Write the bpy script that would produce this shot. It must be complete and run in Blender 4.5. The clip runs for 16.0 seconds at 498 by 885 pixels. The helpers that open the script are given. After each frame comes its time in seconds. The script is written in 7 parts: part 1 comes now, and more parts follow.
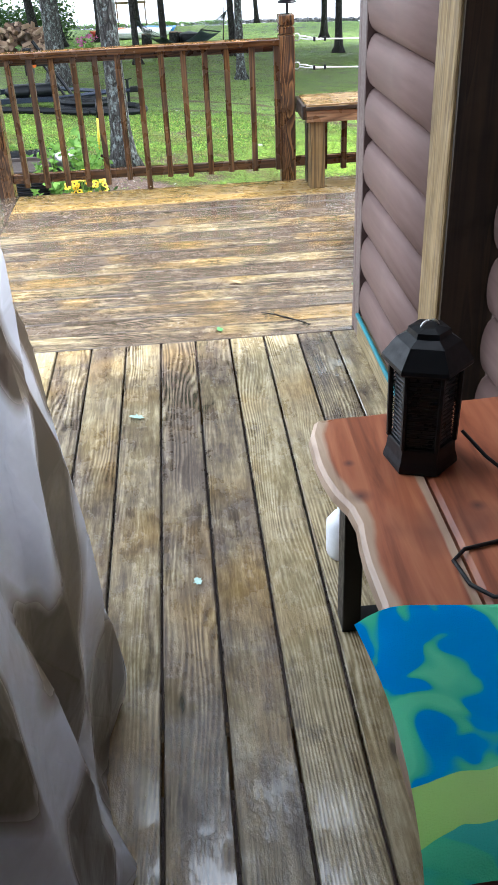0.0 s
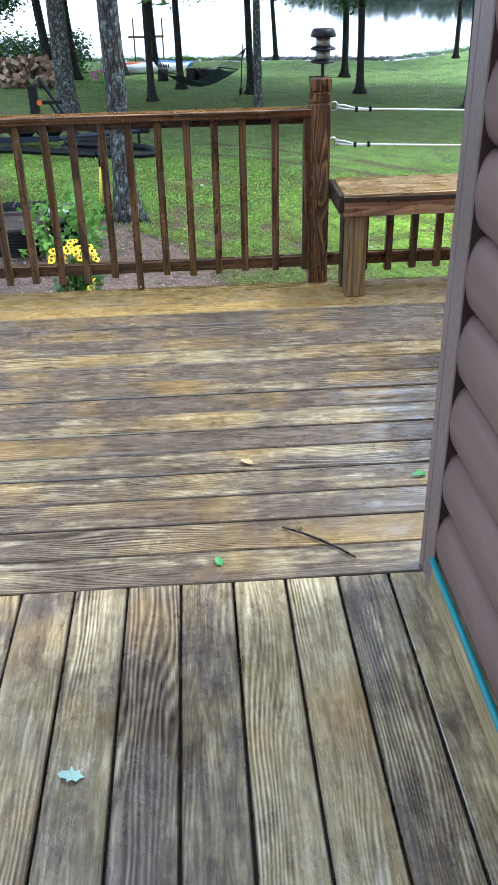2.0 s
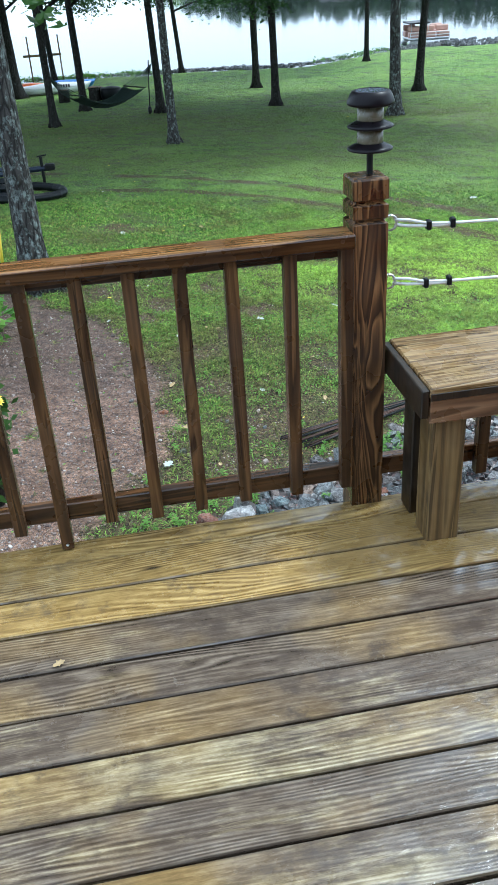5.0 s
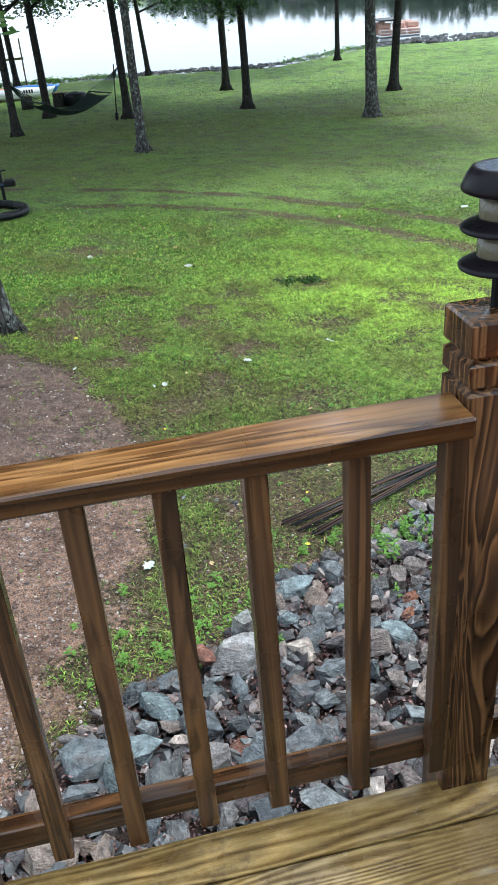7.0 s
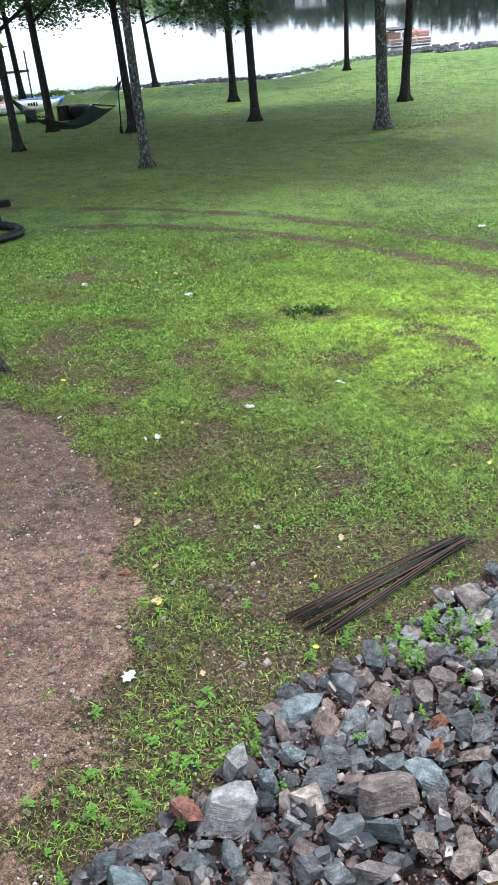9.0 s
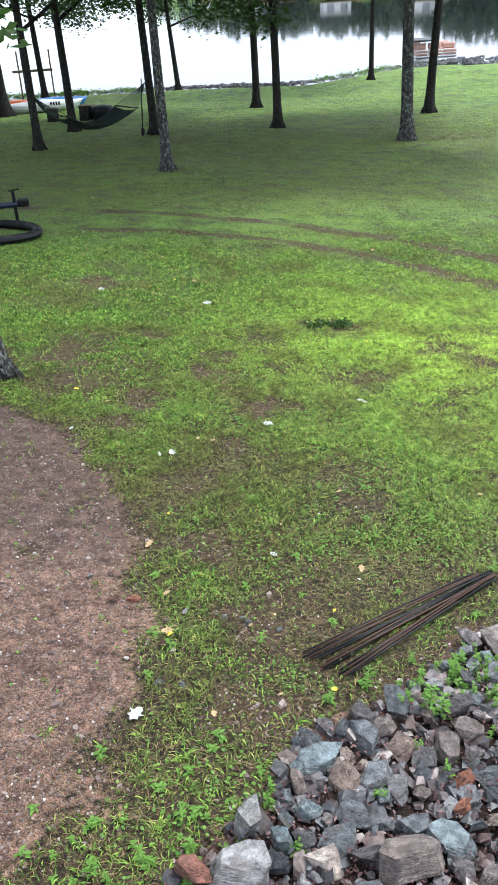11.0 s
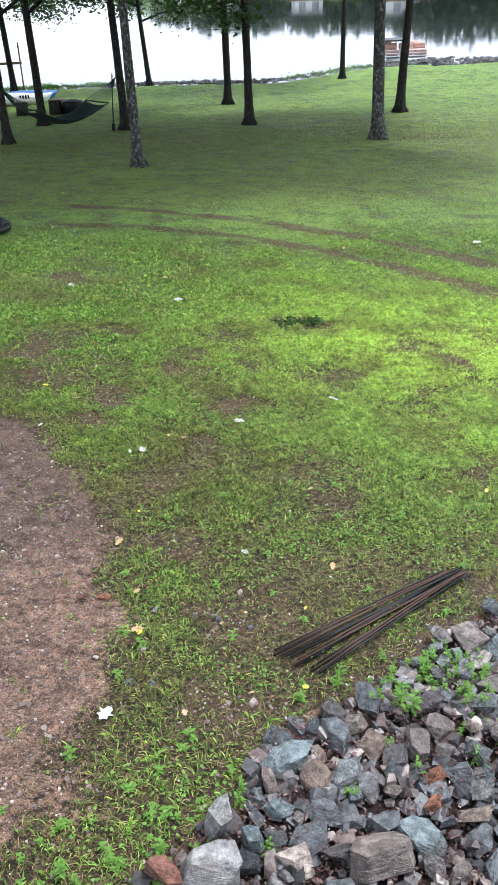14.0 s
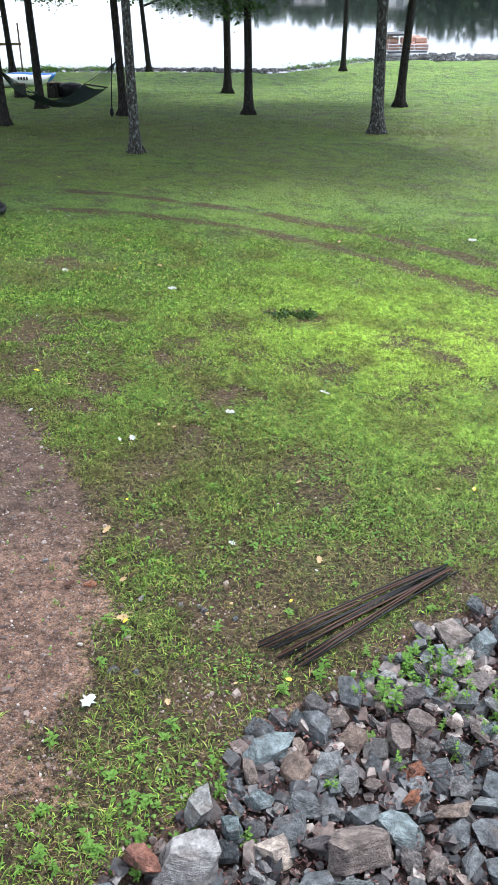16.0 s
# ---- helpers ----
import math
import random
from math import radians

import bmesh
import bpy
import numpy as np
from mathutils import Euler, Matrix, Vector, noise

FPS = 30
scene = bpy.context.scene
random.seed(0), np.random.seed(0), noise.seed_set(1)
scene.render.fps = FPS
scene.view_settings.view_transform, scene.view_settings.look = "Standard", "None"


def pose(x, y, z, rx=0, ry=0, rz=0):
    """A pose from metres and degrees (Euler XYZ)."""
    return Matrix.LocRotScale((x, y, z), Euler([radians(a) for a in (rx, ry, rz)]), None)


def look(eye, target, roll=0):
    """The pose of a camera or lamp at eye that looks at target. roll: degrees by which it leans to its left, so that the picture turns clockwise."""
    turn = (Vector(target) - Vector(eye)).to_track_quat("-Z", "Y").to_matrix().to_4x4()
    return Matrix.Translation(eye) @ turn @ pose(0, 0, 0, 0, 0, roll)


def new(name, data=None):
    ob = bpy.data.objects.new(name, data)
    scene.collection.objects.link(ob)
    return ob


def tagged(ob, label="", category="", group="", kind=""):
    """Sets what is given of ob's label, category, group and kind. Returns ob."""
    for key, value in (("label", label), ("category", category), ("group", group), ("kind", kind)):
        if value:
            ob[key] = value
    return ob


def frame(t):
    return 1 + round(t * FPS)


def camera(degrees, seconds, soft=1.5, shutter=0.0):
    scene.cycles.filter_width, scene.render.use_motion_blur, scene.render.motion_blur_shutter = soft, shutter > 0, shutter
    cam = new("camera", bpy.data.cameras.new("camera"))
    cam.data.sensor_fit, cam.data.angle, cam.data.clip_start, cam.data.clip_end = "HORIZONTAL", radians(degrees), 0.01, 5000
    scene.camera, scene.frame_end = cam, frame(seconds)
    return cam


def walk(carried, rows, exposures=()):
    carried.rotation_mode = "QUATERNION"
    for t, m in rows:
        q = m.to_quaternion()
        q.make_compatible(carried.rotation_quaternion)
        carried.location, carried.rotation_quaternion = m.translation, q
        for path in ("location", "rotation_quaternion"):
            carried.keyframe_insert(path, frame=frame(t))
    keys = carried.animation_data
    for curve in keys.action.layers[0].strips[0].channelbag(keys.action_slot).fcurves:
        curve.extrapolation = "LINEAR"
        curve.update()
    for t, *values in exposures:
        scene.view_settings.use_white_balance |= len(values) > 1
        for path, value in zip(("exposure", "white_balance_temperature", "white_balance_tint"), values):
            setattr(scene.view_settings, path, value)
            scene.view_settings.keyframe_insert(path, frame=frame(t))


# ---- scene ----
cam = camera(32.3, 16.0)
PATH = [
    (0, (-0.149, -3.31, 1.543), (-0.041, -1.616, 0.486), -2.7),
    (0.5, (-0.058, -2.973, 1.532), (0.04, -1.271, 0.487), -2.7),
    (1, (-0.065, -2.63, 1.515), (0.035, -0.923, 0.478), -3.3),
    (1.5, (-0.096, -2.3, 1.516), (0.03, -0.581, 0.501), -1.6),
    (2, (-0.051, -1.865, 1.522), (0.045, -0.137, 0.521), -1.3),
    (2.5, (-0.098, -1.475, 1.517), (0.019, 0.255, 0.521), -1.1),
    (3, (-0.107, -1.127, 1.512), (0.034, 0.599, 0.512), -1.2),
    (3.5, (-0.078, -0.734, 1.521), (0.016, 1.001, 0.531), -2.4),
    (4, (-0.109, -0.354, 1.514), (0.048, 1.383, 0.535), -3.0),
    (4.2, (-0.111, -0.237, 1.518), (0.079, 1.497, 0.539), -2.9),
    (6.3, (-0.033, 1.034, 1.475), (0.253, 2.728, 0.452), -4.4),
    (6.5, (0.003, 1.126, 1.481), (0.253, 2.83, 0.464), -5.3),
    (7, (-0.002, 1.348, 1.464), (0.301, 3.053, 0.464), -4.5),
    (7.5, (-0.009, 1.572, 1.479), (0.416, 3.258, 0.492), -2.4),
    (8, (0.069, 1.752, 1.465), (0.419, 3.452, 0.471), -4.1),
    (8.2, (0.129, 1.829, 1.459), (0.424, 3.541, 0.468), -5.5),
    (10.3, (0.246, 2.302, 1.41), (0.478, 4.035, 0.439), -2.9),
    (10.5, (0.237, 2.307, 1.412), (0.436, 4.047, 0.446), -3.1),
    (11, (0.199, 2.342, 1.416), (0.465, 4.07, 0.444), -3.1),
    (11.5, (0.188, 2.368, 1.405), (0.53, 4.072, 0.416), -1.5),
    (12, (0.196, 2.367, 1.407), (0.532, 4.078, 0.427), -1.1),
    (12.5, (0.195, 2.364, 1.41), (0.514, 4.084, 0.441), -1.2),
    (13, (0.197, 2.365, 1.405), (0.519, 4.083, 0.433), -1.5),
    (13.5, (0.196, 2.362, 1.404), (0.525, 4.077, 0.429), -1.9),
    (14, (0.199, 2.362, 1.402), (0.531, 4.074, 0.423), -1.9),
    (14.5, (0.194, 2.357, 1.412), (0.524, 4.069, 0.432), -1.5),
    (15, (0.198, 2.367, 1.406), (0.538, 4.082, 0.435), -1.3),
    (15.5, (0.194, 2.365, 1.407), (0.547, 4.073, 0.429), -0.4),
    (16, (0.194, 2.365, 1.407), (0.548, 4.062, 0.409), 0.2),
]
EXPOSURES = [(0.0, 1.3, 5950, 9), (0.5, 1.28, 5250, 8), (1.0, 1.18, 5350, 8), (1.5, 0.88, 5400, 7), (2.0, 0.58, 5400, 6), (2.5, 0.45, 5250, 4), (3.5, 0.22, 5350, 0), (4.2, 0.2, 5250, -1), (6.3, 0.22, 5700, 1), (8.2, 0.3, 5900, 8), (16.0, 0.34, 6000, 11)]
walk(cam, [(t, look(eye, target, roll)) for t, eye, target, roll in PATH], EXPOSURES)

# ---- light: an overcast sky with a weak, wide sun ----
SUN_EL, SUN_AZ = radians(58), radians(72)          # azimuth from +y towards +x
world = bpy.data.worlds.new("overcast")
scene.world = world
world.use_nodes = True
wn, wl = world.node_tree.nodes, world.node_tree.links
wn.clear()
sky = wn.new("ShaderNodeTexSky")
sky.sky_type, sky.sun_disc = "NISHITA", False
sky.sun_elevation, sky.sun_rotation = SUN_EL, SUN_AZ
sky.air_density, sky.dust_density, sky.ozone_density = 1.0, 6.0, 1.0
cloud = wn.new("ShaderNodeMix")
cloud.data_type, cloud.inputs[0].default_value = "RGBA", 0.82
cloud.inputs[7].default_value = (11.3, 12.0, 13.1, 1)   # the even cloud deck
back = wn.new("ShaderNodeBackground")
back.inputs["Strength"].default_value = 0.16
wout = wn.new("ShaderNodeOutputWorld")
wl.new(sky.outputs[0], cloud.inputs[6])
wl.new(cloud.outputs[2], back.inputs["Color"])
wl.new(back.outputs[0], wout.inputs["Surface"])
sun = bpy.data.lights.new("sun", "SUN")
sun.energy, sun.angle, sun.color = 3.2, radians(14), (1.0, 0.97, 0.92)
sun_ob = new("sun", sun)
sun_dir = Vector((math.sin(SUN_AZ) * math.cos(SUN_EL), math.cos(SUN_AZ) * math.cos(SUN_EL), math.sin(SUN_EL)))
sun_ob.matrix_world = look(sun_dir * 60, (0, 0, 0))


# ---- mesh helpers ----
def link_mesh(name, bm, material, smooth=False):
    me = bpy.data.meshes.new(name)
    bm.normal_update()
    bm.to_mesh(me)
    bm.free()
    if material:
        me.materials.append(material)
    if smooth:
        for p in me.polygons:
            p.use_smooth = True
    return me


def thing(name, label, category, loc=(0, 0, 0), group="", kind="", rz=0.0):
    ob = new(name)
    ob.empty_display_size = 0.1
    ob.location, ob.rotation_euler = loc, (0, 0, radians(rz))
    return tagged(ob, label, category, group, kind)


def solo(name, bm, material, label, category, loc=(0, 0, 0), group="", kind="", smooth=False):
    ob = new(name, link_mesh(name, bm, material, smooth))
    ob.location = loc
    return tagged(ob, label, category, group, kind)


def part(name, bm, material, parent, label="", smooth=False):
    ob = new(name, link_mesh(name, bm, material, smooth))
    ob.parent = parent
    return tagged(ob, label)


def again(name, me, parent, loc, rot=(0, 0, 0), scale=(1, 1, 1)):
    ob = new(name, me)
    ob.parent, ob.location, ob.rotation_euler, ob.scale = parent, loc, rot, scale
    return ob


def box(bm, lo, hi, bevel=0.0, m=None):
    made = bmesh.ops.create_cube(bm, size=1.0)["verts"]
    size = Vector(hi) - Vector(lo)
    mid = (Vector(hi) + Vector(lo)) / 2
    for v in made:
        v.co = Vector((v.co.x * size.x, v.co.y * size.y, v.co.z * size.z)) + mid
        if m is not None:
            v.co = m @ v.co
    if bevel:
        edges = list({e for v in made for e in v.link_edges})
        bmesh.ops.bevel(bm, geom=edges, offset=bevel, segments=1, affect="EDGES")
    return bm


def tube(bm, pts, radii, sides=10, cap=True, squash=None):
    """A tube along points, its radius given for each."""
    pts = [Vector(p) for p in pts]
    if not hasattr(radii, "__len__"):
        radii = [radii] * len(pts)
    rings = []
    ref = Vector((0, 0, 1)) if abs((pts[1] - pts[0]).normalized().z) < 0.9 else Vector((1, 0, 0))
    for i, p in enumerate(pts):
        d = (pts[min(i + 1, len(pts) - 1)] - pts[max(i - 1, 0)]).normalized()
        u = d.cross(ref).normalized()
        w = u.cross(d).normalized()
        ring = []
        for k in range(sides):
            a = 2 * math.pi * k / sides
            r = radii[i] * (squash(i, a) if squash else 1.0)
            ring.append(bm.verts.new(p + u * math.cos(a) * r + w * math.sin(a) * r))
        rings.append(ring)
    for a, b in zip(rings, rings[1:]):
        for k in range(sides):
            bm.faces.new((a[k], a[(k + 1) % sides], b[(k + 1) % sides], b[k]))
    if cap:
        bm.faces.new(rings[0][::-1])
        bm.faces.new(rings[-1])
    return bm


def lathe(bm, prof, sides=16, centre=(0, 0, 0), turn=0.0):
    """A turned body from (radius, height) pairs."""
    c = Vector(centre)
    rings = []
    for r, z in prof:
        rings.append([bm.verts.new(c + Vector((r * math.cos(turn + 2 * math.pi * k / sides), r * math.sin(turn + 2 * math.pi * k / sides), z))) for k in range(sides)])
    for a, b in zip(rings, rings[1:]):
        for k in range(sides):
            bm.faces.new((a[k], a[(k + 1) % sides], b[(k + 1) % sides], b[k]))
    bm.faces.new(rings[0][::-1])
    bm.faces.new(rings[-1])
    return bm


def prism(bm, outline, z0, z1, bevel=0.0):
    """An upright solid over a plan outline."""
    low = [bm.verts.new((x, y, z0)) for x, y in outline]
    high = [bm.verts.new((x, y, z1)) for x, y in outline]
    n = len(outline)
    top = bm.faces.new(high)
    bm.faces.new(low[::-1])
    for k in range(n):
        bm.faces.new((low[k], low[(k + 1) % n], high[(k + 1) % n], high[k]))
    if bevel:
        bmesh.ops.bevel(bm, geom=list(top.edges), offset=bevel, segments=2, affect="EDGES")
    return bm


def bulk(name, verts, faces, material, smooth=False):
    """A mesh from numpy arrays of corners and of equal-sided faces."""
    me = bpy.data.meshes.new(name)
    verts = np.asarray(verts, np.float32)
    faces = np.asarray(faces, np.int32)
    n, k = faces.shape
    me.vertices.add(len(verts))
    me.vertices.foreach_set("co", verts.ravel())
    me.loops.add(n * k)
    me.loops.foreach_set("vertex_index", faces.ravel())
    me.polygons.add(n)
    me.polygons.foreach_set("loop_start", np.arange(0, n * k, k, dtype=np.int32))
    me.polygons.foreach_set("use_smooth", np.full(n, bool(smooth)))
    me.update(calc_edges=True)
    me.validate()
    me.materials.append(material)
    return me


# ---- materials ----
class Mat:
    """A small builder round one node material."""

    def __init__(self, name, rough=0.6, metal=0.0, spec=0.5):
        self.m = bpy.data.materials.new(name)
        self.m.use_nodes = True
        self.t = self.m.node_tree
        self.b = self.t.nodes["Principled BSDF"]
        self.b.inputs["Roughness"].default_value = rough
        self.b.inputs["Metallic"].default_value = metal
        self.b.inputs["Specular IOR Level"].default_value = spec

    def node(self, kind, **values):
        n = self.t.nodes.new(kind)
        for k, v in values.items():
            n.inputs[k.replace("_", " ")].default_value = v
        return n

    def wire(self, a, b):
        self.t.links.new(a, b)

    def coords(self, scale=(1, 1, 1), vary=0.0, world_space=False):
        if world_space:
            src = self.t.nodes.new("ShaderNodeNewGeometry").outputs["Position"]
        else:
            src = self.t.nodes.new("ShaderNodeTexCoord").outputs["Object"]
        mp = self.node("ShaderNodeMapping")
        mp.inputs["Scale"].default_value = scale
        self.wire(src, mp.inputs["Vector"])
        if vary:
            info = self.t.nodes.new("ShaderNodeObjectInfo")
            mul = self.math("MULTIPLY", info.outputs["Random"], vary)
            comb = self.t.nodes.new("ShaderNodeCombineXYZ")
            for k in range(3):
                self.wire(mul, comb.inputs[k])
            self.wire(comb.outputs[0], mp.inputs["Location"])
        return mp.outputs[0]

    def math(self, op, a, b=0.0):
        n = self.t.nodes.new("ShaderNodeMath")
        n.operation = op
        for k, v in enumerate((a, b)):
            if hasattr(v, "node"):
                self.wire(v, n.inputs[k])
            else:
                n.inputs[k].default_value = v
        return n.outputs[0]

    def noise(self, vec, scale, detail=4.0, rough=0.55, warp=0.0):
        n = self.node("ShaderNodeTexNoise", Scale=scale, Detail=detail, Roughness=rough, Distortion=warp)
        self.wire(vec, n.inputs["Vector"])
        return n.outputs["Fac"]

    def voronoi(self, vec, scale, feature="F1"):
        n = self.node("ShaderNodeTexVoronoi", Scale=scale)
        n.feature = feature
        self.wire(vec, n.inputs["Vector"])
        return n

    def ramp(self, fac, *stops):
        n = self.t.nodes.new("ShaderNodeValToRGB")
        e = n.color_ramp.elements
        while len(e) < len(stops):
            e.new(0.5)
        for k, (p, c) in enumerate(stops):
            e[k].position = p
            e[k].color = (*c, 1) if hasattr(c, "__len__") else (c, c, c, 1)
        self.wire(fac, n.inputs[0])
        return n.outputs[0]

    def mix(self, fac, a, b, mode="MIX"):
        n = self.t.nodes.new("ShaderNodeMix")
        n.data_type, n.blend_type = "RGBA", mode
        for k, v in ((0, fac), (6, a), (7, b)):
            if hasattr(v, "node"):
                self.wire(v, n.inputs[k])
            else:
                n.inputs[k].default_value = (*v, 1) if hasattr(v, "__len__") else v
        return n.outputs[2]

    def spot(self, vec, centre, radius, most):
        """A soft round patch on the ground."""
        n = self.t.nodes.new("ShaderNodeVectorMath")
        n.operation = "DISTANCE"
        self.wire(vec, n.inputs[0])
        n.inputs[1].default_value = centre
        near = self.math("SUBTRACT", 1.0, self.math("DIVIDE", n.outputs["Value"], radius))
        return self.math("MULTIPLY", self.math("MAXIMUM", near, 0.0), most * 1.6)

    def attr(self, name):
        n = self.t.nodes.new("ShaderNodeAttribute")
        n.attribute_name = name
        return n.outputs["Fac"]

    def rand(self):
        return self.t.nodes.new("ShaderNodeObjectInfo").outputs["Random"]

    def island(self):
        return self.t.nodes.new("ShaderNodeNewGeometry").outputs["Random Per Island"]

    def bump(self, height, strength=0.3, dist=0.01):
        n = self.node("ShaderNodeBump", Strength=strength, Distance=dist)
        self.wire(height, n.inputs["Height"])
        self.wire(n.outputs[0], self.b.inputs["Normal"])

    def col(self, c):
        if hasattr(c, "node"):
            self.wire(c, self.b.inputs["Base Color"])
        else:
            self.b.inputs["Base Color"].default_value = (*c, 1)
        return self

    def rough(self, r):
        self.wire(r, self.b.inputs["Roughness"])


def wood_deck(name, shift, gold, streaky=0.14, vary=0.15, wetter=0.015, mouldy=0.6):
    """Wet, weathered pine decking: a grey film worn through to yellow grain, the grain along local x."""
    k = Mat(name, 0.4)
    v = k.coords((1, 1, 1), vary=37.0)
    long_v = k.coords((1.0, 8.0, 8.0), vary=41.0)
    bend = k.noise(k.coords((0.9, 6.0, 6.0), vary=29.0), 1.0, 2, 0.5)
    sp = k.t.nodes.new("ShaderNodeSeparateXYZ")
    k.wire(v, sp.inputs[0])
    rings = k.math("SINE", k.math("ADD", k.math("MULTIPLY", sp.outputs[1], 540.0), k.math("MULTIPLY", bend, 95.0)))
    rings = k.math("MULTIPLY", rings, k.ramp(k.noise(k.coords((1.2, 5.0, 5.0), vary=71.0), 1.0, 2), (0.42, 0.0), (0.62, 0.5)))
    rings = k.math("ADD", rings, 0.5)
    fibre = k.noise(k.coords((11.0, 150.0, 150.0), vary=53.0), 1.0, 4, 0.7, 0.4)
    streak = k.noise(k.coords((5.0, 42.0, 42.0), vary=61.0), 1.0, 5, 0.7, 0.8)
    mottle = k.noise(k.coords((0.7, 1.3, 1.0), vary=83.0), 24.0, 4, 0.65)
    grain = k.math("ADD", k.math("ADD", k.math("MULTIPLY", rings, 0.2), k.math("MULTIPLY", mottle, 0.22)), k.math("ADD", k.math("MULTIPLY", fibre, 0.26), k.math("MULTIPLY", streak, 0.34)))
    yellow = k.ramp(grain, (0.33, (0.08, 0.055, 0.026)), (0.5, (0.29, 0.228, 0.122)), (0.66, (0.58, 0.5, 0.33)))
    grey = k.ramp(grain, (0.33, (0.027, 0.019, 0.0135)), (0.5, (0.094, 0.069, 0.05)), (0.66, (0.22, 0.173, 0.128)))
    worn = k.noise(long_v, 1.25, 6, 0.7, 0.3)
    patch = k.noise(v, 4.2, 6, 0.7)
    bare = k.math("ADD", k.math("ADD", k.math("MULTIPLY", worn, 0.44), k.math("MULTIPLY", patch, 0.38)), k.math("ADD", k.math("ADD", k.math("MULTIPLY", k.rand(), vary), shift), k.math("MULTIPLY", streak, streaky)))
    c = k.mix(k.ramp(bare, (0.52, 0.0), (0.6, 0.5), (0.69, 1.0)), grey, yellow)
    amber = k.noise(v, 2.2, 3, 0.5)
    c = k.mix(k.ramp(amber, (0.5 - 0.28 * (gold > 0.6), 0.0), (0.68 - 0.26 * (gold > 0.6), gold)), c, k.ramp(grain, (0.34, (0.085, 0.046, 0.013)), (0.5, (0.28, 0.175, 0.055)), (0.66, (0.5, 0.34, 0.125))))
    mould = k.noise(v, 7.5, 6, 0.72)
    c = k.mix(k.ramp(mould, (0.57, 0.0), (0.68, mouldy)), c, (0.06, 0.045, 0.036))
    knot = k.voronoi(k.coords((1.5, 4.5, 4.5), vary=11.0), 1.3)
    c = k.mix(k.ramp(knot.outputs["Distance"], (0.03, 0.9), (0.08, 0.0)), c, (0.035, 0.022, 0.014))
    sy = k.t.nodes.new("ShaderNodeSeparateXYZ")
    k.wire(k.coords(), sy.inputs[0])
    rim = k.math("ADD", k.math("ABSOLUTE", sy.outputs[1]), k.math("MULTIPLY", k.math("SUBTRACT", streak, 0.5), 0.012))
    c = k.mix(k.ramp(k.math("MULTIPLY", rim, 10.0), (0.62, 0.0), (0.69, 0.6)), c, (0.035, 0.026, 0.02))
    k.col(c)
    film = k.noise(k.coords((1.3, 1.5, 1), vary=3.0), 2.7, 4, 0.6)
    wet = k.math("ADD", k.math("MULTIPLY", film, 0.66), k.math("MULTIPLY", k.noise(k.coords((1, 1.6, 1), vary=5.0), 19.0, 5, 0.75), 0.34))
    k.rough(k.ramp(wet, (0.42 - wetter, 0.46), (0.49 - wetter, 0.28), (0.55 - wetter, 0.18), (0.62 - wetter, 0.14)))
    k.wire(k.ramp(wet, (0.46, 0.4), (0.56, 0.8)), k.b.inputs["Specular IOR Level"])
    k.wire(k.ramp(wet, (0.515 - wetter, 0.0), (0.575 - wetter, 0.75)), k.b.inputs["Coat Weight"])
    k.b.inputs["Coat Roughness"].default_value, k.b.inputs["Coat IOR"].default_value = 0.16, 1.5
    k.bump(k.math("MULTIPLY", grain, k.ramp(wet, (0.44, 1.0), (0.54, 0.18))), 0.6, 0.004)
    return k.m


def wood_stain(name, dark, mid, light, rough=0.32, wave=True, axis=0, pale_above=None):
    """Stained lumber with the grain along one axis of the mesh."""
    k = Mat(name, rough)
    s = [13.0, 13.0, 13.0]
    s[axis] = 0.8
    f = [90.0, 90.0, 90.0]
    f[axis] = 3.0
    figure = k.noise(k.coords(tuple(s), vary=31.0), 1.0, 3, 0.5, 1.4)
    fine = k.noise(k.coords(tuple(f), vary=13.0), 1.0, 4, 0.6)
    band = k.math("FRACT", k.math("MULTIPLY", figure, 11.0 if wave else 5.0))
    c = k.ramp(band, (0.0, dark), (0.45, mid), (0.8, light), (1.0, dark))
    c = k.mix(1.0, c, k.ramp(fine, (0.3, 0.6), (0.6, 1.0)), "MULTIPLY")
    c = k.mix(k.ramp(k.noise(k.coords((3, 3, 3), vary=9.0), 1.3, 3), (0.5, 0.0), (0.75, 0.35)), c, tuple(0.55 * x for x in dark))
    if pale_above:
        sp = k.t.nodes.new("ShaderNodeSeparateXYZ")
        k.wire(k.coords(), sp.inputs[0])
        # below this height the colour is multiplied darker than the top
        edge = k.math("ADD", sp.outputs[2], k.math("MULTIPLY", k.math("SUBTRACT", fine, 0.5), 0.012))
        c = k.mix(k.math("GREATER_THAN", edge, pale_above), k.mix(1.0, c, (0.36, 0.32, 0.3), "MULTIPLY"), c)
    k.col(c)
    k.rough(k.ramp(k.noise(k.coords((4, 4, 4), vary=5.0), 2.0, 3), (0.35, max(rough - 0.18, 0.08)), (0.65, rough + 0.2)))
    k.bump(fine, 0.2, 0.002)
    return k.m


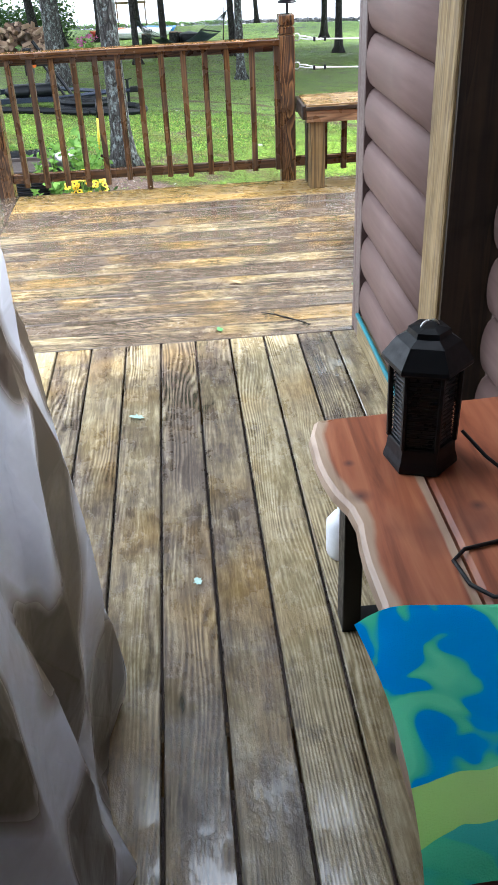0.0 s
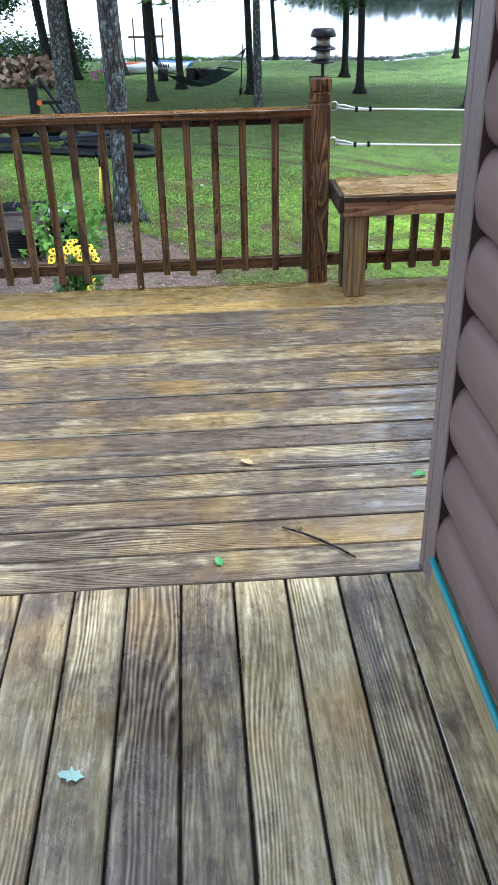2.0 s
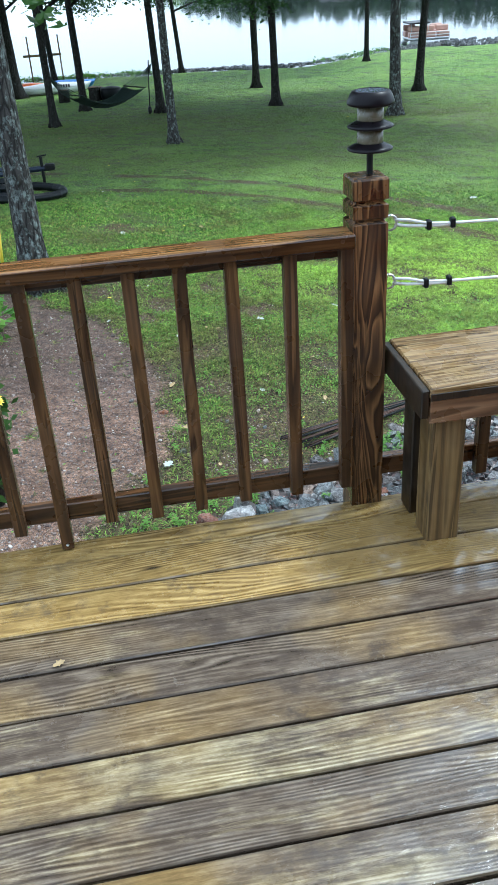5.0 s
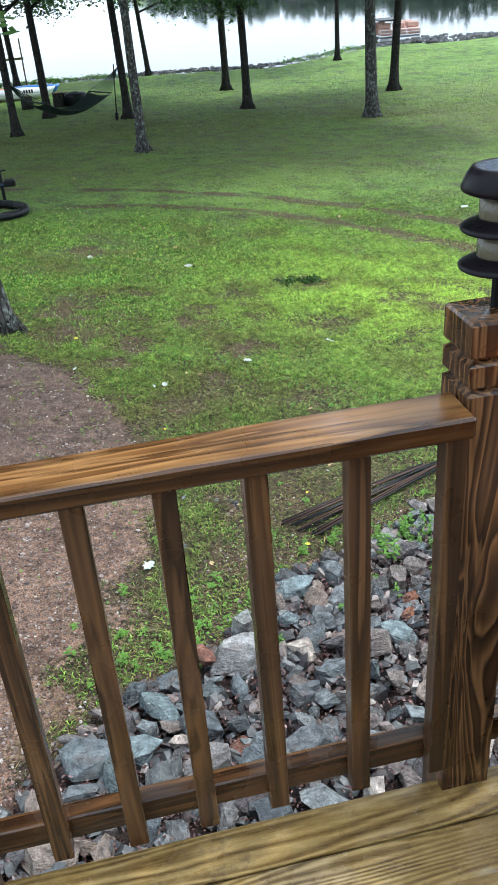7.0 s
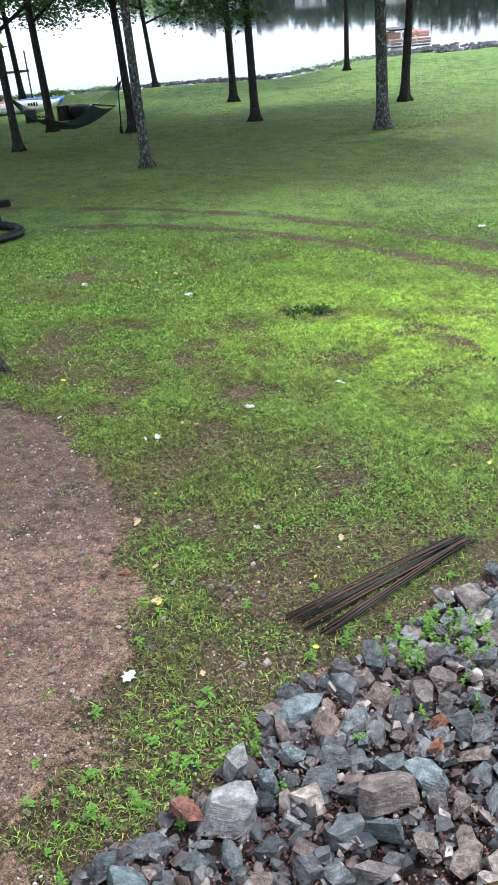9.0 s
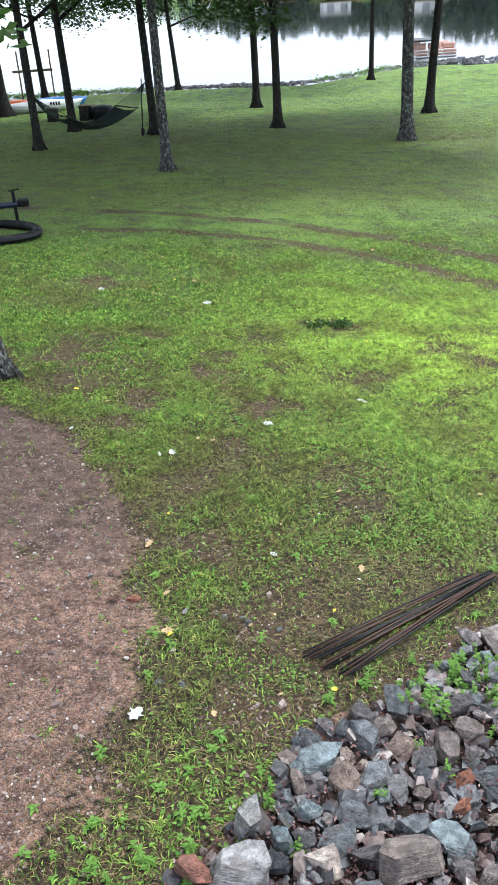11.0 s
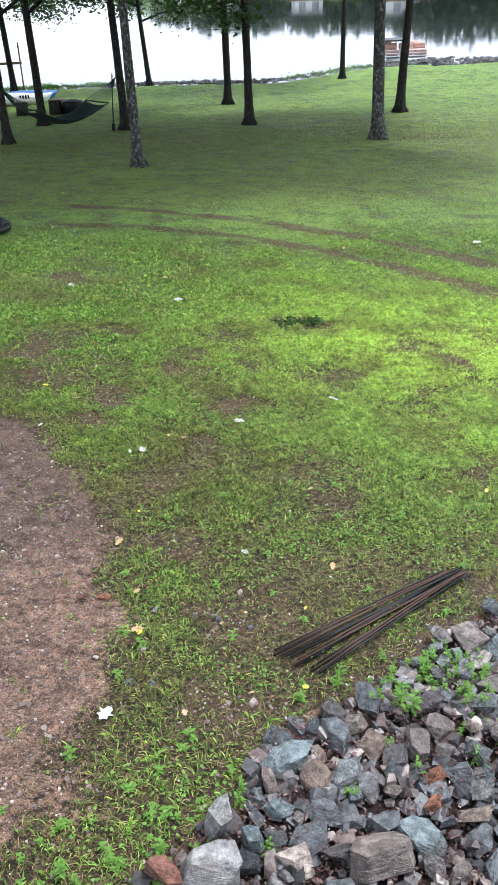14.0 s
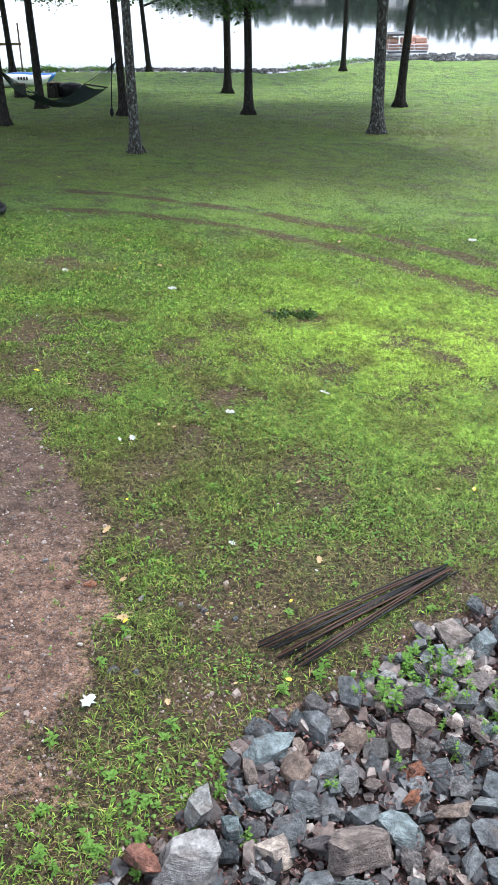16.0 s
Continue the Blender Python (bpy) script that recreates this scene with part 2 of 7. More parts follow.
def plain(name, colour, rough=0.5, metal=0.0, spread=0.25, scale=14.0, bump=0.08, world_space=False):
    """A surface of one colour with soft and fine unevenness."""
    k = Mat(name, rough, metal)
    v = k.coords(world_space=world_space, vary=0.0 if world_space else 7.0)
    big = k.noise(v, scale * 0.2, 3)
    small = k.noise(v, scale * 4, 4)
    c = k.mix(k.ramp(big, (0.3, 0.0), (0.7, 1.0)), tuple(x * (1 - spread) for x in colour), tuple(min(x * (1 + spread), 1) for x in colour))
    c = k.mix(0.35, c, k.ramp(small, (0.3, tuple(0.7 * x for x in colour)), (0.7, tuple(min(1.15 * x, 1) for x in colour))))
    k.col(c)
    k.rough(k.ramp(small, (0.3, max(rough - 0.1, 0.03)), (0.7, min(rough + 0.12, 1))))
    if bump:
        k.bump(small, bump, 0.004)
    return k.m


def leafy(name, a, b, rough=0.45, thin=0.35):
    """Leaves: two greens mixed leaf by leaf, a little light passing through."""
    k = Mat(name, rough, 0.0, 0.35)
    c = k.mix(k.island(), a, b)
    spot = k.noise(k.coords(), 9.0, 2)
    c = k.mix(k.ramp(spot, (0.35, 0.0), (0.7, 0.5)), c, tuple(0.6 * x for x in a))
    k.col(c)
    tr = k.t.nodes.new("ShaderNodeBsdfTranslucent")
    k.wire(c, tr.inputs["Color"])
    sh = k.t.nodes.new("ShaderNodeMixShader")
    sh.inputs[0].default_value = thin
    out = k.t.nodes["Material Output"]
    k.wire(k.b.outputs[0], sh.inputs[1])
    k.wire(tr.outputs[0], sh.inputs[2])
    k.wire(sh.outputs[0], out.inputs["Surface"])
    return k.m


def ground_mat():
    """Lawn soil with thin grass, bare dirt and gravel; the masks are stored on the sheet."""
    k = Mat("lawn_and_dirt", 0.85, 0.0, 0.25)
    p = k.coords(world_space=True)
    big = k.noise(p, 0.35, 3, 0.5)
    mid = k.noise(p, 2.3, 5, 0.65)
    fine = k.noise(p, 30.0, 5, 0.7)
    tiny = k.noise(p, 130.0, 3, 0.65)
    green = k.ramp(mid, (0.3, (0.085, 0.155, 0.04)), (0.5, (0.155, 0.265, 0.06)), (0.72, (0.24, 0.37, 0.08)))
    green = k.mix(k.ramp(big, (0.42, 0.0), (0.68, 0.55)), green, (0.26, 0.375, 0.085))
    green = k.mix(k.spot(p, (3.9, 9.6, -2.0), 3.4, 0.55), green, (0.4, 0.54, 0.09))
    green = k.mix(1.0, green, k.ramp(fine, (0.32, 0.22), (0.6, 1.3)), "MULTIPLY")
    soil = k.mix(1.0, k.ramp(fine, (0.3, (0.015, 0.009, 0.006)), (0.5, (0.058, 0.037, 0.023)), (0.7, (0.18, 0.122, 0.08))), k.ramp(tiny, (0.34, 0.35), (0.5, 1.0), (0.66, 1.6)), "MULTIPLY")
    soil = k.mix(k.ramp(k.noise(p, 75.0, 3, 0.6), (0.56, 0.0), (0.64, 0.7)), soil, (0.1, 0.17, 0.035))
    gap = k.ramp(k.math("ADD", k.math("MULTIPLY", mid, 0.55), k.math("MULTIPLY", fine, 0.45)), (0.5, 0.95), (0.61, 0.0))
    far_turf = k.mix(k.ramp(k.math("ADD", k.math("MULTIPLY", mid, 0.6), k.math("MULTIPLY", fine, 0.4)), (0.4, 0.8), (0.5, 0.0)), green, soil)
    near_turf = k.mix(gap, k.mix(0.2, soil, green), soil)
    # olive band: thin brown turf, with the trees' shade partly painted in
    far_turf = k.mix(k.math("MULTIPLY", k.attr("olive_shade"), k.ramp(mid, (0.35, 0.95), (0.7, 0.4))), far_turf, k.mix(1.0, (0.15, 0.15, 0.06), k.ramp(fine, (0.3, 0.5), (0.62, 1.2)), "MULTIPLY"))
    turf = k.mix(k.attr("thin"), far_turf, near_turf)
    edge = k.math("ADD", k.attr("dirt"), k.math("MULTIPLY", k.math("SUBTRACT", k.math("ADD", k.math("MULTIPLY", mid, 0.55), k.math("MULTIPLY", fine, 0.45)), 0.5), 2.4))
    dirt_c = k.ramp(mid, (0.3, (0.145, 0.083, 0.059)), (0.55, (0.285, 0.175, 0.125)), (0.75, (0.41, 0.265, 0.19)))
    dirt_c = k.mix(1.0, dirt_c, k.mix(1.0, k.ramp(fine, (0.3, 0.3), (0.65, 1.4)), k.ramp(tiny, (0.34, 0.4), (0.64, 1.55)), "MULTIPLY"), "MULTIPLY")
    st = k.voronoi(p, 52.0)
    grit = k.mix(k.ramp(st.outputs["Distance"], (0.2, 0.75), (0.3, 0.0)), dirt_c, k.ramp(k.noise(p, 31.0, 1), (0.35, (0.07, 0.055, 0.055)), (0.5, (0.17, 0.14, 0.14)), (0.66, (0.5, 0.44, 0.4))))
    gravel = k.mix(1.0, k.ramp(tiny, (0.3, (0.04, 0.026, 0.021)), (0.55, (0.18, 0.118, 0.092)), (0.75, (0.42, 0.3, 0.24))), k.ramp(fine, (0.3, 0.6), (0.7, 1.15)), "MULTIPLY")
    dirt_all = k.mix(k.ramp(k.math("ADD", k.attr("gravel"), k.math("MULTIPLY", k.math("SUBTRACT", mid, 0.5), 0.9)), (0.35, 0.0), (0.65, 0.9)), grit, gravel)
    clod = k.noise(p, 9.0, 5, 0.7)
    dirt_all = k.mix(1.0, dirt_all, k.ramp(clod, (0.32, 0.45), (0.5, 1.0), (0.68, 1.35)), "MULTIPLY")
    c = k.mix(k.ramp(edge, (0.4, 0.0), (0.6, 1.0)), turf, dirt_all)
    litter = k.ramp(fine, (0.3, (0.012, 0.008, 0.007)), (0.55, (0.035, 0.02, 0.017)), (0.75, (0.09, 0.05, 0.042)))
    c = k.mix(k.attr("litter"), k.mix(k.ramp(k.math("ADD", k.attr("worn"), k.math("MULTIPLY", k.math("SUBTRACT", k.math("ADD", k.math("MULTIPLY", mid, 0.5), k.math("MULTIPLY", fine, 0.5)), 0.5), 1.3)), (0.3, 0.0), (0.62, 0.9)), c, k.mix(0.55, soil, k.mix(1.0, (0.13, 0.08, 0.052), k.ramp(fine, (0.3, 0.45), (0.66, 1.35)), "MULTIPLY"))), litter)
    k.col(c)
    k.rough(k.ramp(mid, (0.3, 0.6), (0.6, 0.95)))
    k.bump(k.math("ADD", k.math("ADD", fine, k.math("MULTIPLY", tiny, 0.6)), k.math("MULTIPLY", clod, 1.2)), 1.0, 0.04)
    return k.m


def water_mat():
    """Lake water: ruffled by the breeze on this side, calm under the far bank."""
    k = Mat("lake_water", 0.06, 0.0, 0.5)
    k.b.inputs["IOR"].default_value = 1.33
    k.col((0.02, 0.028, 0.026))
    p = k.coords((1.0, 0.45, 1.0), world_space=True)
    sp = k.t.nodes.new("ShaderNodeSeparateXYZ")
    k.wire(k.coords(world_space=True), sp.inputs[0])
    reach = k.math("ADD", k.math("DIVIDE", sp.outputs[1], 100.0), k.math("MULTIPLY", k.math("SUBTRACT", k.noise(k.coords((0.05, 0.16, 1), world_space=True), 1.0, 3), 0.5), 0.16))
    breeze = k.ramp(reach, (0.9, 1.0), (0.99, 0.0))
    h = k.math("ADD", k.noise(p, 2.2, 3), k.math("MULTIPLY", k.noise(p, 0.25, 2), 1.5))
    k.rough(k.math("ADD", k.math("MULTIPLY", breeze, -0.02), 0.075))
    k.bump(k.math("MULTIPLY", h, k.math("ADD", breeze, 0.4)), 0.025, 0.04)
    return k.m


def bark_mat(name, a, b, lichen, amount=0.62):
    k = Mat(name, 0.85, 0.0, 0.25)
    v = k.coords((9, 9, 2.2), vary=19.0)
    crack = k.voronoi(v, 2.2, "DISTANCE_TO_EDGE")
    n = k.noise(v, 2.5, 5, 0.65)
    c = k.mix(n, a, b)
    c = k.mix(k.ramp(crack.outputs["Distance"], (0.02, 0.75), (0.16, 0.0)), c, tuple(0.3 * x for x in a))
    spots = k.noise(k.coords((9, 9, 6), vary=3.0), 1.9, 6, 0.75)
    c = k.mix(k.ramp(spots, (amount - 0.08, 0.0), (amount + 0.06, 0.8)), c, lichen)
    k.col(c)
    k.bump(k.math("ADD", k.ramp(crack.outputs["Distance"], (0.0, 0.0), (0.2, 1.0)), n), 0.8, 0.03)
    return k.m


def stone_mat(name="slate_rock", tones=None):
    """Wet broken slate: each stone its own grey, blue, purple or brown, with layers and rusty faces."""
    k = Mat(name, 0.4)
    v = k.coords(vary=41.0)
    tones = tones or ((0.0, (0.06, 0.065, 0.072)), (0.16, (0.17, 0.19, 0.2)), (0.3, (0.095, 0.078, 0.078)), (0.44, (0.23, 0.25, 0.255)), (0.56, (0.17, 0.125, 0.11)), (0.68, (0.1, 0.13, 0.135)), (0.8, (0.23, 0.195, 0.18)), (0.9, (0.23, 0.17, 0.135)), (0.97, (0.45, 0.39, 0.35)))
    tone = k.ramp(k.rand(), *tones)
    n = k.noise(v, 5.0, 6, 0.72)
    c = k.mix(1.0, tone, k.ramp(n, (0.28, 0.25), (0.5, 1.0), (0.7, 1.95)), "MULTIPLY")
    c = k.mix(k.ramp(k.noise(v, 2.2, 4), (0.58, 0.0), (0.72, 0.45)), c, (0.18, 0.12, 0.09))
    layer = k.noise(k.coords((3, 3, 22), vary=41.0), 1.0, 5, 0.7)
    c = k.mix(1.0, c, k.ramp(layer, (0.35, 0.85), (0.6, 1.08)), "MULTIPLY")
    k.col(c)
    k.rough(k.ramp(k.noise(v, 4.0, 3), (0.38, 0.1), (0.66, 0.45)))
    k.bump(k.math("ADD", k.math("MULTIPLY", layer, 0.45), n), 0.8, 0.06)
    return k.m


def log_mat():
    """Painted half-log siding: mauve brown, faint wood checks, old stains."""
    k = Mat("painted_log", 0.62, 0.0, 0.3)
    v = k.coords((8.0, 1.2, 14.0), vary=23.0)
    n = k.noise(v, 1.4, 4, 0.6)
    s = k.noise(k.coords((1.6, 1.2, 1.6), vary=29.0), 1.6, 4, 0.6)
    c = k.ramp(n, (0.3, (0.115, 0.07, 0.06)), (0.55, (0.15, 0.094, 0.081)), (0.8, (0.185, 0.12, 0.105)))
    c = k.mix(k.ramp(s, (0.55, 0.0), (0.72, 0.5)), c, (0.13, 0.09, 0.075))
    knot = k.voronoi(k.coords((0.6, 2.4, 4.0), vary=7.0), 1.3)
    c = k.mix(k.ramp(knot.outputs["Distance"], (0.03, 0.7), (0.1, 0.0)), c, (0.12, 0.08, 0.07))
    k.col(c)
    k.bump(k.noise(k.coords((40, 3, 60), vary=3.0), 1.0, 3), 0.15, 0.003)
    return k.m


def towel_mat():
    k = Mat("beach_towel", 0.95, 0.0, 0.1)
    v = k.coords()
    sw = k.noise(v, 7.0, 1, 0.4, 1.6)
    c = k.ramp(sw, (0.45, (0.004, 0.36, 0.85)), (0.5, (0.004, 0.4, 0.86)), (0.54, (0.1, 0.7, 0.45)), (0.62, (0.2, 0.82, 0.5)))
    sp = k.t.nodes.new("ShaderNodeSeparateXYZ")
    k.wire(v, sp.inputs[0])
    wob = k.math("ADD", sp.outputs[1], k.math("MULTIPLY", k.noise(v, 6.0, 2), 0.08))
    band = k.math("COMPARE", wob, -0.115)
    band.node.inputs[2].default_value = 0.045
    c = k.mix(band, c, (0.55, 0.88, 0.28))
    low = k.math("LESS_THAN", wob, -0.16)
    c = k.mix(k.math("MULTIPLY", low, 0.75), c, (0.12, 0.7, 0.42))
    k.col(c)
    k.bump(k.noise(v, 400.0, 2), 0.5, 0.003)
    return k.m


def slab_mat():
    """Oiled live-edge cedar: red heart, pale sapwood along the edge (low local x)."""
    k = Mat("cedar_slab", 0.33)
    v = k.coords((22, 2.0, 22), vary=11.0)
    ring = k.noise(v, 1.0, 4, 0.55, 0.9)
    c = k.ramp(ring, (0.28, (0.12, 0.032, 0.014)), (0.5, (0.3, 0.092, 0.042)), (0.72, (0.42, 0.165, 0.08)))
    sap = k.math("ADD", k.attr("sap"), k.math("MULTIPLY", k.math("SUBTRACT", k.noise(k.coords((14, 4, 14)), 1.0, 3), 0.5), 0.6))
    c = k.mix(k.ramp(sap, (0.45, 0.0), (0.6, 0.9)), c, k.ramp(ring, (0.3, (0.3, 0.2, 0.13)), (0.7, (0.5, 0.38, 0.27))))
    for kx, ky, kr in ((0.172, -1.865, 0.03), (0.17, -1.74, 0.016), (0.4, -1.93, 0.022)):
        c = k.mix(k.spot(k.coords(world_space=True), (kx, ky, 0.488), kr, 0.55), c, (0.06, 0.02, 0.02))
    stain = k.noise(k.coords((3, 2, 3)), 1.4, 3)
    c = k.mix(k.ramp(stain, (0.58, 0.0), (0.72, 0.6)), c, (0.08, 0.03, 0.02))
    k.col(c)
    k.rough(k.ramp(stain, (0.3, 0.25), (0.7, 0.45)))
    return k.m


def cover_mat():
    """Shiny brown patio vinyl; the silvery patches are sky sheen put into the colour."""
    k = Mat("taupe_vinyl_cover", 0.25, 0.0, 0.8)
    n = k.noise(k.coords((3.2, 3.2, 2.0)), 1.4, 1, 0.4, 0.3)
    # pale blue-grey stops paint the sky's sheen over the brown
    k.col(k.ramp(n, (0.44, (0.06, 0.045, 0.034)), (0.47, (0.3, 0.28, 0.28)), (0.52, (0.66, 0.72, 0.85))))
    k.rough(k.ramp(n, (0.4, 0.3), (0.55, 0.24)))
    k.bump(k.math("ADD", k.noise(k.coords(), 5.0, 3), k.math("MULTIPLY", k.noise(k.coords(), 22.0, 2), 0.2)), 0.3, 0.04)
    return k.m


DECK = wood_deck("wet_decking", -0.122, 0.58, 0.26, 0.17, 0.07, 0.65)
PORCH = wood_deck("wet_porch_decking", 0.03, 0.58, 0.2, 0.26, 0.0, 0.45)
DECK_GOLD = wood_deck("wet_golden_decking", 0.05, 0.93)
STAIN_X = wood_stain("stained_rail", (0.024, 0.011, 0.006), (0.075, 0.035, 0.015), (0.14, 0.066, 0.026), 0.26, False, 0)
STAIN_Z = wood_stain("stained_post", (0.024, 0.011, 0.006), (0.075, 0.034, 0.014), (0.24, 0.12, 0.046), 0.34, True, 2)
STAIN_B = wood_stain("stained_baluster", (0.032, 0.015, 0.007), (0.085, 0.04, 0.016), (0.15, 0.075, 0.029), 0.3, False, 2)
TAN_X = wood_stain("worn_bench_plank", (0.1, 0.052, 0.018), (0.29, 0.175, 0.07), (0.42, 0.29, 0.14), 0.25, True, 0)
TAN_Z = wood_stain("treated_leg", (0.075, 0.045, 0.015), (0.19, 0.115, 0.04), (0.25, 0.16, 0.062), 0.5, False, 2)
APRON = wood_stain("bench_apron_wood", (0.12, 0.06, 0.028), (0.25, 0.13, 0.065), (0.33, 0.19, 0.1), 0.4, False, 0)
LUMBER_Z = wood_stain("raw_lumber", (0.16, 0.105, 0.045), (0.25, 0.17, 0.075), (0.31, 0.22, 0.105), 0.6, False, 2)
LUMBER_Y = wood_stain("raw_skirt", (0.2, 0.15, 0.07), (0.33, 0.25, 0.12), (0.4, 0.31, 0.17), 0.5, False, 1)
UMBER = wood_stain("dark_umber_wood", (0.01, 0.0055, 0.002), (0.022, 0.0125, 0.005), (0.034, 0.019, 0.008), 0.5, False, 2)
LOG = log_mat()
TRIM = plain("mauve_trim_paint", (0.14, 0.1, 0.092), 0.5)
SHADOWGAP = plain("dark_gap", (0.045, 0.022, 0.018), 0.8)
TEAL = plain("teal_sill_foam", (0.012, 0.17, 0.2), 0.55)
GROUND = ground_mat()
WATER = water_mat()
BARK = bark_mat("bark_lichen", (0.034, 0.03, 0.027), (0.08, 0.073, 0.066), (0.27, 0.31, 0.29), 0.58)
BARK_DARK = bark_mat("bark_dark", (0.016, 0.014, 0.012), (0.04, 0.036, 0.031), (0.12, 0.14, 0.12), 0.64)
LEAVES = leafy("oak_leaves", (0.03, 0.075, 0.018), (0.075, 0.15, 0.03))
FARLEAF = leafy("far_leaves", (0.018, 0.04, 0.016), (0.04, 0.075, 0.025), 0.7, 0.15)
WEED = leafy("weed_leaves", (0.1, 0.24, 0.04), (0.24, 0.42, 0.075), 0.6, 0.3)
STONE = stone_mat()
STONE_BLUE = stone_mat("blue_green_slate", ((0.0, (0.16, 0.195, 0.2)), (0.5, (0.22, 0.26, 0.265)), (1.0, (0.13, 0.17, 0.175))))
STONE_BROWN = stone_mat("brown_split_rock", ((0.0, (0.23, 0.17, 0.135)), (0.5, (0.18, 0.145, 0.13)), (1.0, (0.26, 0.2, 0.165))))
STONE_DARK = stone_mat("dark_slate", ((0.0, (0.1, 0.105, 0.11)), (0.5, (0.15, 0.16, 0.165)), (1.0, (0.09, 0.085, 0.09))))
STONE_PALE = stone_mat("pale_slab_rock", ((0.0, (0.27, 0.27, 0.26)), (0.5, (0.3, 0.295, 0.29)), (1.0, (0.33, 0.31, 0.3))))
STONE_RUST = stone_mat("rust_red_rock", ((0.0, (0.3, 0.12, 0.06)), (0.5, (0.24, 0.105, 0.07)), (1.0, (0.2, 0.1, 0.08))))
STONE_CREAM = stone_mat("cream_rock", ((0.0, (0.45, 0.37, 0.31)), (1.0, (0.5, 0.42, 0.36))))
BLACK = plain("black_plastic", (0.004, 0.005, 0.0065), 0.45, 0, 0.3)
BLACK.node_tree.nodes["Principled BSDF"].inputs["Specular IOR Level"].default_value = 0.25
BLACKM = plain("black_steel", (0.014, 0.014, 0.015), 0.4, 0.6, 0.3)
BRONZE = plain("bronze_plastic", (0.008, 0.006, 0.008), 0.36, 0, 0.3)
BRONZE.node_tree.nodes["Principled BSDF"].inputs["Specular IOR Level"].default_value = 0.15
ROPE = plain("white_rope", (0.75, 0.76, 0.74), 0.7, 0, 0.1)
STEEL = plain("galvanised", (0.55, 0.55, 0.54), 0.35, 0.9, 0.15)
RUST = plain("rusty_bar", (0.06, 0.026, 0.016), 0.6, 0.3, 0.5)
ORANGE = plain("orange_plastic", (0.62, 0.13, 0.028), 0.3, 0, 0.12)
CYAN = plain("cyan_foam", (0.0, 0.3, 0.68), 0.6, 0, 0.08)
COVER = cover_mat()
SLAB = slab_mat()
TOWEL = towel_mat()
TOWEL2 = plain("blue_towel", (0.02, 0.22, 0.62), 0.95, 0, 0.15)
YELLOW = plain("petal_yellow", (0.78, 0.5, 0.01), 0.5, 0, 0.12)
SEED = plain("seed_brown", (0.03, 0.014, 0.008), 0.8)
PALE = plain("pale_leaf", (0.4, 0.42, 0.38), 0.6, 0, 0.15)
TANLEAF = plain("tan_leaf", (0.42, 0.3, 0.15), 0.7, 0, 0.25)
FROST = plain("frosted_acrylic", (0.13, 0.115, 0.075), 0.25, 0, 0.1)
SOLAR = plain("solar_panel", (0.09, 0.1, 0.13), 0.12, 0, 0.2)
WHITE = plain("white_hull", (0.72, 0.74, 0.76), 0.35, 0, 0.06)
BLUE = plain("blue_hull", (0.03, 0.16, 0.5), 0.4, 0, 0.1)
RED = plain("red_plastic", (0.55, 0.04, 0.02), 0.4, 0, 0.1)
NET = plain("hammock_net", (0.03, 0.05, 0.04), 0.85, 0, 0.2)
SPLIT = plain("split_wood", (0.2, 0.125, 0.075), 0.85, 0, 0.4)
GREYDECK = plain("soffit_paint", (0.35, 0.32, 0.28), 0.7)
SALMON = plain("salmon_vinyl", (0.5, 0.3, 0.24), 0.5)
PINK = plain("pink_petal", (0.5, 0.12, 0.28), 0.6)
GOLD = plain("yellow_fibreglass", (0.7, 0.55, 0.04), 0.4, 0, 0.08)


# ---- ground, lake and far shore ----
WATER_Z = -3.4


def ease(v, a, b, p, q):
    k = min(max((v - a) / (b - a), 0.0), 1.0)
    return p + (q - p) * k


def lawn(x, y):
    """The lawn's height: a plane by the deck that falls to the lake and flattens sideways."""
    b = -1.30 - 0.06 * (y - 4) if y <= 20 else -2.26 - 0.05 * (y - 20)
    s = ease(y, 10, 25, 0.09, 0.03) if y < 25 else ease(y, 25, 38, 0.03, 0.01)
    return b - s * min(max(x, -12), 14)


SHORE_X = [-60, -12, -2.6, 2, 5.3, 7.7, 9.7, 11.9, 14, 15.7, 17.8, 19.3, 21, 40, 90]
SHORE_Y = [49, 46, 44.7, 43.9, 43.5, 42.7, 42.2, 43.6, 45.2, 45.8, 46.1, 44.7, 45.4, 43, 30]


def shore(x):
    return float(np.interp(x, SHORE_X, SHORE_Y))


def far_shore(x):
    """The opposite bank: near on the one side, a long reach of open lake on the other."""
    return float(np.interp(x, [-900, 17, 20, 30, 52, 90, 160, 900], [520, 480, 156, 139, 113, 96, 90, 90]))


def terrain(x, y):
    s, f = shore(x), far_shore(x)
    if y < s:
        z = max(lawn(x, y), WATER_Z + 0.09)
        if y > s - 0.5:
            z = z + (WATER_Z - 0.15 - z) * (y - s + 0.5) / 0.5
    elif y < f:
        z = max(WATER_Z - 0.15 - 0.25 * (y - s), -6.0)
        z = max(z, WATER_Z + 0.1 - 0.4 * (f - y))
    else:
        z = WATER_Z + min((y - f) * 0.12, 6.0)
    if y < 14 and abs(x) < 12:
        z += 0.02 * noise.noise(Vector((x * 1.7, y * 1.7, 0))) + 0.008 * noise.noise(Vector((x * 6, y * 6, 3)))
    return z


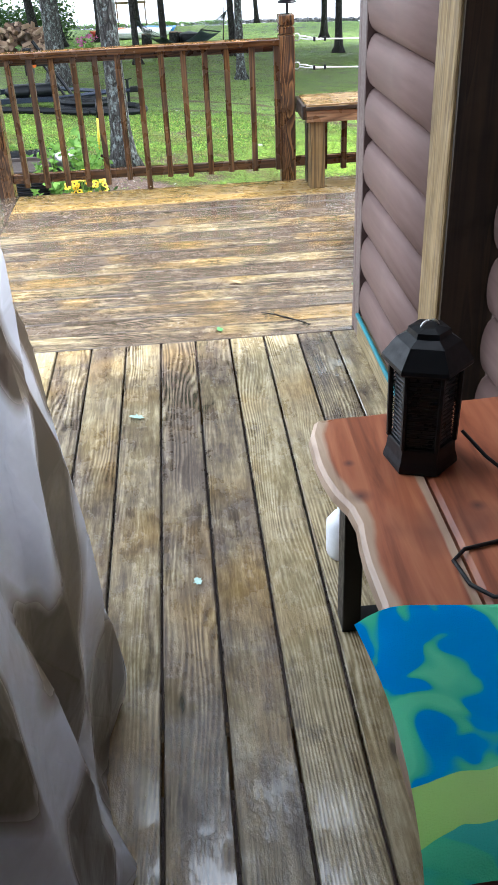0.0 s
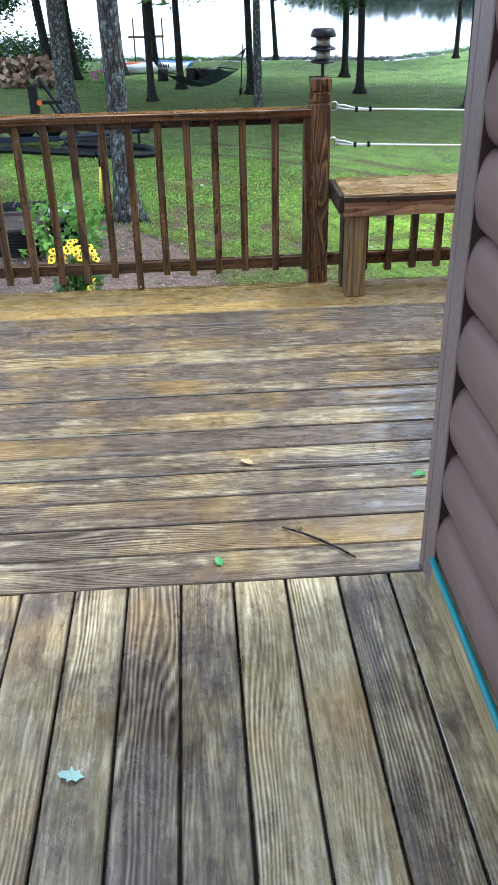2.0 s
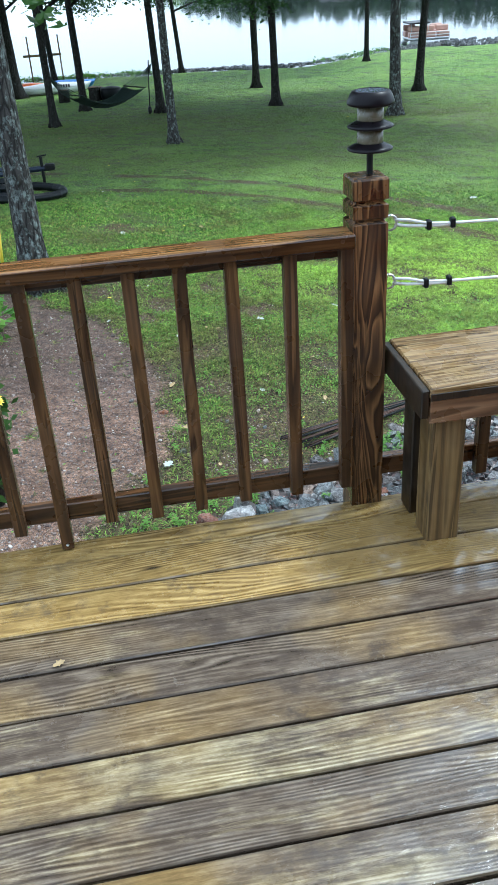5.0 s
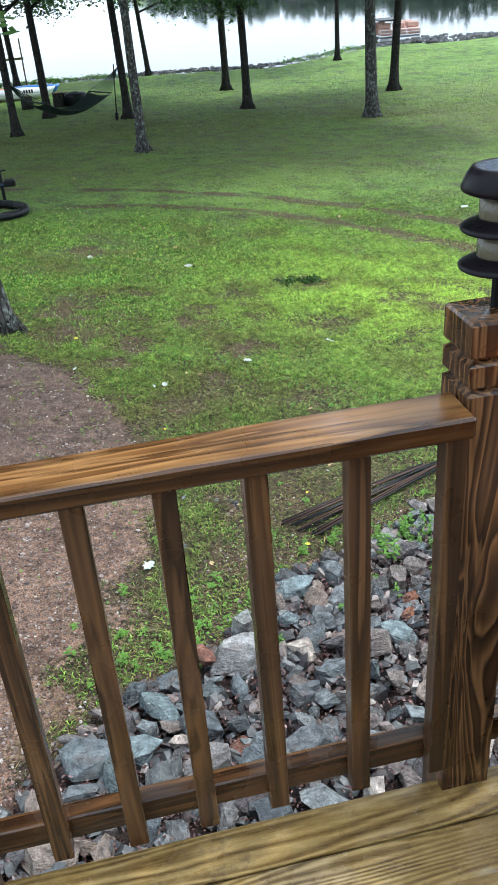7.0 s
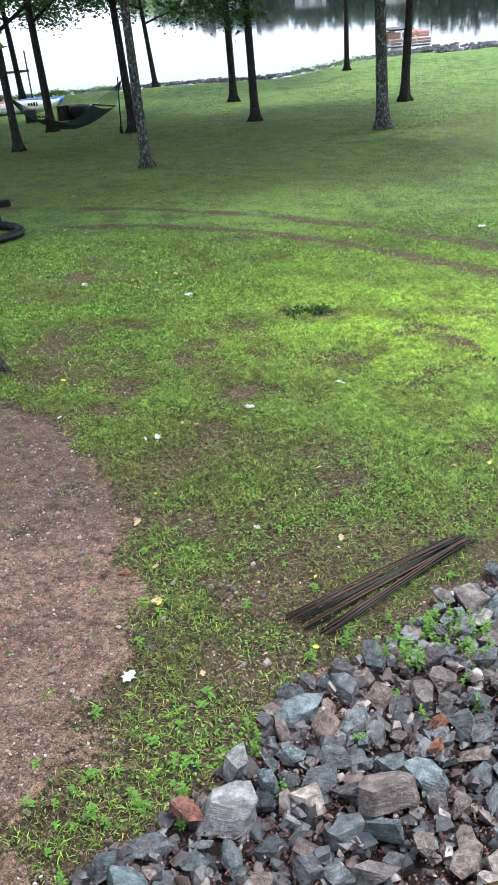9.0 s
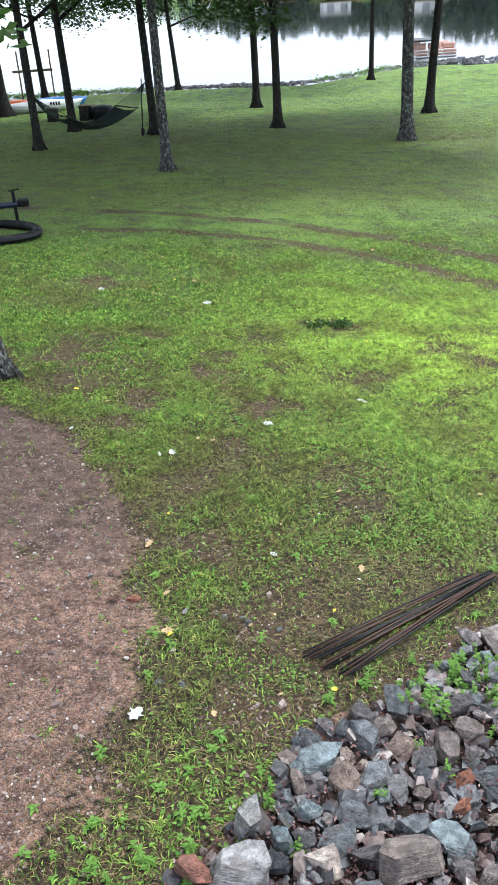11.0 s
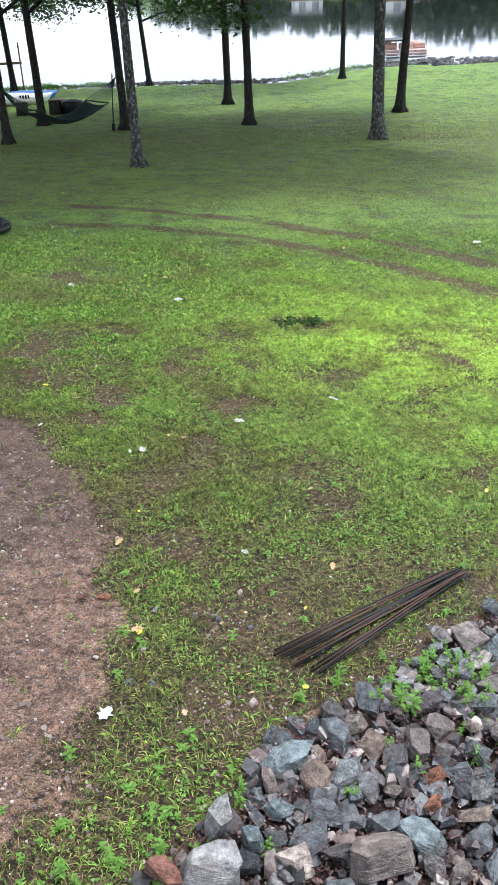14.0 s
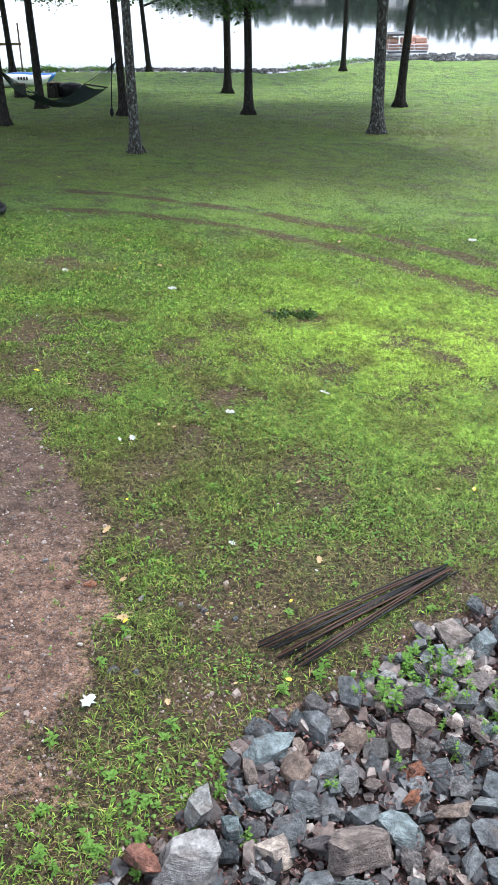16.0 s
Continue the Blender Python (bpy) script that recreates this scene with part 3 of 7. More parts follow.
DIRT_Y = [2.4, 3.6, 4.2, 4.57, 4.89, 5.31, 5.82, 6.48, 7.04, 7.72, 8.56, 9.3, 10.0]
DIRT_X = [-0.9, -0.68, -0.34, -0.2, -0.06, 0.14, 0.21, 0.2, 0.06, -0.17, -0.6, -1.2, -3.2]
BARE = [(2.2, 10.45, 0.2), (2.45, 10.44, 0.2), (1.06, 9.56, 0.2), (-0.21, 9.86, 0.42), (0.5, 10.25, 0.2), (0.9, 9.24, 0.2), (1.32, 8.34, 0.22), (0.9, 7.7, 0.14), (0.55, 6.3, 0.2), (0.75, 5.6, 0.26), (1.55, 6.6, 0.16), (0.3, 8.6, 0.2), (0.1, 8.2, 0.16), (0.6, 7.1, 0.12), (0.6, 5.0, 0.3), (2.15, 5.35, 0.4), (1.4, 4.95, 0.35), (-0.3, 9.1, 0.3), (3.5, 9.2, 0.2), (0.1, 12.4, 0.4)]
RUTS = [[(-3.0, 18.3), (-0.8, 17.55), (1.24, 16.72), (2.23, 16.12), (3.2, 15.41), (4.61, 14.07), (5.67, 12.54), (6.4, 11.0)], [(-2.0, 16.2), (-0.83, 15.71), (1.0, 15.4), (2.44, 14.6), (3.78, 13.28), (4.47, 12.25), (5.08, 11.36), (5.6, 10.2)]]


def to_line(x, y, line):
    best = 9.0
    for (ax, ay), (bx, by) in zip(line, line[1:]):
        k = min(max(((x - ax) * (bx - ax) + (y - ay) * (by - ay)) / ((bx - ax) ** 2 + (by - ay) ** 2), 0), 1)
        best = min(best, math.hypot(x - ax - k * (bx - ax), y - ay - k * (by - ay)))
    return best


def dirt(x, y):
    """How bare the ground is, from turf (0) to open dirt (1)."""
    v = 0.0
    if y < 10.6 and x > -9:
        wob = 0.26 * noise.noise(Vector((x * 1.3, y * 1.9, 5))) + 0.2 * noise.noise(Vector((x * 5, y * 5, 8)))
        v = min(max(0.5 + (float(np.interp(y, DIRT_Y, DIRT_X)) - x + wob) / 0.6, 0.0), 1.0)
        if y > 9.6:
            v *= max(1 - (y - 9.6), 0)
    if rockbed(x, y) > 0:
        v = max(v, 0.75)
    return v


def worn(x, y):
    """Trodden patches and wheel ruts in the turf."""
    v = 0.0
    for bx, by, r in BARE:
        d = math.hypot(x - bx, y - by)
        if d < r * 1.7:
            v = max(v, 0.8 * (1 - d / (r * 1.7)) + 0.6 * noise.noise(Vector((x * 5.5, y * 5.5, 17))) - 0.06)
    if 9.5 < y < 20 and -4 < x < 8:
        rough_edge = 0.12 * noise.noise(Vector((x * 2.4, y * 2.4, 3)))
        for line in RUTS:
            d = to_line(x, y, line) + rough_edge
            if d < 0.26:
                v = max(v, (0.66 + 0.12 * max(x - 2.0, 0.0) * (x < 7) + 0.7 * noise.noise(Vector((x * 1.3, y * 1.3, 9)))) * min(1.4 * (1 - max(d, 0) / 0.26), 1))
    return max(v, 0.0)


ROCK_X = [-0.95, -0.64, -0.43, -0.1, 0.14, 0.31, 0.53, 0.62, 0.83, 1.09, 1.33, 1.62, 1.9, 2.12, 2.7, 3.6]
ROCK_Y = [3.0, 3.6, 3.84, 4.15, 4.25, 4.38, 4.55, 4.74, 4.9, 4.93, 5.08, 5.33, 5.46, 5.52, 5.45, 5.4]


def rockbed(x, y):
    """Metres inside the rock bed along the deck (negative outside)."""
    if x < -0.95 or x > 3.6:
        return -1.0
    return min(float(np.interp(x, ROCK_X, ROCK_Y)) - y, y - 2.3)


def steps(*runs):
    out = [runs[0][0]]
    for a, b, d in runs:
        n = max(int(round((b - a) / d)), 1)
        out += [a + (b - a) * (k + 1) / n for k in range(n)]
    return out


gx = [-1500, -900, -500, -300, -180, -110, -70, -45] + steps((-30, -12, 2.0), (-12, -3, 0.5), (-3, 4, 0.07), (4, 7.6, 0.12), (7.6, 14, 0.4), (14, 30, 1.0)) + [36, 45, 60, 80, 110, 150, 200, 300, 500, 900, 1500]
gy = [-1500, -600, -200, -80, -30, -12, -6, -2, 0, 1.5] + steps((2.4, 10, 0.07), (10, 20, 0.2), (20, 48, 0.5), (48, 160, 4.0)) + [175, 200, 260, 350, 450, 480, 520, 560, 620, 900, 1500]
gv = np.array([(x, y, terrain(x, y)) for y in gy for x in gx], np.float32)
nx, ny = len(gx), len(gy)
gi = (np.arange(ny - 1)[:, None] * nx + np.arange(nx - 1)[None, :]).ravel()
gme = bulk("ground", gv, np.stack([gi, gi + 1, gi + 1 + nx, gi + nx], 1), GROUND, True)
da = gme.attributes.new("dirt", "FLOAT", "POINT")
da.data.foreach_set("value", np.array([dirt(x, y) for y in gy for x in gx], np.float32))
# litter mask: leaf litter by the rocks; under the deck, shade put into colour
for key, fn in (("worn", worn), ("thin", lambda x, y: ease(y, 9.0, 15.5, 1.0, 0.0)), ("olive_shade", lambda x, y: (ease(y, 14, 20, 0.0, 1.0) * ease(y, 27, 32, 1.0, 0.0) * (0.6 + 0.5 * noise.noise(Vector((x * 0.22, y * 0.3, 31)))) if 14 < y < 32 and -14 < x < 16 else 0.0)), ("gravel", lambda x, y: (ease(y, 5.4, 7.4, 0.0, 1.0) if x > -1.1 else 0.8) if x < 0.4 and y < 9.8 else 0.0), ("litter", lambda x, y: 1.0 if y < 2.35 and -2.7 < x < 3.4 and y > -6 else ease(rockbed(x, y), 0.0, 0.15, 0.0, 1.0))):
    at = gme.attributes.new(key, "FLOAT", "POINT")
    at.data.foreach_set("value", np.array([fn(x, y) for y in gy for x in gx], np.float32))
ground = tagged(new("ground", gme), "damp mown lawn with bare dirt path and worn ruts, sloping to the lake", "ground", kind="structure")

wbm = bmesh.new()
for a in ((-1500, 40), (1500, 40), (1500, 1500), (-1500, 1500)):
    wbm.verts.new((a[0], a[1] - (25 if a[1] == 40 else 0), WATER_Z))
wbm.faces.new(wbm.verts)
tagged(solo("water", wbm, WATER, "still lake water mirroring the white overcast sky", "water", kind="structure"))

# ---- the deck ----
P = 0.1445
deck = thing("deck_floor", "wet weathered pine deck boards laid crosswise, yellow and grey", "deck", kind="structure")
porch = thing("porch_floor", "wet weathered porch boards running lengthwise towards the deck", "deck", kind="structure")


def plank(length, width=0.1382, thick=0.028, material=None):
    """A deck board with eased edges and a slightly cupped top, its length along x."""
    bm = bmesh.new()
    prof = [(-0.5, -1), (0.5, -1), (0.5, -0.15), (0.478, -0.02), (0.3, 0.0), (0, -0.03), (-0.3, 0.0), (-0.478, -0.02), (-0.5, -0.15)]
    rings = [[bm.verts.new((x, a * width, b * thick)) for a, b in prof] for x in (-length / 2, -length / 6, length / 6, length / 2)]
    n = len(prof)
    for r, s in zip(rings, rings[1:]):
        for k in range(n):
            bm.faces.new((r[k], s[k], s[(k + 1) % n], r[(k + 1) % n]))
    bm.faces.new(rings[0])
    bm.faces.new(rings[-1][::-1])
    bmesh.ops.recalc_face_normals(bm, faces=bm.faces)
    return link_mesh("board", bm, material or DECK)


DECK_L, DECK_R = -1.205, 3.3
long_board = plank(DECK_R - DECK_L)
gold_board = plank(DECK_R - DECK_L, material=DECK_GOLD)
DECK_EDGE = 2.414
for k in range(16):
    y = (k + 0.5) * P
    tilt = random.uniform(-0.004, 0.004)
    again("board", gold_board if k > 13 else long_board, deck, ((DECK_L + DECK_R) / 2, y, random.uniform(-0.002, 0.002)), (tilt, 0, math.pi * (k % 2)))
edge_width = DECK_EDGE - 16 * P - 0.003
again("board", plank(DECK_R - DECK_L, edge_width, material=DECK_GOLD), deck, ((DECK_L + DECK_R) / 2, DECK_EDGE - edge_width / 2, -0.002))
side = plank(DECK_EDGE)
again("board", side, deck, (DECK_L - 0.0735, DECK_EDGE / 2, 0), (0, 0, math.pi / 2))
again("board", side, deck, (DECK_L - 0.218, DECK_EDGE / 2, 0), (0, 0, math.pi / 2))
porch_board = plank(5.6, material=PORCH)
for k in range(-17, 4):
    x = (k + 0.5) * P
    again("board", porch_board, porch, (x, -2.803, random.uniform(-0.0015, 0.0015)), (random.uniform(-0.003, 0.003), 0, math.pi / 2 + math.pi * (k % 2)))
bm = bmesh.new()
box(bm, (-1.49, 2.382, -0.24), (3.3, 2.412, -0.031), 0.003)
part("rim_joist", bm, STAIN_X, deck, "dark stained rim joist")
bm = bmesh.new()
box(bm, (-1.49, 0.0, -0.24), (-1.455, 2.38, -0.031), 0.003)
part("rim_joist", bm, STAIN_X, deck)
for x in [-1.2 + 0.4064 * i for i in range(12)]:
    bm = bmesh.new()
    box(bm, (x - 0.019, -0.05, -0.22), (x + 0.019, 2.38, -0.031))
    part("joist", bm, TAN_Z, deck)
for y in (-0.3, -2.0, -3.8, -5.4):
    bm = bmesh.new()
    box(bm, (-2.5, y - 0.02, -0.22), (0.6, y + 0.02, -0.031))
    part("joist", bm, TAN_Z, porch)
for x, y in ((-1.35, 2.3), (0.5, 2.3), (2.6, 2.3), (-1.35, 0.2), (0.5, -0.3), (2.6, 0.2)):
    bm = bmesh.new()
    box(bm, (x - 0.045, y - 0.045, terrain(x, y) - 0.3), (x + 0.045, y + 0.045, -0.225), 0.004)
    part("support_post", bm, TAN_Z, deck)

# ---- the house: two log walls with a jog between them, and the porch roof ----
LOG_H = 0.18


def half_log(length, bulge=0.052, h=LOG_H):
    """A half-round siding log along y, its back on x = 0, bulging to -x."""
    bm = bmesh.new()
    prof = [(0.0, 0.0)]
    for k in range(11):
        a = -math.pi / 2 + math.pi * k / 10
        prof.append((-0.006 - bulge * max(math.cos(a), 0.0) ** 0.62, h / 2 + h / 2 * math.sin(a)))
    prof.append((0.0, h))
    n = len(prof)
    r0 = [bm.verts.new((x, -length / 2, z)) for x, z in prof]
    r1 = [bm.verts.new((x, length / 2, z)) for x, z in prof]
    for k in range(n):
        bm.faces.new((r0[k], r0[(k + 1) % n], r1[(k + 1) % n], r1[k]))
    bm.faces.new(r0[::-1])
    bm.faces.new(r1)
    bmesh.ops.recalc_face_normals(bm, faces=bm.faces)
    return link_mesh("log", bm, LOG, True)


wall_front = thing("wall_front", "mauve-brown painted half-log siding wall beside the porch", "wall", kind="structure")
bm = bmesh.new()
box(bm, (0.592, -1.12, 0.0), (0.685, 0.0, 2.75))
part("core", bm, SHADOWGAP, wall_front)
lm = half_log(0.861)
for k in range(15):
    again("log", lm, wall_front, (0.59, -0.5175, 0.078 + k * LOG_H))
bm = bmesh.new()
box(bm, (0.53, -0.085, 0.002), (0.591, 0.0, 2.75), 0.003)
box(bm, (0.53, 0.001, 0.002), (0.72, 0.042, 2.75), 0.003)
part("corner_board", bm, TRIM, wall_front, "mauve painted corner board")
# thin dark strip set on the corner board's face beside the log ends
bm = bmesh.new()
box(bm, (0.533, -0.0868, 0.11), (0.589, -0.0853, 2.74))
part("caulk_strip", bm, SHADOWGAP, wall_front, "thin dark strip between the logs and the corner board")
bm = bmesh.new()
box(bm, (0.53, -1.122, 0.104), (0.591, -0.95, 2.75), 0.004)
part("post_trim", bm, LUMBER_Z, wall_front, "unpainted yellow pine trim board")
bm = bmesh.new()
box(bm, (0.54, -1.14, 0.0), (0.688, -1.124, 2.75))
part("end_panel", bm, UMBER, wall_front, "dark stained wooden end panel")
bm = bmesh.new()
box(bm, (0.526, -1.122, 0.002), (0.591, -0.088, 0.099), 0.003)
part("skirt_board", bm, LUMBER_Y, wall_front, "raw pine skirt board")
bm = bmesh.new()
tube(bm, [(0.526, -1.11, 0.105), (0.524, -0.6, 0.107), (0.526, -0.3, 0.105), (0.525, -0.09, 0.107)], 0.009, 8)
part("sill_foam", bm, TEAL, wall_front, "teal foam strip along the foot of the wall", True)
wall_side = thing("wall_side", "mauve-brown painted half-log house wall behind the low table", "wall", kind="structure")
bm = bmesh.new()
box(bm, (0.717, -5.9, -0.2), (0.9, -1.16, 2.75))
part("core", bm, SHADOWGAP, wall_side)
lm = half_log(4.88)
for k in range(15):
    again("log", lm, wall_side, (0.715, -3.6, 0.01 + k * LOG_H))
wall_back = thing("wall_back", "mauve-brown painted house wall closing the porch", "wall", kind="structure")
bm = bmesh.new()
box(bm, (-2.6, -6.0, -0.2), (0.95, -5.85, 2.75))
part("core", bm, TRIM, wall_back)
# unseen wall, added to keep light off the near porch boards
shade_wall = thing("shade_wall", "unseen plain wall added across the porch to darken it", "wall", kind="structure")
bm = bmesh.new()
box(bm, (-2.6, -5.84, -0.2), (-2.5, -3.7, 2.415))
part("core", bm, TRIM, shade_wall)
wall_gable = thing("wall_gable", "mauve-brown painted house wall facing the deck", "wall", kind="structure")
bm = bmesh.new()
box(bm, (0.722, -0.2, -0.2), (3.3, -0.05, 2.75))
part("core", bm, TRIM, wall_gable)
lm = half_log(2.57)
for k in range(15):
    again("log", lm, wall_gable, (2.01, -0.052, 0.055 + k * LOG_H), (0, 0, -math.pi / 2))
bm = bmesh.new()
box(bm, (-2.7, -6.0, 2.42), (0.95, -2.0, 2.47))
tagged(solo("ceiling", bm, GREYDECK, "plain painted porch ceiling", "ceiling", kind="structure"))
bm = bmesh.new()
box(bm, (-2.8, -6.1, 2.48), (1.0, -1.93, 2.6), 0.01)
tagged(solo("roof", bm, BLACK, "dark shingled porch roof edge", "roof", kind="structure"))


# ---- railings ----
def turned_post(loc, label, tall=0.972, w=0.0475):
    """A 4x4 rail post with two V grooves under a low pyramid top."""
    post = thing("rail_post", label, "post", loc, "deck rail posts")
    bm = bmesh.new()
    prof = [(w, -0.22), (w, tall - 0.106), (w - 0.01, tall - 0.098), (w - 0.01, tall - 0.096), (w, tall - 0.09), (w, tall - 0.058), (w - 0.01, tall - 0.05), (w - 0.01, tall - 0.048), (w, tall - 0.042), (w, tall + 0.006), (w * 0.94, tall + 0.011), (0.006, tall + 0.014)]
    rings = [[bm.verts.new((sx * r, sy * r, z)) for sx, sy in ((-1, -1), (1, -1), (1, 1), (-1, 1))] for r, z in prof]
    for a, b in zip(rings, rings[1:]):
        for k in range(4):
            bm.faces.new((a[k], a[(k + 1) % 4], b[(k + 1) % 4], b[k]))
    bm.faces.new(rings[0][::-1])
    bm.faces.new(rings[-1])
    part("shaft", bm, STAIN_Z, post)
    return post


turned_post((0.56, 2.4325, 0), "dark stained square wooden post with two grooves, carrying a solar lamp")
turned_post((-1.275, 2.4325, 0), "dark stained square wooden corner post at the deck edge")
turned_post((2.72, 2.4325, 0), "dark stained square wooden post behind the bench")

rail = thing("deck_railing", "dark stained wooden railing with square balusters, wet on top", "railing")
bm = bmesh.new()
box(bm, (-1.226, 2.345, 0.82), (0.511, 2.437, 0.857), 0.005)
part("handrail", bm, wood_stain("handrail_wood", (0.08, 0.035, 0.012), (0.17, 0.077, 0.025), (0.3, 0.152, 0.054), 0.16, False, 0, 0.8545), rail, "flat worn brown handrail, darker on its sides, shining wet")
bm = bmesh.new()
box(bm, (-1.226, 2.407, 0.782), (0.511, 2.443, 0.818), 0.003)
part("top_rail", bm, STAIN_X, rail)
bm = bmesh.new()
box(bm, (-1.226, 2.407, 0.08), (0.511, 2.443, 0.136), 0.003)
part("bottom_rail", bm, STAIN_X, rail)


def baluster(x, z0, z1, parent, y=2.388):
    bm = bmesh.new()
    box(bm, (-0.0175, -0.0175, z0), (0.0175, 0.0175, z1), 0.002)
    ob = part("baluster", bm, STAIN_B, parent)
    ob.location = (x, y, 0)


for i, (x, z0) in enumerate([(-1.135, 0.06), (-1.005, 0.05), (-0.875, 0.055), (-0.742, 0.043), (-0.614, 0.047), (-0.475, 0.07), (-0.351, 0.004), (-0.212, 0.074), (-0.078, 0.066), (0.053, 0.072), (0.186, 0.08), (0.342, 0.076), (0.494, 0.076)]):
    baluster(x, z0, 0.818, rail)
bm = bmesh.new()
lathe(bm, [(0.004, 0.0), (0.005, 0.004), (0.002, 0.006)], 8, (-0.351, 2.368, 0.018))
part("screw", bm, STEEL, rail, "bright screw head", True)

low = thing("bench_back_railing", "dark low railing with short balusters behind the bench", "railing")
bm = bmesh.new()
box(bm, (0.612, 2.407, 0.082), (2.67, 2.443, 0.142), 0.003)
part("bottom_rail", bm, STAIN_X, low)
bm = bmesh.new()
box(bm, (0.612, 2.407, 0.42), (2.67, 2.443, 0.47), 0.003)
part("top_rail", bm, STAIN_X, low)
for i in range(14):
    baluster(0.795 + 0.127 * i, 0.056 + 0.008 * random.random(), 0.47, low)


def eye_rope(z, x1=2.672):
    """A white cable looped through an eye bolt and clamped twice."""
    rope = thing("rail_cable", "taut white plastic-coated cable with black clamps and a ring", "cable", group="rail cables")
    bm = bmesh.new()
    pts = [(0.626 + 0.02 * math.cos(a), 2.43 + 0.002 * math.sin(a), z + 0.02 * math.sin(a)) for a in [2 * math.pi * k / 14 for k in range(15)]]
    tube(bm, pts, 0.0035, 6, False)
    tube(bm, [(0.605, 2.43, z), (0.613, 2.43, z)], 0.006, 6)
    part("eye_bolt", bm, STEEL, rope, "galvanised eye bolt", True)
    bm = bmesh.new()
    dz = -0.032
    tube(bm, [(0.64, 2.43, z + 0.006), (0.68, 2.43, z + 0.002), (0.735, 2.43, z - 0.013), (0.8, 2.43, z - 0.018), (1.6, 2.43, z - 0.05), (x1, 2.43, z - 0.06)], 0.0042, 6)
    tube(bm, [(0.64, 2.43, z - 0.006), (0.68, 2.43, z - 0.014), (0.735, 2.43, z - 0.019), (0.8, 2.43, z - 0.022)], 0.0042, 6)
    part("wire", bm, ROPE, rope, "", True)
    for x in (0.735, 0.802):
        bm = bmesh.new()
        box(bm, (x - 0.007, 2.42, z - 0.03), (x + 0.007, 2.44, z - 0.003), 0.003)
        part("clamp", bm, BLACK, rope, "black cable clamp")


eye_rope(0.853)
eye_rope(0.691)


# ---- things on the deck ----
def bench():
    b = thing("deck_bench", "sturdy treated-pine bench with a worn wet plank seat", "bench", (0.635, 2.1, 0))
    long, deep = 1.95, 0.335
    for k in range(2):
        bm = bmesh.new()
        box(bm, (0, k * 0.169, 0.482), (long, k * 0.169 + 0.166, 0.519), 0.004)
        part("seat_plank", bm, TAN_X, b)
    bm = bmesh.new()
    box(bm, (0.003, 0.006, 0.412), (long - 0.003, 0.042, 0.48), 0.003)
    part("apron", bm, APRON, b)
    bm = bmesh.new()
    box(bm, (0.003, deep - 0.042, 0.412), (long - 0.003, deep - 0.006, 0.48), 0.003)
    part("apron", bm, APRON, b)
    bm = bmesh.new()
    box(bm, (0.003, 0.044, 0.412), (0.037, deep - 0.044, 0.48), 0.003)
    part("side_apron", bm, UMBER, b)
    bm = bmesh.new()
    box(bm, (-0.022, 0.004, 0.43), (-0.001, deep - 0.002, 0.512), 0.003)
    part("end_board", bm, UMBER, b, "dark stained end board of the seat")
    # thin dark strip laid along the seat's front edge
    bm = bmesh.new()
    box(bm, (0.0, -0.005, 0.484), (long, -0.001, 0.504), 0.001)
    part("front_edge", bm, UMBER, b, "dark front edge of the seat")
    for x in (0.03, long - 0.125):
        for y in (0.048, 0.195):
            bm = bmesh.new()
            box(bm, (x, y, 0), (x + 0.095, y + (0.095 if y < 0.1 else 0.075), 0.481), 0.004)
            # back legs take the darker umber tone
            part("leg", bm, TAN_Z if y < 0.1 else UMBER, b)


bench()


def solar_lamp():
    lamp = thing("solar_lamp", "bronze plastic tiered solar path lamp stuck in a post top", "lamp", (0.57, 2.4325, 0.98))
    bm = bmesh.new()
    tube(bm, [(0, 0, 0), (0, 0, 0.075)], 0.0085, 8)
    part("stem", bm, BLACK, lamp)
    for z, name in ((0.066, "lower_ring"), (0.12, "upper_ring")):
        bm = bmesh.new()
        lathe(bm, [(0.03, z), (0.05, z - 0.002), (0.0575, z + 0.0005), (0.058, z + 0.004), (0.052, z + 0.008), (0.037, z + 0.015), (0.034, z + 0.017)], 28)
        part(name, bm, BRONZE, lamp, "", True)
        bm = bmesh.new()
        lathe(bm, [(0.0325, z + 0.016), (0.033, z + 0.02), (0.033, z + 0.056)], 24)
        part("window", bm, FROST, lamp, "amber frosted window", True)
    bm = bmesh.new()
    lathe(bm, [(0.034, 0.174), (0.052, 0.172), (0.059, 0.175), (0.0595, 0.18), (0.053, 0.196), (0.047, 0.205), (0.042, 0.207), (0.039, 0.205)], 28)
    part("cap", bm, BRONZE, lamp, "", True)
    bm = bmesh.new()
    lathe(bm, [(0.0385, 0.203), (0.0385, 0.2055)], 28)
    part("solar_panel", bm, SOLAR, lamp, "glossy dark solar panel")


solar_lamp()


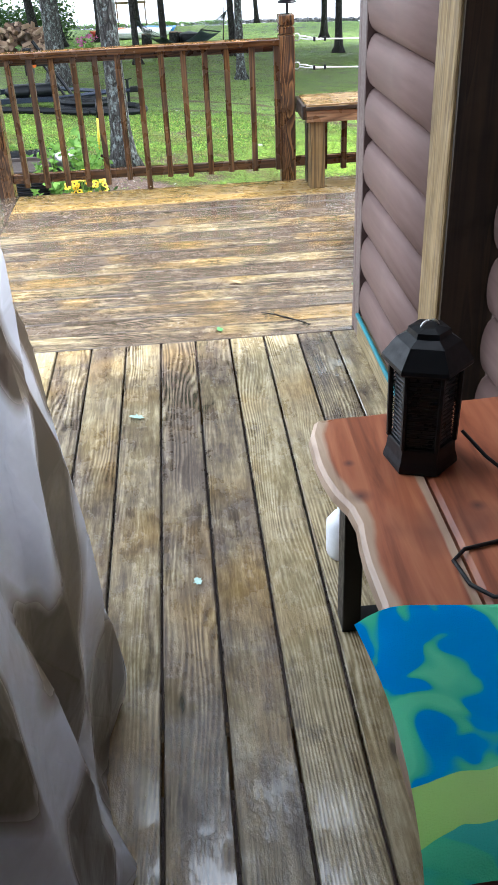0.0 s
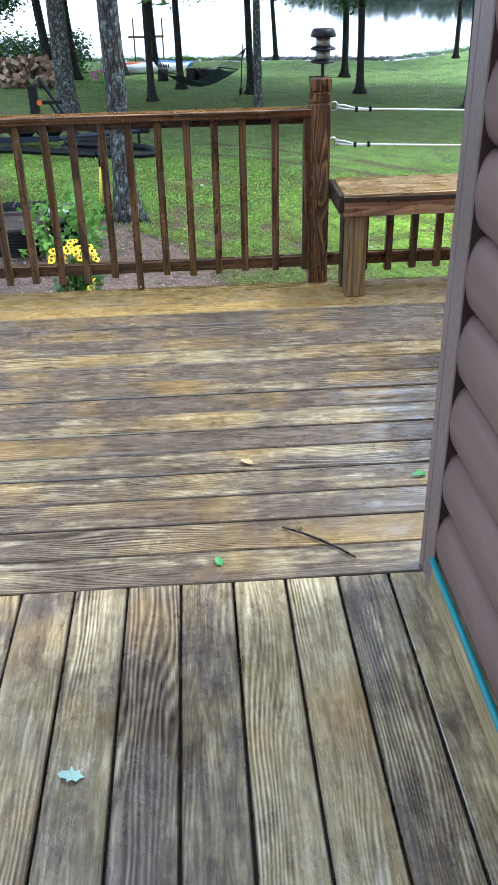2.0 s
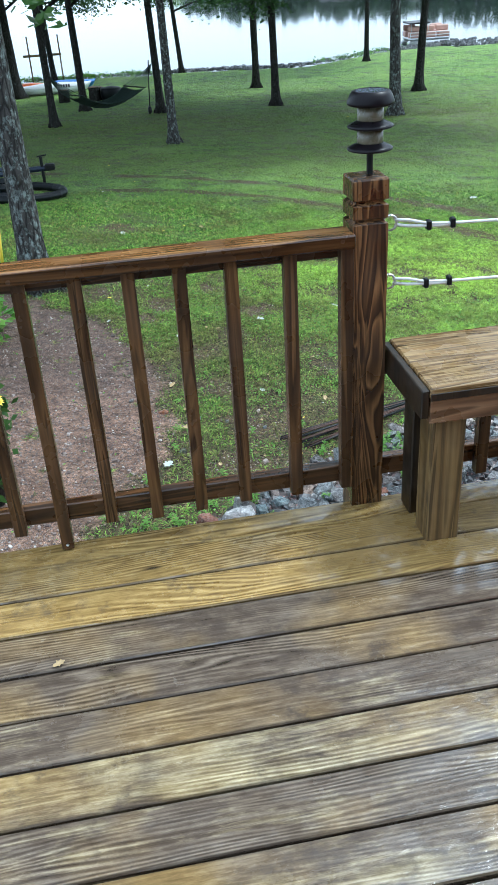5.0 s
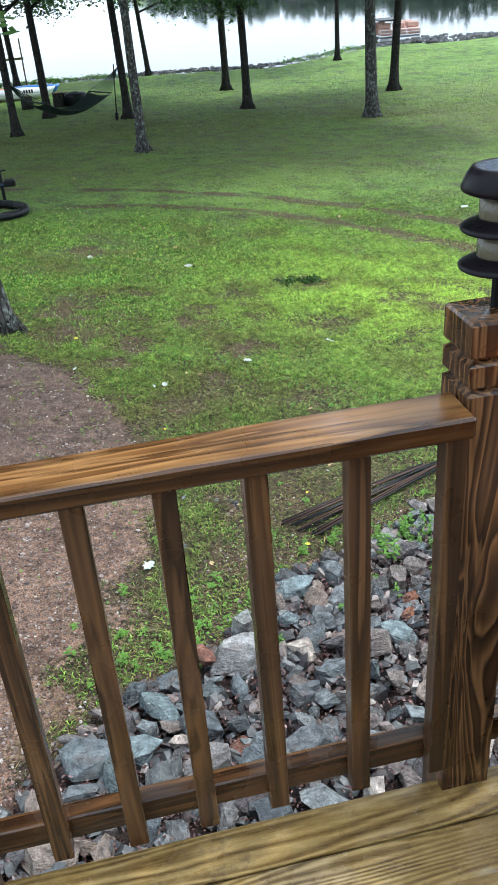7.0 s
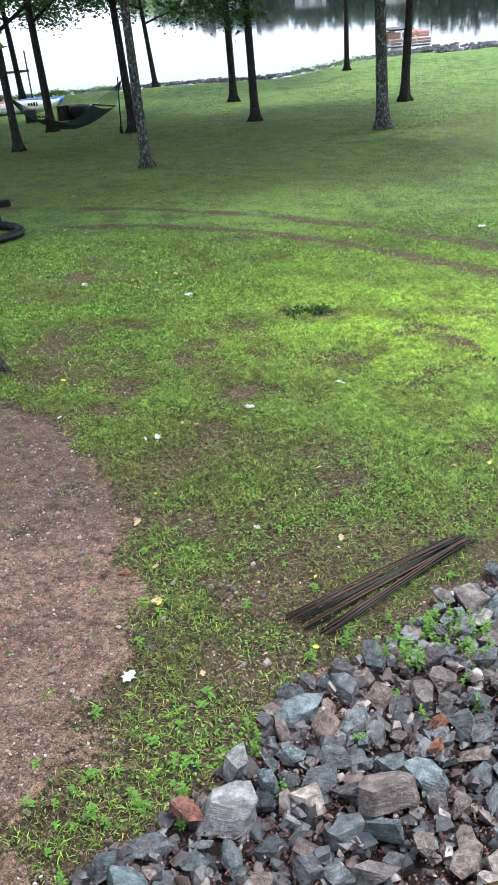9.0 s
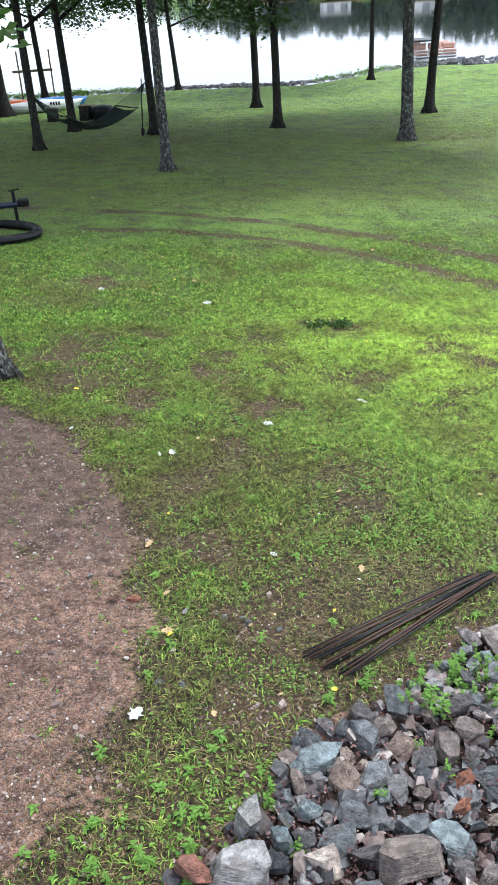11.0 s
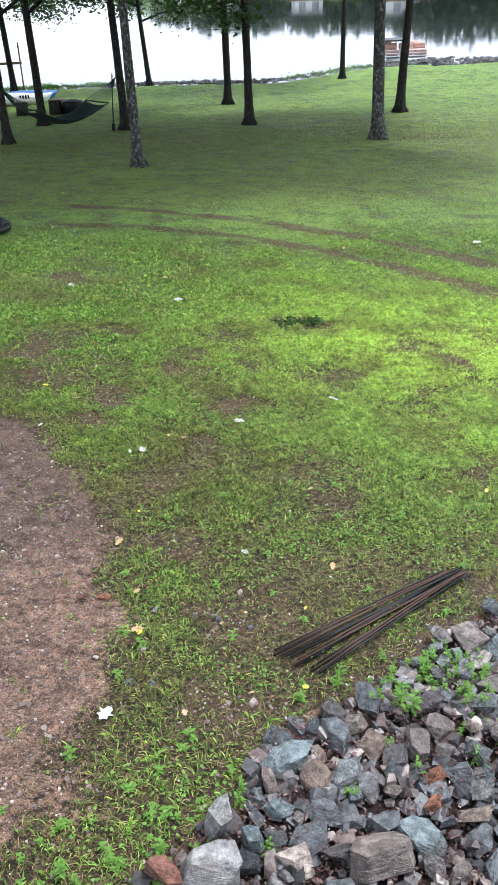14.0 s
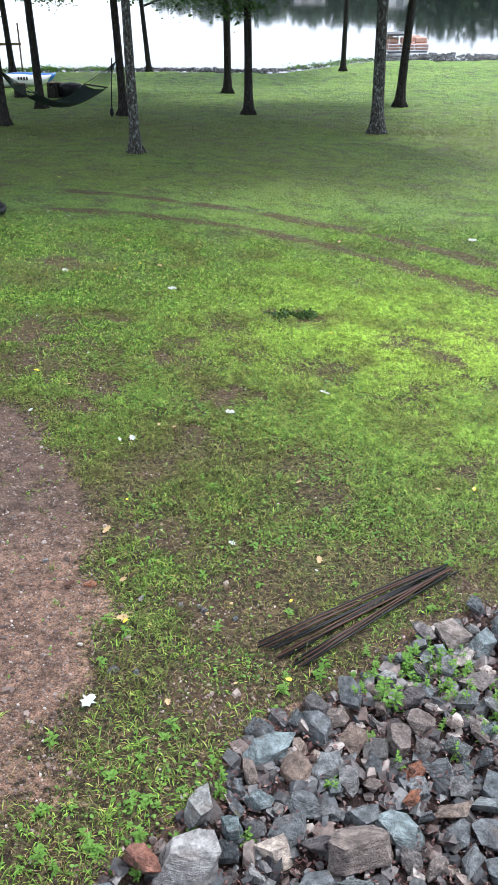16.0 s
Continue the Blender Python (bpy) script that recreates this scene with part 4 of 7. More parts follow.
def deck_chair():
    """A slatted plastic lounge chair that faces the lake (+y)."""
    c = thing("deck_chair", "orange plastic slatted lounge chair with wide arms, wet", "chair", (1.35, 1.2, 0))
    for s in (-1, 1):
        bm = bmesh.new()
        out = [(-0.06, -0.5), (0.06, -0.5), (0.075, 0.1), (0.085, 0.24), (0.06, 0.3), (0, 0.32), (-0.06, 0.3), (-0.085, 0.24), (-0.075, 0.1)]
        prism(bm, [(s * 0.31 + x, y) for x, y in out][:: 1], 0.535, 0.562, 0.008)
        part("arm", bm, ORANGE, c)
        bm = bmesh.new()
        box(bm, (s * 0.29 - 0.014, 0.215, 0), (s * 0.29 + 0.014, 0.285, 0.536), 0.005)
        box(bm, (s * 0.29 - 0.012, -0.1, 0.47), (s * 0.29 + 0.012, 0.2, 0.534), 0.005)
        part("front_leg", bm, ORANGE, c)
        bm = bmesh.new()
        box(bm, (s * 0.25 - 0.014, -0.5, -0.05), (s * 0.25 + 0.014, 0.42, 0.05), 0.005, Matrix.Translation((0, -0.08, 0.21)) @ Matrix.Rotation(radians(16), 4, "X"))
        part("side_rail", bm, ORANGE, c)
        bm = bmesh.new()
        box(bm, (s * 0.26 - 0.014, -0.52, 0), (s * 0.26 + 0.014, -0.44, 0.54), 0.005)
        part("back_leg", bm, ORANGE, c)
    for k in range(5):
        bm = bmesh.new()
        box(bm, (-0.27, -0.045, 0), (0.27, 0.045, 0.02), 0.005, Matrix.Translation((0, 0.26 - 0.105 * k, 0.365 - 0.03 * k)) @ Matrix.Rotation(radians(16), 4, "X"))
        part("seat_slat", bm, ORANGE, c)
    for k in range(5):
        bm = bmesh.new()
        box(bm, (-0.045, -0.011, 0), (0.045, 0.011, 0.74 - 0.03 * abs(k - 2) ** 2), 0.005, Matrix.Translation((0.105 * (k - 2), -0.22, 0.24)) @ Matrix.Rotation(radians(24), 4, "X"))
        part("back_slat", bm, ORANGE, c)
    for z, y in ((0.52, -0.36), (0.8, -0.48)):
        bm = bmesh.new()
        box(bm, (-0.28, y - 0.015, z - 0.03), (0.28, y + 0.005, z + 0.03), 0.004)
        part("back_batten", bm, ORANGE, c)


deck_chair()


def slab_outline():
    """The live edge of the table, from its far end to its near end."""
    edge = []
    for k in range(25):
        y = -1.55 - 1.4 * k / 24
        x = float(np.interp(-y, [1.55, 1.6, 1.72, 1.82, 1.9, 1.95, 2.05, 2.2, 2.5, 2.95], [0.118, 0.1, 0.098, 0.108, 0.138, 0.146, 0.136, 0.142, 0.1, 0.12]))
        edge.append((x, y))
    return edge


def low_table():
    t = thing("live_edge_table", "low live-edge red cedar slab table on black steel legs", "table")
    for name, left, right in (("near_slab", None, 0.318), ("far_slab", 0.324, 0.62)):
        bm = bmesh.new()
        edge = slab_outline() if left is None else [(left, -1.528 - 1.42 * k / 24) for k in range(25)]
        rings = []
        for i, (x, y) in enumerate(edge):
            lean = 0.018 if left is None else 0.0
            cols = [(x + lean, 0.44), (x, 0.462), (x + 0.004, 0.48), (x + 0.014, 0.487)]
            for f in (0.12, 0.25, 0.4, 0.6, 0.8, 1.0):
                cols.append((x + 0.014 + (right - x - 0.014) * f, 0.488 - 0.0008 * math.sin(9 * f + 3 * y)))
            cols.append((right, 0.44))
            skew = 0.03 * (1 - i / 24)
            rings.append([bm.verts.new((cx, y + skew * (cx - 0.1) / 0.5, cz)) for cx, cz in cols])
        n = len(rings[0])
        for a, b in zip(rings, rings[1:]):
            for k in range(n):
                bm.faces.new((a[k], a[(k + 1) % n], b[(k + 1) % n], b[k]))
        bm.faces.new(rings[0])
        bm.faces.new(rings[-1][::-1])
        bmesh.ops.recalc_face_normals(bm, faces=bm.faces)
        me = link_mesh("slab", bm, SLAB)
        a = me.attributes.new("sap", "FLOAT", "POINT")
        vals = []
        for v in me.vertices:
            if left is None:
                ex = float(np.interp(-v.co.y, [1.55, 1.6, 1.72, 1.82, 1.9, 1.95, 2.05, 2.2, 2.5, 2.95], [0.118, 0.1, 0.098, 0.108, 0.138, 0.146, 0.136, 0.142, 0.1, 0.12]))
                vals.append(max(0.95 - (v.co.x - ex) / 0.075, 1.0 if v.co.x > 0.312 else 0.0))
            else:
                vals.append(0.0)
        a.data.foreach_set("value", vals)
        ob = new("slab", me)
        ob.parent = t
    for y in (-1.73, -2.75):
        bm = bmesh.new()
        for x0, x1, z0, z1 in ((0.16, 0.205, 0.0, 0.44), (0.53, 0.575, 0.0, 0.44), (0.206, 0.529, 0.0, 0.02), (0.206, 0.529, 0.42, 0.438)):
            box(bm, (x0, y - 0.035, z0), (x1, y + 0.035, z1), 0.002)
        part("leg_frame", bm, BLACKM, t, "black steel leg frame")


low_table()


def zapper():
    z = thing("bug_zapper", "black six-sided lantern bug zapper standing on the slab table", "lantern", (0.328, -1.745, 0.4885), rz=12)
    s6 = dict(sides=6, turn=math.pi / 6)
    bm = bmesh.new()
    lathe(bm, [(0.079, 0.0), (0.081, 0.004), (0.08, 0.014), (0.075, 0.03), (0.072, 0.055), (0.07, 0.06)], **s6)
    part("base", bm, BLACK, z)
    bm = bmesh.new()
    lathe(bm, [(0.062, 0.06), (0.062, 0.235)], **s6)
    part("core", bm, plain("zapper_dark_core", (0.02, 0.024, 0.03), 0.3), z)
    for k in range(6):
        a = math.pi / 6 + k * math.pi / 3
        bm = bmesh.new()
        c, s = math.cos(a), math.sin(a)
        tube(bm, [(0.07 * c, 0.07 * s, 0.058), (0.073 * c, 0.073 * s, 0.238)], 0.006, 6)
        part("corner_bar", bm, BLACK, z)
    bm = bmesh.new()
    for k in range(17):
        zz = 0.066 + k * 0.0102
        pts = [(0.0665 * math.cos(math.pi / 6 + j * math.pi / 3), 0.0665 * math.sin(math.pi / 6 + j * math.pi / 3), zz) for j in range(7)]
        tube(bm, pts, 0.0019, 4, False)
    part("grille", bm, BLACK, z, "fine black grille bars")
    bm = bmesh.new()
    lathe(bm, [(0.07, 0.236), (0.09, 0.24), (0.095, 0.246), (0.094, 0.254), (0.066, 0.294), (0.045, 0.306), (0.043, 0.318), (0.02, 0.322)], **s6)
    part("hood", bm, BLACK, z)
    bm = bmesh.new()
    tube(bm, [(0.02 * math.cos(a), 0, 0.316 + 0.018 * math.sin(a)) for a in [math.pi * k / 8 for k in range(9)]], 0.003, 6)
    part("hanging_loop", bm, STEEL, z, "wire hanging loop", True)


zapper()
bm = bmesh.new()
tube(bm, [(0.42, -1.74, 0.55), (0.46, -1.79, 0.512), (0.5, -1.86, 0.496), (0.56, -1.9, 0.494), (0.6, -1.97, 0.493), (0.58, -2.05, 0.493), (0.48, -2.06, 0.493), (0.4, -2.055, 0.493), (0.33, -2.07, 0.493), (0.3, -2.1, 0.493), (0.31, -2.17, 0.494), (0.34, -2.21, 0.497), (0.38, -2.25, 0.527), (0.44, -2.3, 0.529), (0.5, -2.34, 0.529), (0.6, -2.4, 0.526)], 0.0042, 8)
solo("power_cord", bm, BLACK, "thin black power cord lying over the table and towel", "cord", smooth=True)


def sheet(outline_fn, nu, nv, thick, material, name, label, cat, group=""):
    """A draped cloth: a grid of top points given by a function, closed below."""
    bm = bmesh.new()
    top = [[bm.verts.new(outline_fn(i / nu, j / nv)) for j in range(nv + 1)] for i in range(nu + 1)]
    for i in range(nu):
        for j in range(nv):
            bm.faces.new((top[i][j], top[i + 1][j], top[i + 1][j + 1], top[i][j + 1]))
    bmesh.ops.solidify(bm, geom=bm.faces[:], thickness=thick)
    bmesh.ops.recalc_face_normals(bm, faces=bm.faces)
    return bm


def towel_top(u, v):
    x = 0.085 + 0.545 * u
    y = -2.24 - 0.47 * v - 0.02 * u
    z = 0.521 + 0.006 * math.sin(9 * u + 4 * v) + 0.004 * noise.noise(Vector((x * 9, y * 9, 0)))
    if u < 0.14:
        z -= 0.03 * ((0.14 - u) / 0.14) ** 2
        x += 0.02 * (0.14 - u) / 0.14 * math.sin(v * 3.1)
    if v > 0.93:
        z -= 0.02 * (v - 0.93) / 0.07
    return (x - 0.35, y + 2.45, z)


tb = sheet(towel_top, 26, 24, 0.024, TOWEL, "", "", "")
solo("beach_towel", tb, TOWEL, "folded blue and green beach towel lying on the slab table", "towel", (0.35, -2.45, 0), smooth=True)
tb = sheet(lambda u, v: (0.09 + 0.5 * u, -2.74 - 0.16 * v, 0.514 + 0.004 * math.sin(12 * u) - 0.018 * max(v - 0.7, 0)), 14, 6, 0.022, TOWEL2, "", "", "")
solo("beach_towel", tb, TOWEL2, "bright blue folded towel beside the patterned one", "towel", smooth=True)

bm = bmesh.new()
tube(bm, [(0.405, -1.112, 0.022), (0.44, -1.096, 0.022), (0.47, -1.082, 0.022), (0.5, -1.068, 0.022)], 0.021, 14)
solo("pool_noodle", bm, CYAN, "bright blue foam pool noodle lying on the porch boards", "pool noodle", smooth=True)
bm = bmesh.new()
lathe(bm, [(0.02, 0.0), (0.042, 0.004), (0.046, 0.02), (0.046, 0.11), (0.03, 0.135), (0.016, 0.145), (0.016, 0.16)], 14, (0.215, -1.46, 0.001))
solo("plastic_bottle", bm, WHITE, "small white plastic bottle standing under the table", "bottle", smooth=True)


def grill_cover():
    """A loose vinyl cover over a grill: boxy, with sagging folds and a flared hem."""
    bm = bmesh.new()
    x0, x1, y0, y1 = -1.15, -0.425, -2.95, -1.74
    n = 44
    rnd = random.Random(8)
    rows = [(0.02, 0.05), (0.1, 0.048), (0.25, 0.042), (0.42, 0.034), (0.6, 0.022), (0.76, 0.01), (0.9, 0.0), (1.02, 0.0), (1.1, -0.012), (1.17, -0.04), (1.22, -0.11), (1.25, -0.27)]
    rings = []
    for z, grow in rows:
        ring = []
        for k in range(n):
            a = 2 * math.pi * k / n
            ca, sa = math.cos(a), math.sin(a)
            p = 5.0
            r = (abs(ca) ** p + abs(sa) ** p) ** (-1 / p)
            crease = abs(((9 * a / (2 * math.pi) + 0.5 * z + 0.25 * math.sin(3 * z)) % 1.0) - 0.5) * 2
            fold = 0.07 * (crease - 0.5) * (1.2 - 0.75 * z) + 0.02 * math.sin(23 * a - 5 * z + 1)
            fold += 0.03 * noise.noise(Vector((ca * 3, sa * 3, z * 3.5))) + rnd.uniform(-0.014, 0.014)
            ring.append(bm.verts.new(((x0 + x1) / 2 + ((x1 - x0) / 2 + grow + fold) * r * ca, (y0 + y1) / 2 + ((y1 - y0) / 2 + grow + fold) * r * sa, z + 0.012 * math.sin(5 * a) * (z < 0.1))))
        rings.append(ring)
    for a, b in zip(rings, rings[1:]):
        for k in range(n):
            bm.faces.new((a[k], a[(k + 1) % n], b[(k + 1) % n], b[k]))
    bm.faces.new(rings[-1])
    bm.faces.new(rings[0][::-1])
    bmesh.ops.triangulate(bm, faces=[f for f in bm.faces if len(f.verts) == 4])
    bmesh.ops.bevel(bm, geom=list(bm.edges), offset=0.007, segments=2, affect="EDGES")
    solo("covered_grill", bm, COVER, "patio grill under a loose shiny brown vinyl cover with painted silvery sheen", "grill cover", smooth=True)


grill_cover()


def fallen_leaf(size=0.05):
    bm = bmesh.new()
    out = [(0, -0.5), (0.16, -0.3), (0.34, -0.26), (0.24, -0.05), (0.46, 0.12), (0.22, 0.16), (0.2, 0.42), (0, 0.55), (-0.2, 0.42), (-0.22, 0.16), (-0.46, 0.12), (-0.24, -0.05), (-0.34, -0.26), (-0.16, -0.3)]
    c = bm.verts.new((0, 0, 0.02 * size))
    vs = [bm.verts.new((x * size, y * size, size * (0.1 + 0.3 * x * x - 0.1 * y))) for x, y in out]
    for k in range(len(vs)):
        bm.faces.new((c, vs[k], vs[(k + 1) % len(vs)]))
    return bm


def scatter_leaf(x, y, z, size, material, label, rz):
    ob = solo("fallen_leaf", fallen_leaf(size), material, label, "leaf", (x, y, z), "fallen leaves")
    ob.rotation_euler = (random.uniform(-0.25, 0.25), random.uniform(-0.25, 0.25), radians(rz))


GREENLEAF = plain("green_leaf", (0.06, 0.22, 0.06), 0.5)
MINT = plain("mint_leaf", (0.42, 0.6, 0.52), 0.5, 0, 0.1)
scatter_leaf(-0.035, 0.085, 0.004, 0.04, GREENLEAF, "small green leaf on the wet deck", 20)
scatter_leaf(0.079, 0.621, 0.004, 0.045, TANLEAF, "curled pale tan leaf on the wet deck", 60)
scatter_leaf(-0.372, 1.896, 0.004, 0.032, TANLEAF, "yellow birch leaf on the wet deck", 110)
scatter_leaf(-0.375, -0.62, 0.004, 0.055, MINT, "pale mint leaf underside up on the porch boards", 85)
scatter_leaf(-0.19, -1.53, 0.004, 0.03, MINT, "pale leaf scrap on the porch boards", 30)
scatter_leaf(0.64, 0.49, 0.004, 0.05, GREENLEAF, "curled green leaf on the wet deck", 95)
bm = bmesh.new()
tube(bm, [(0.16, 0.235, 0.006), (0.21, 0.2, 0.01), (0.26, 0.165, 0.006), (0.31, 0.115, 0.009), (0.353, 0.07, 0.006)], [0.003, 0.0035, 0.004, 0.0035, 0.0025], 6)
tube(bm, [(0.205, 0.203, 0.009), (0.215, 0.21, 0.02)], 0.002, 5)
solo("twig", bm, BARK_DARK, "short dark twig lying on the wet deck", "twig", smooth=True)


# ---- trees ----
def trunk_mesh(h, r, lean, bend, seed, material):
    rnd = random.Random(seed)
    bm = bmesh.new()
    n = 16
    pts, radii = [], []
    for k in range(n + 1):
        f = (k / n) ** 1.5
        z = h * f
        pts.append((lean[0] * f * h + bend * math.sin(f * 3 + seed), lean[1] * f * h + bend * math.sin(f * 2.4 + seed * 2) - bend * math.sin(seed * 2), z - (0.12 if k == 0 else 0)))
        flare = 1 + 0.95 * math.exp(-z / (1.3 * r))
        radii.append(r * flare * (1 - 0.72 * f))
    off = Vector((bend * math.sin(seed), 0, 0))
    pts = [Vector(p) - off for p in pts]

    def lump(i, a):
        z = pts[i].z
        root = 0.2 * math.exp(-z / (1.2 * r)) * math.sin(5 * a + seed)
        return 1 + root + 0.09 * noise.noise(Vector((math.cos(a) * 1.5, math.sin(a) * 1.5, z * 1.2 + seed)))

    tube(bm, pts, radii, 14, True, lump)
    return link_mesh("trunk", bm, material, True), pts


def add_limbs(t, pts, count, reach, seed, material, low):
    """Limbs round the trunk, each a part; gives the points that carry leaves."""
    rnd = random.Random(seed)
    tips = []
    h = pts[-1].z
    for k in range(count):
        z = low + (h - low) * (k + rnd.random()) / count
        base = next((p for p in pts if p.z >= z), pts[-1])
        a = 2.4 * k + rnd.random()
        length = reach * (1.1 - 0.6 * (z - low) / (h - low)) * rnd.uniform(0.7, 1.1)
        d = Vector((math.cos(a), math.sin(a), rnd.uniform(0.1, 0.6)))
        droop = rnd.uniform(0.0, 0.5) if z < low + 2 else 0.0
        seg = [base + d * length * f + Vector((0, 0, -droop * (f * 1.6) ** 2)) + Vector((rnd.uniform(-0.1, 0.1), rnd.uniform(-0.1, 0.1), 0)) * f for f in (0, 0.35, 0.7, 1.0)]
        bm = bmesh.new()
        tube(bm, seg, [0.05, 0.035, 0.02, 0.008], 6)
        part("limb", bm, material, t, "", True)
        tips += [seg[1].lerp(seg[2], rnd.random()), seg[2], seg[2].lerp(seg[3], 0.6), seg[3]]
    return tips


def leaf_cloud(centres, per, spread, size, seed, material, name="crown"):
    """Clusters of folded four-cornered leaves round the given points."""
    rs = np.random.RandomState(seed)
    c = np.repeat(np.array([tuple(p) for p in centres], np.float32), per, 0)
    n = len(c)
    c = c + rs.normal(0, 1, (n, 3)).astype(np.float32) * np.array(spread, np.float32)
    u = rs.normal(0, 1, (n, 3))
    u[:, 2] *= 0.5
    u /= np.linalg.norm(u, axis=1)[:, None]
    w = np.cross(u, rs.normal(0, 1, (n, 3)))
    w /= np.linalg.norm(w, axis=1)[:, None]
    s = (size * rs.uniform(0.6, 1.3, (n, 1)))
    quad = np.stack([c - u * s * 0.7, c + w * s * 0.36 + u * s * 0.05, c + u * s * 0.7, c - w * s * 0.36 + u * s * 0.05], 1)
    return bulk(name, quad.reshape(-1, 3), np.arange(n * 4).reshape(-1, 4), material)


def tree(label, x, y, r, h, lean, bend, seed, material=None, low=3.0, reach=3.3, limbs=16, per=230, size=0.12, name="tree", span=5.2):
    material = material or BARK_DARK
    r *= 0.88
    z = terrain(x, y)
    t = thing(name, label, "tree", (x, y, z), "trees on the lawn")
    me, pts = trunk_mesh(h, r, lean, bend, seed, material)
    ob = new("trunk", me)
    ob.parent = t
    tips = add_limbs(t, pts, limbs, reach, seed + 7, material, low)
    if per:
        ob = new("crown", leaf_cloud(tips, per, (0.42, 0.42, 0.26), size, seed + 3, LEAVES))
        ob.parent = t
        # upper crown, out of view; its density and span are set to shade the lawn
        if h > 9.5:
            rnd = random.Random(seed + 50)
            top = []
            while len(top) < 110:
                a, q = rnd.uniform(0, 6.3), rnd.random() ** 0.5
                f = rnd.random()
                top.append(Vector((lean[0] * h * 0.7 + span * q * math.cos(a) * (1 - 0.5 * f), span * q * math.sin(a) * (1 - 0.5 * f), max(low + 2.4, 6.0) + (h - 5.0) * f)))
            ob = new("crown", leaf_cloud(top, 90, (0.6, 0.6, 0.35), 0.35, seed + 4, LEAVES))
            ob.parent = t
    return t


tree("slim lichen-flecked tree on the open lawn", 1.69, 21.5, 0.125, 11, (-0.012, 0.0), 0.03, 1, BARK, 3.6, span=6.8)
tree("slim dark straight tree towards the lake", 5.57, 28.3, 0.14, 13, (-0.012, 0.0), 0.06, 2, BARK_DARK, 4.8, span=6.8)
tree("slim dark tree near the shore", 6.09, 34.5, 0.15, 14, (0.0, 0.0), 0.04, 3, BARK_DARK, 5.2, span=3.0)
tree("lichen-grey tree with roots showing at its foot", 8.15, 24.5, 0.18, 13, (-0.02, 0.0), 0.04, 4, BARK, 3.0, span=6.8)
tree("dark tree leaning slightly in the lawn", 10.82, 30.0, 0.16, 13, (0.04, 0.0), 0.05, 5, BARK_DARK, 2.9, span=3.0)
tree("slim dark tree beside the hammock", -1.2, 26.05, 0.125, 12, (-0.018, 0.0), 0.04, 6, BARK_DARK, 2.5, span=6.8)
tree("dark slender tree behind the hammock", -0.35, 30.2, 0.14, 13, (-0.022, 0.0), 0.04, 7, BARK_DARK, 2.4, span=6.8)
tree("dark tree holding the end of the hammock", 1.95, 28.2, 0.135, 12, (-0.025, 0.0), 0.04, 8, BARK_DARK, 2.7, span=6.8)
tree("small leafy tree at the water's edge", 4.2, 43.3, 0.13, 9, (-0.03, 0.0), 0.12, 9, BARK_DARK, 2.4)
tree("thin tree at the water's edge", 12.6, 41.8, 0.13, 11, (0.01, 0.0), 0.03, 10, BARK_DARK, 5.0, span=3.0)
tree("lichen-covered oak by the dirt path", -0.92, 9.3, 0.16, 12, (-0.012, 0.0), 0.012, 11, BARK, 5.5, 3.0, span=4.6)
tree("thick lichen-grey tree behind the trailer", -3.0, 20.4, 0.26, 14, (-0.015, 0.0), 0.03, 12, BARK, 4.6, span=6.8)
tree("thick dark tree at the shore beside the boats", -2.94, 37.0, 0.27, 13, (-0.02, 0.0), 0.06, 13, BARK_DARK, 1.9)
tree("dark leaning tree by the firewood", -5.2, 33.5, 0.2, 13, (-0.09, 0.0), 0.05, 14, BARK_DARK, 4.0)
tree("dark tree near the firewood", -4.5, 35.0, 0.2, 13, (-0.05, 0.0), 0.06, 15, BARK_DARK, 4.0)
tree("slim tree at the edge of the shore", -1.6, 43.0, 0.15, 11, (-0.03, 0.0), 0.05, 16, BARK_DARK, 2.2)
tree("bushy young tree at the edge of the lawn", -8.6, 36.0, 0.12, 8, (0.0, 0.0), 0.06, 17, BARK_DARK, 1.2, 2.4, 16)


# ---- rocks along the deck ----
def rock_hull(seed):
    """An angular split slab: the hull of a ragged outline and a smaller, shifted one above it."""
    rnd = random.Random(seed)
    bm = bmesh.new()
    wide, flat = rnd.uniform(0.55, 0.9), rnd.uniform(0.26, 0.55)
    n = rnd.choice((4, 4, 5, 5, 6))
    turn = rnd.uniform(0, 6.3)
    shift = (rnd.uniform(-0.1, 0.1), rnd.uniform(-0.1, 0.1))
    for layer, grow in ((-1, rnd.uniform(0.75, 1.0)), (1, rnd.uniform(0.6, 1.0))):
        for k in range(n):
            a = turn + (k + rnd.uniform(-0.3, 0.3)) * 2 * math.pi / n
            r = grow * rnd.uniform(0.72, 1.1)
            z = 0.5 * flat * (layer + rnd.uniform(-0.45, 0.3) * (layer > 0))
            bm.verts.new((0.5 * r * math.cos(a) + shift[0] * layer, 0.5 * wide * r * math.sin(a) + shift[1] * layer, z))
    res = bmesh.ops.convex_hull(bm, input=bm.verts)
    bmesh.ops.delete(bm, geom=[g for g in res["geom_unused"] if isinstance(g, bmesh.types.BMVert)], context="VERTS")
    return bm


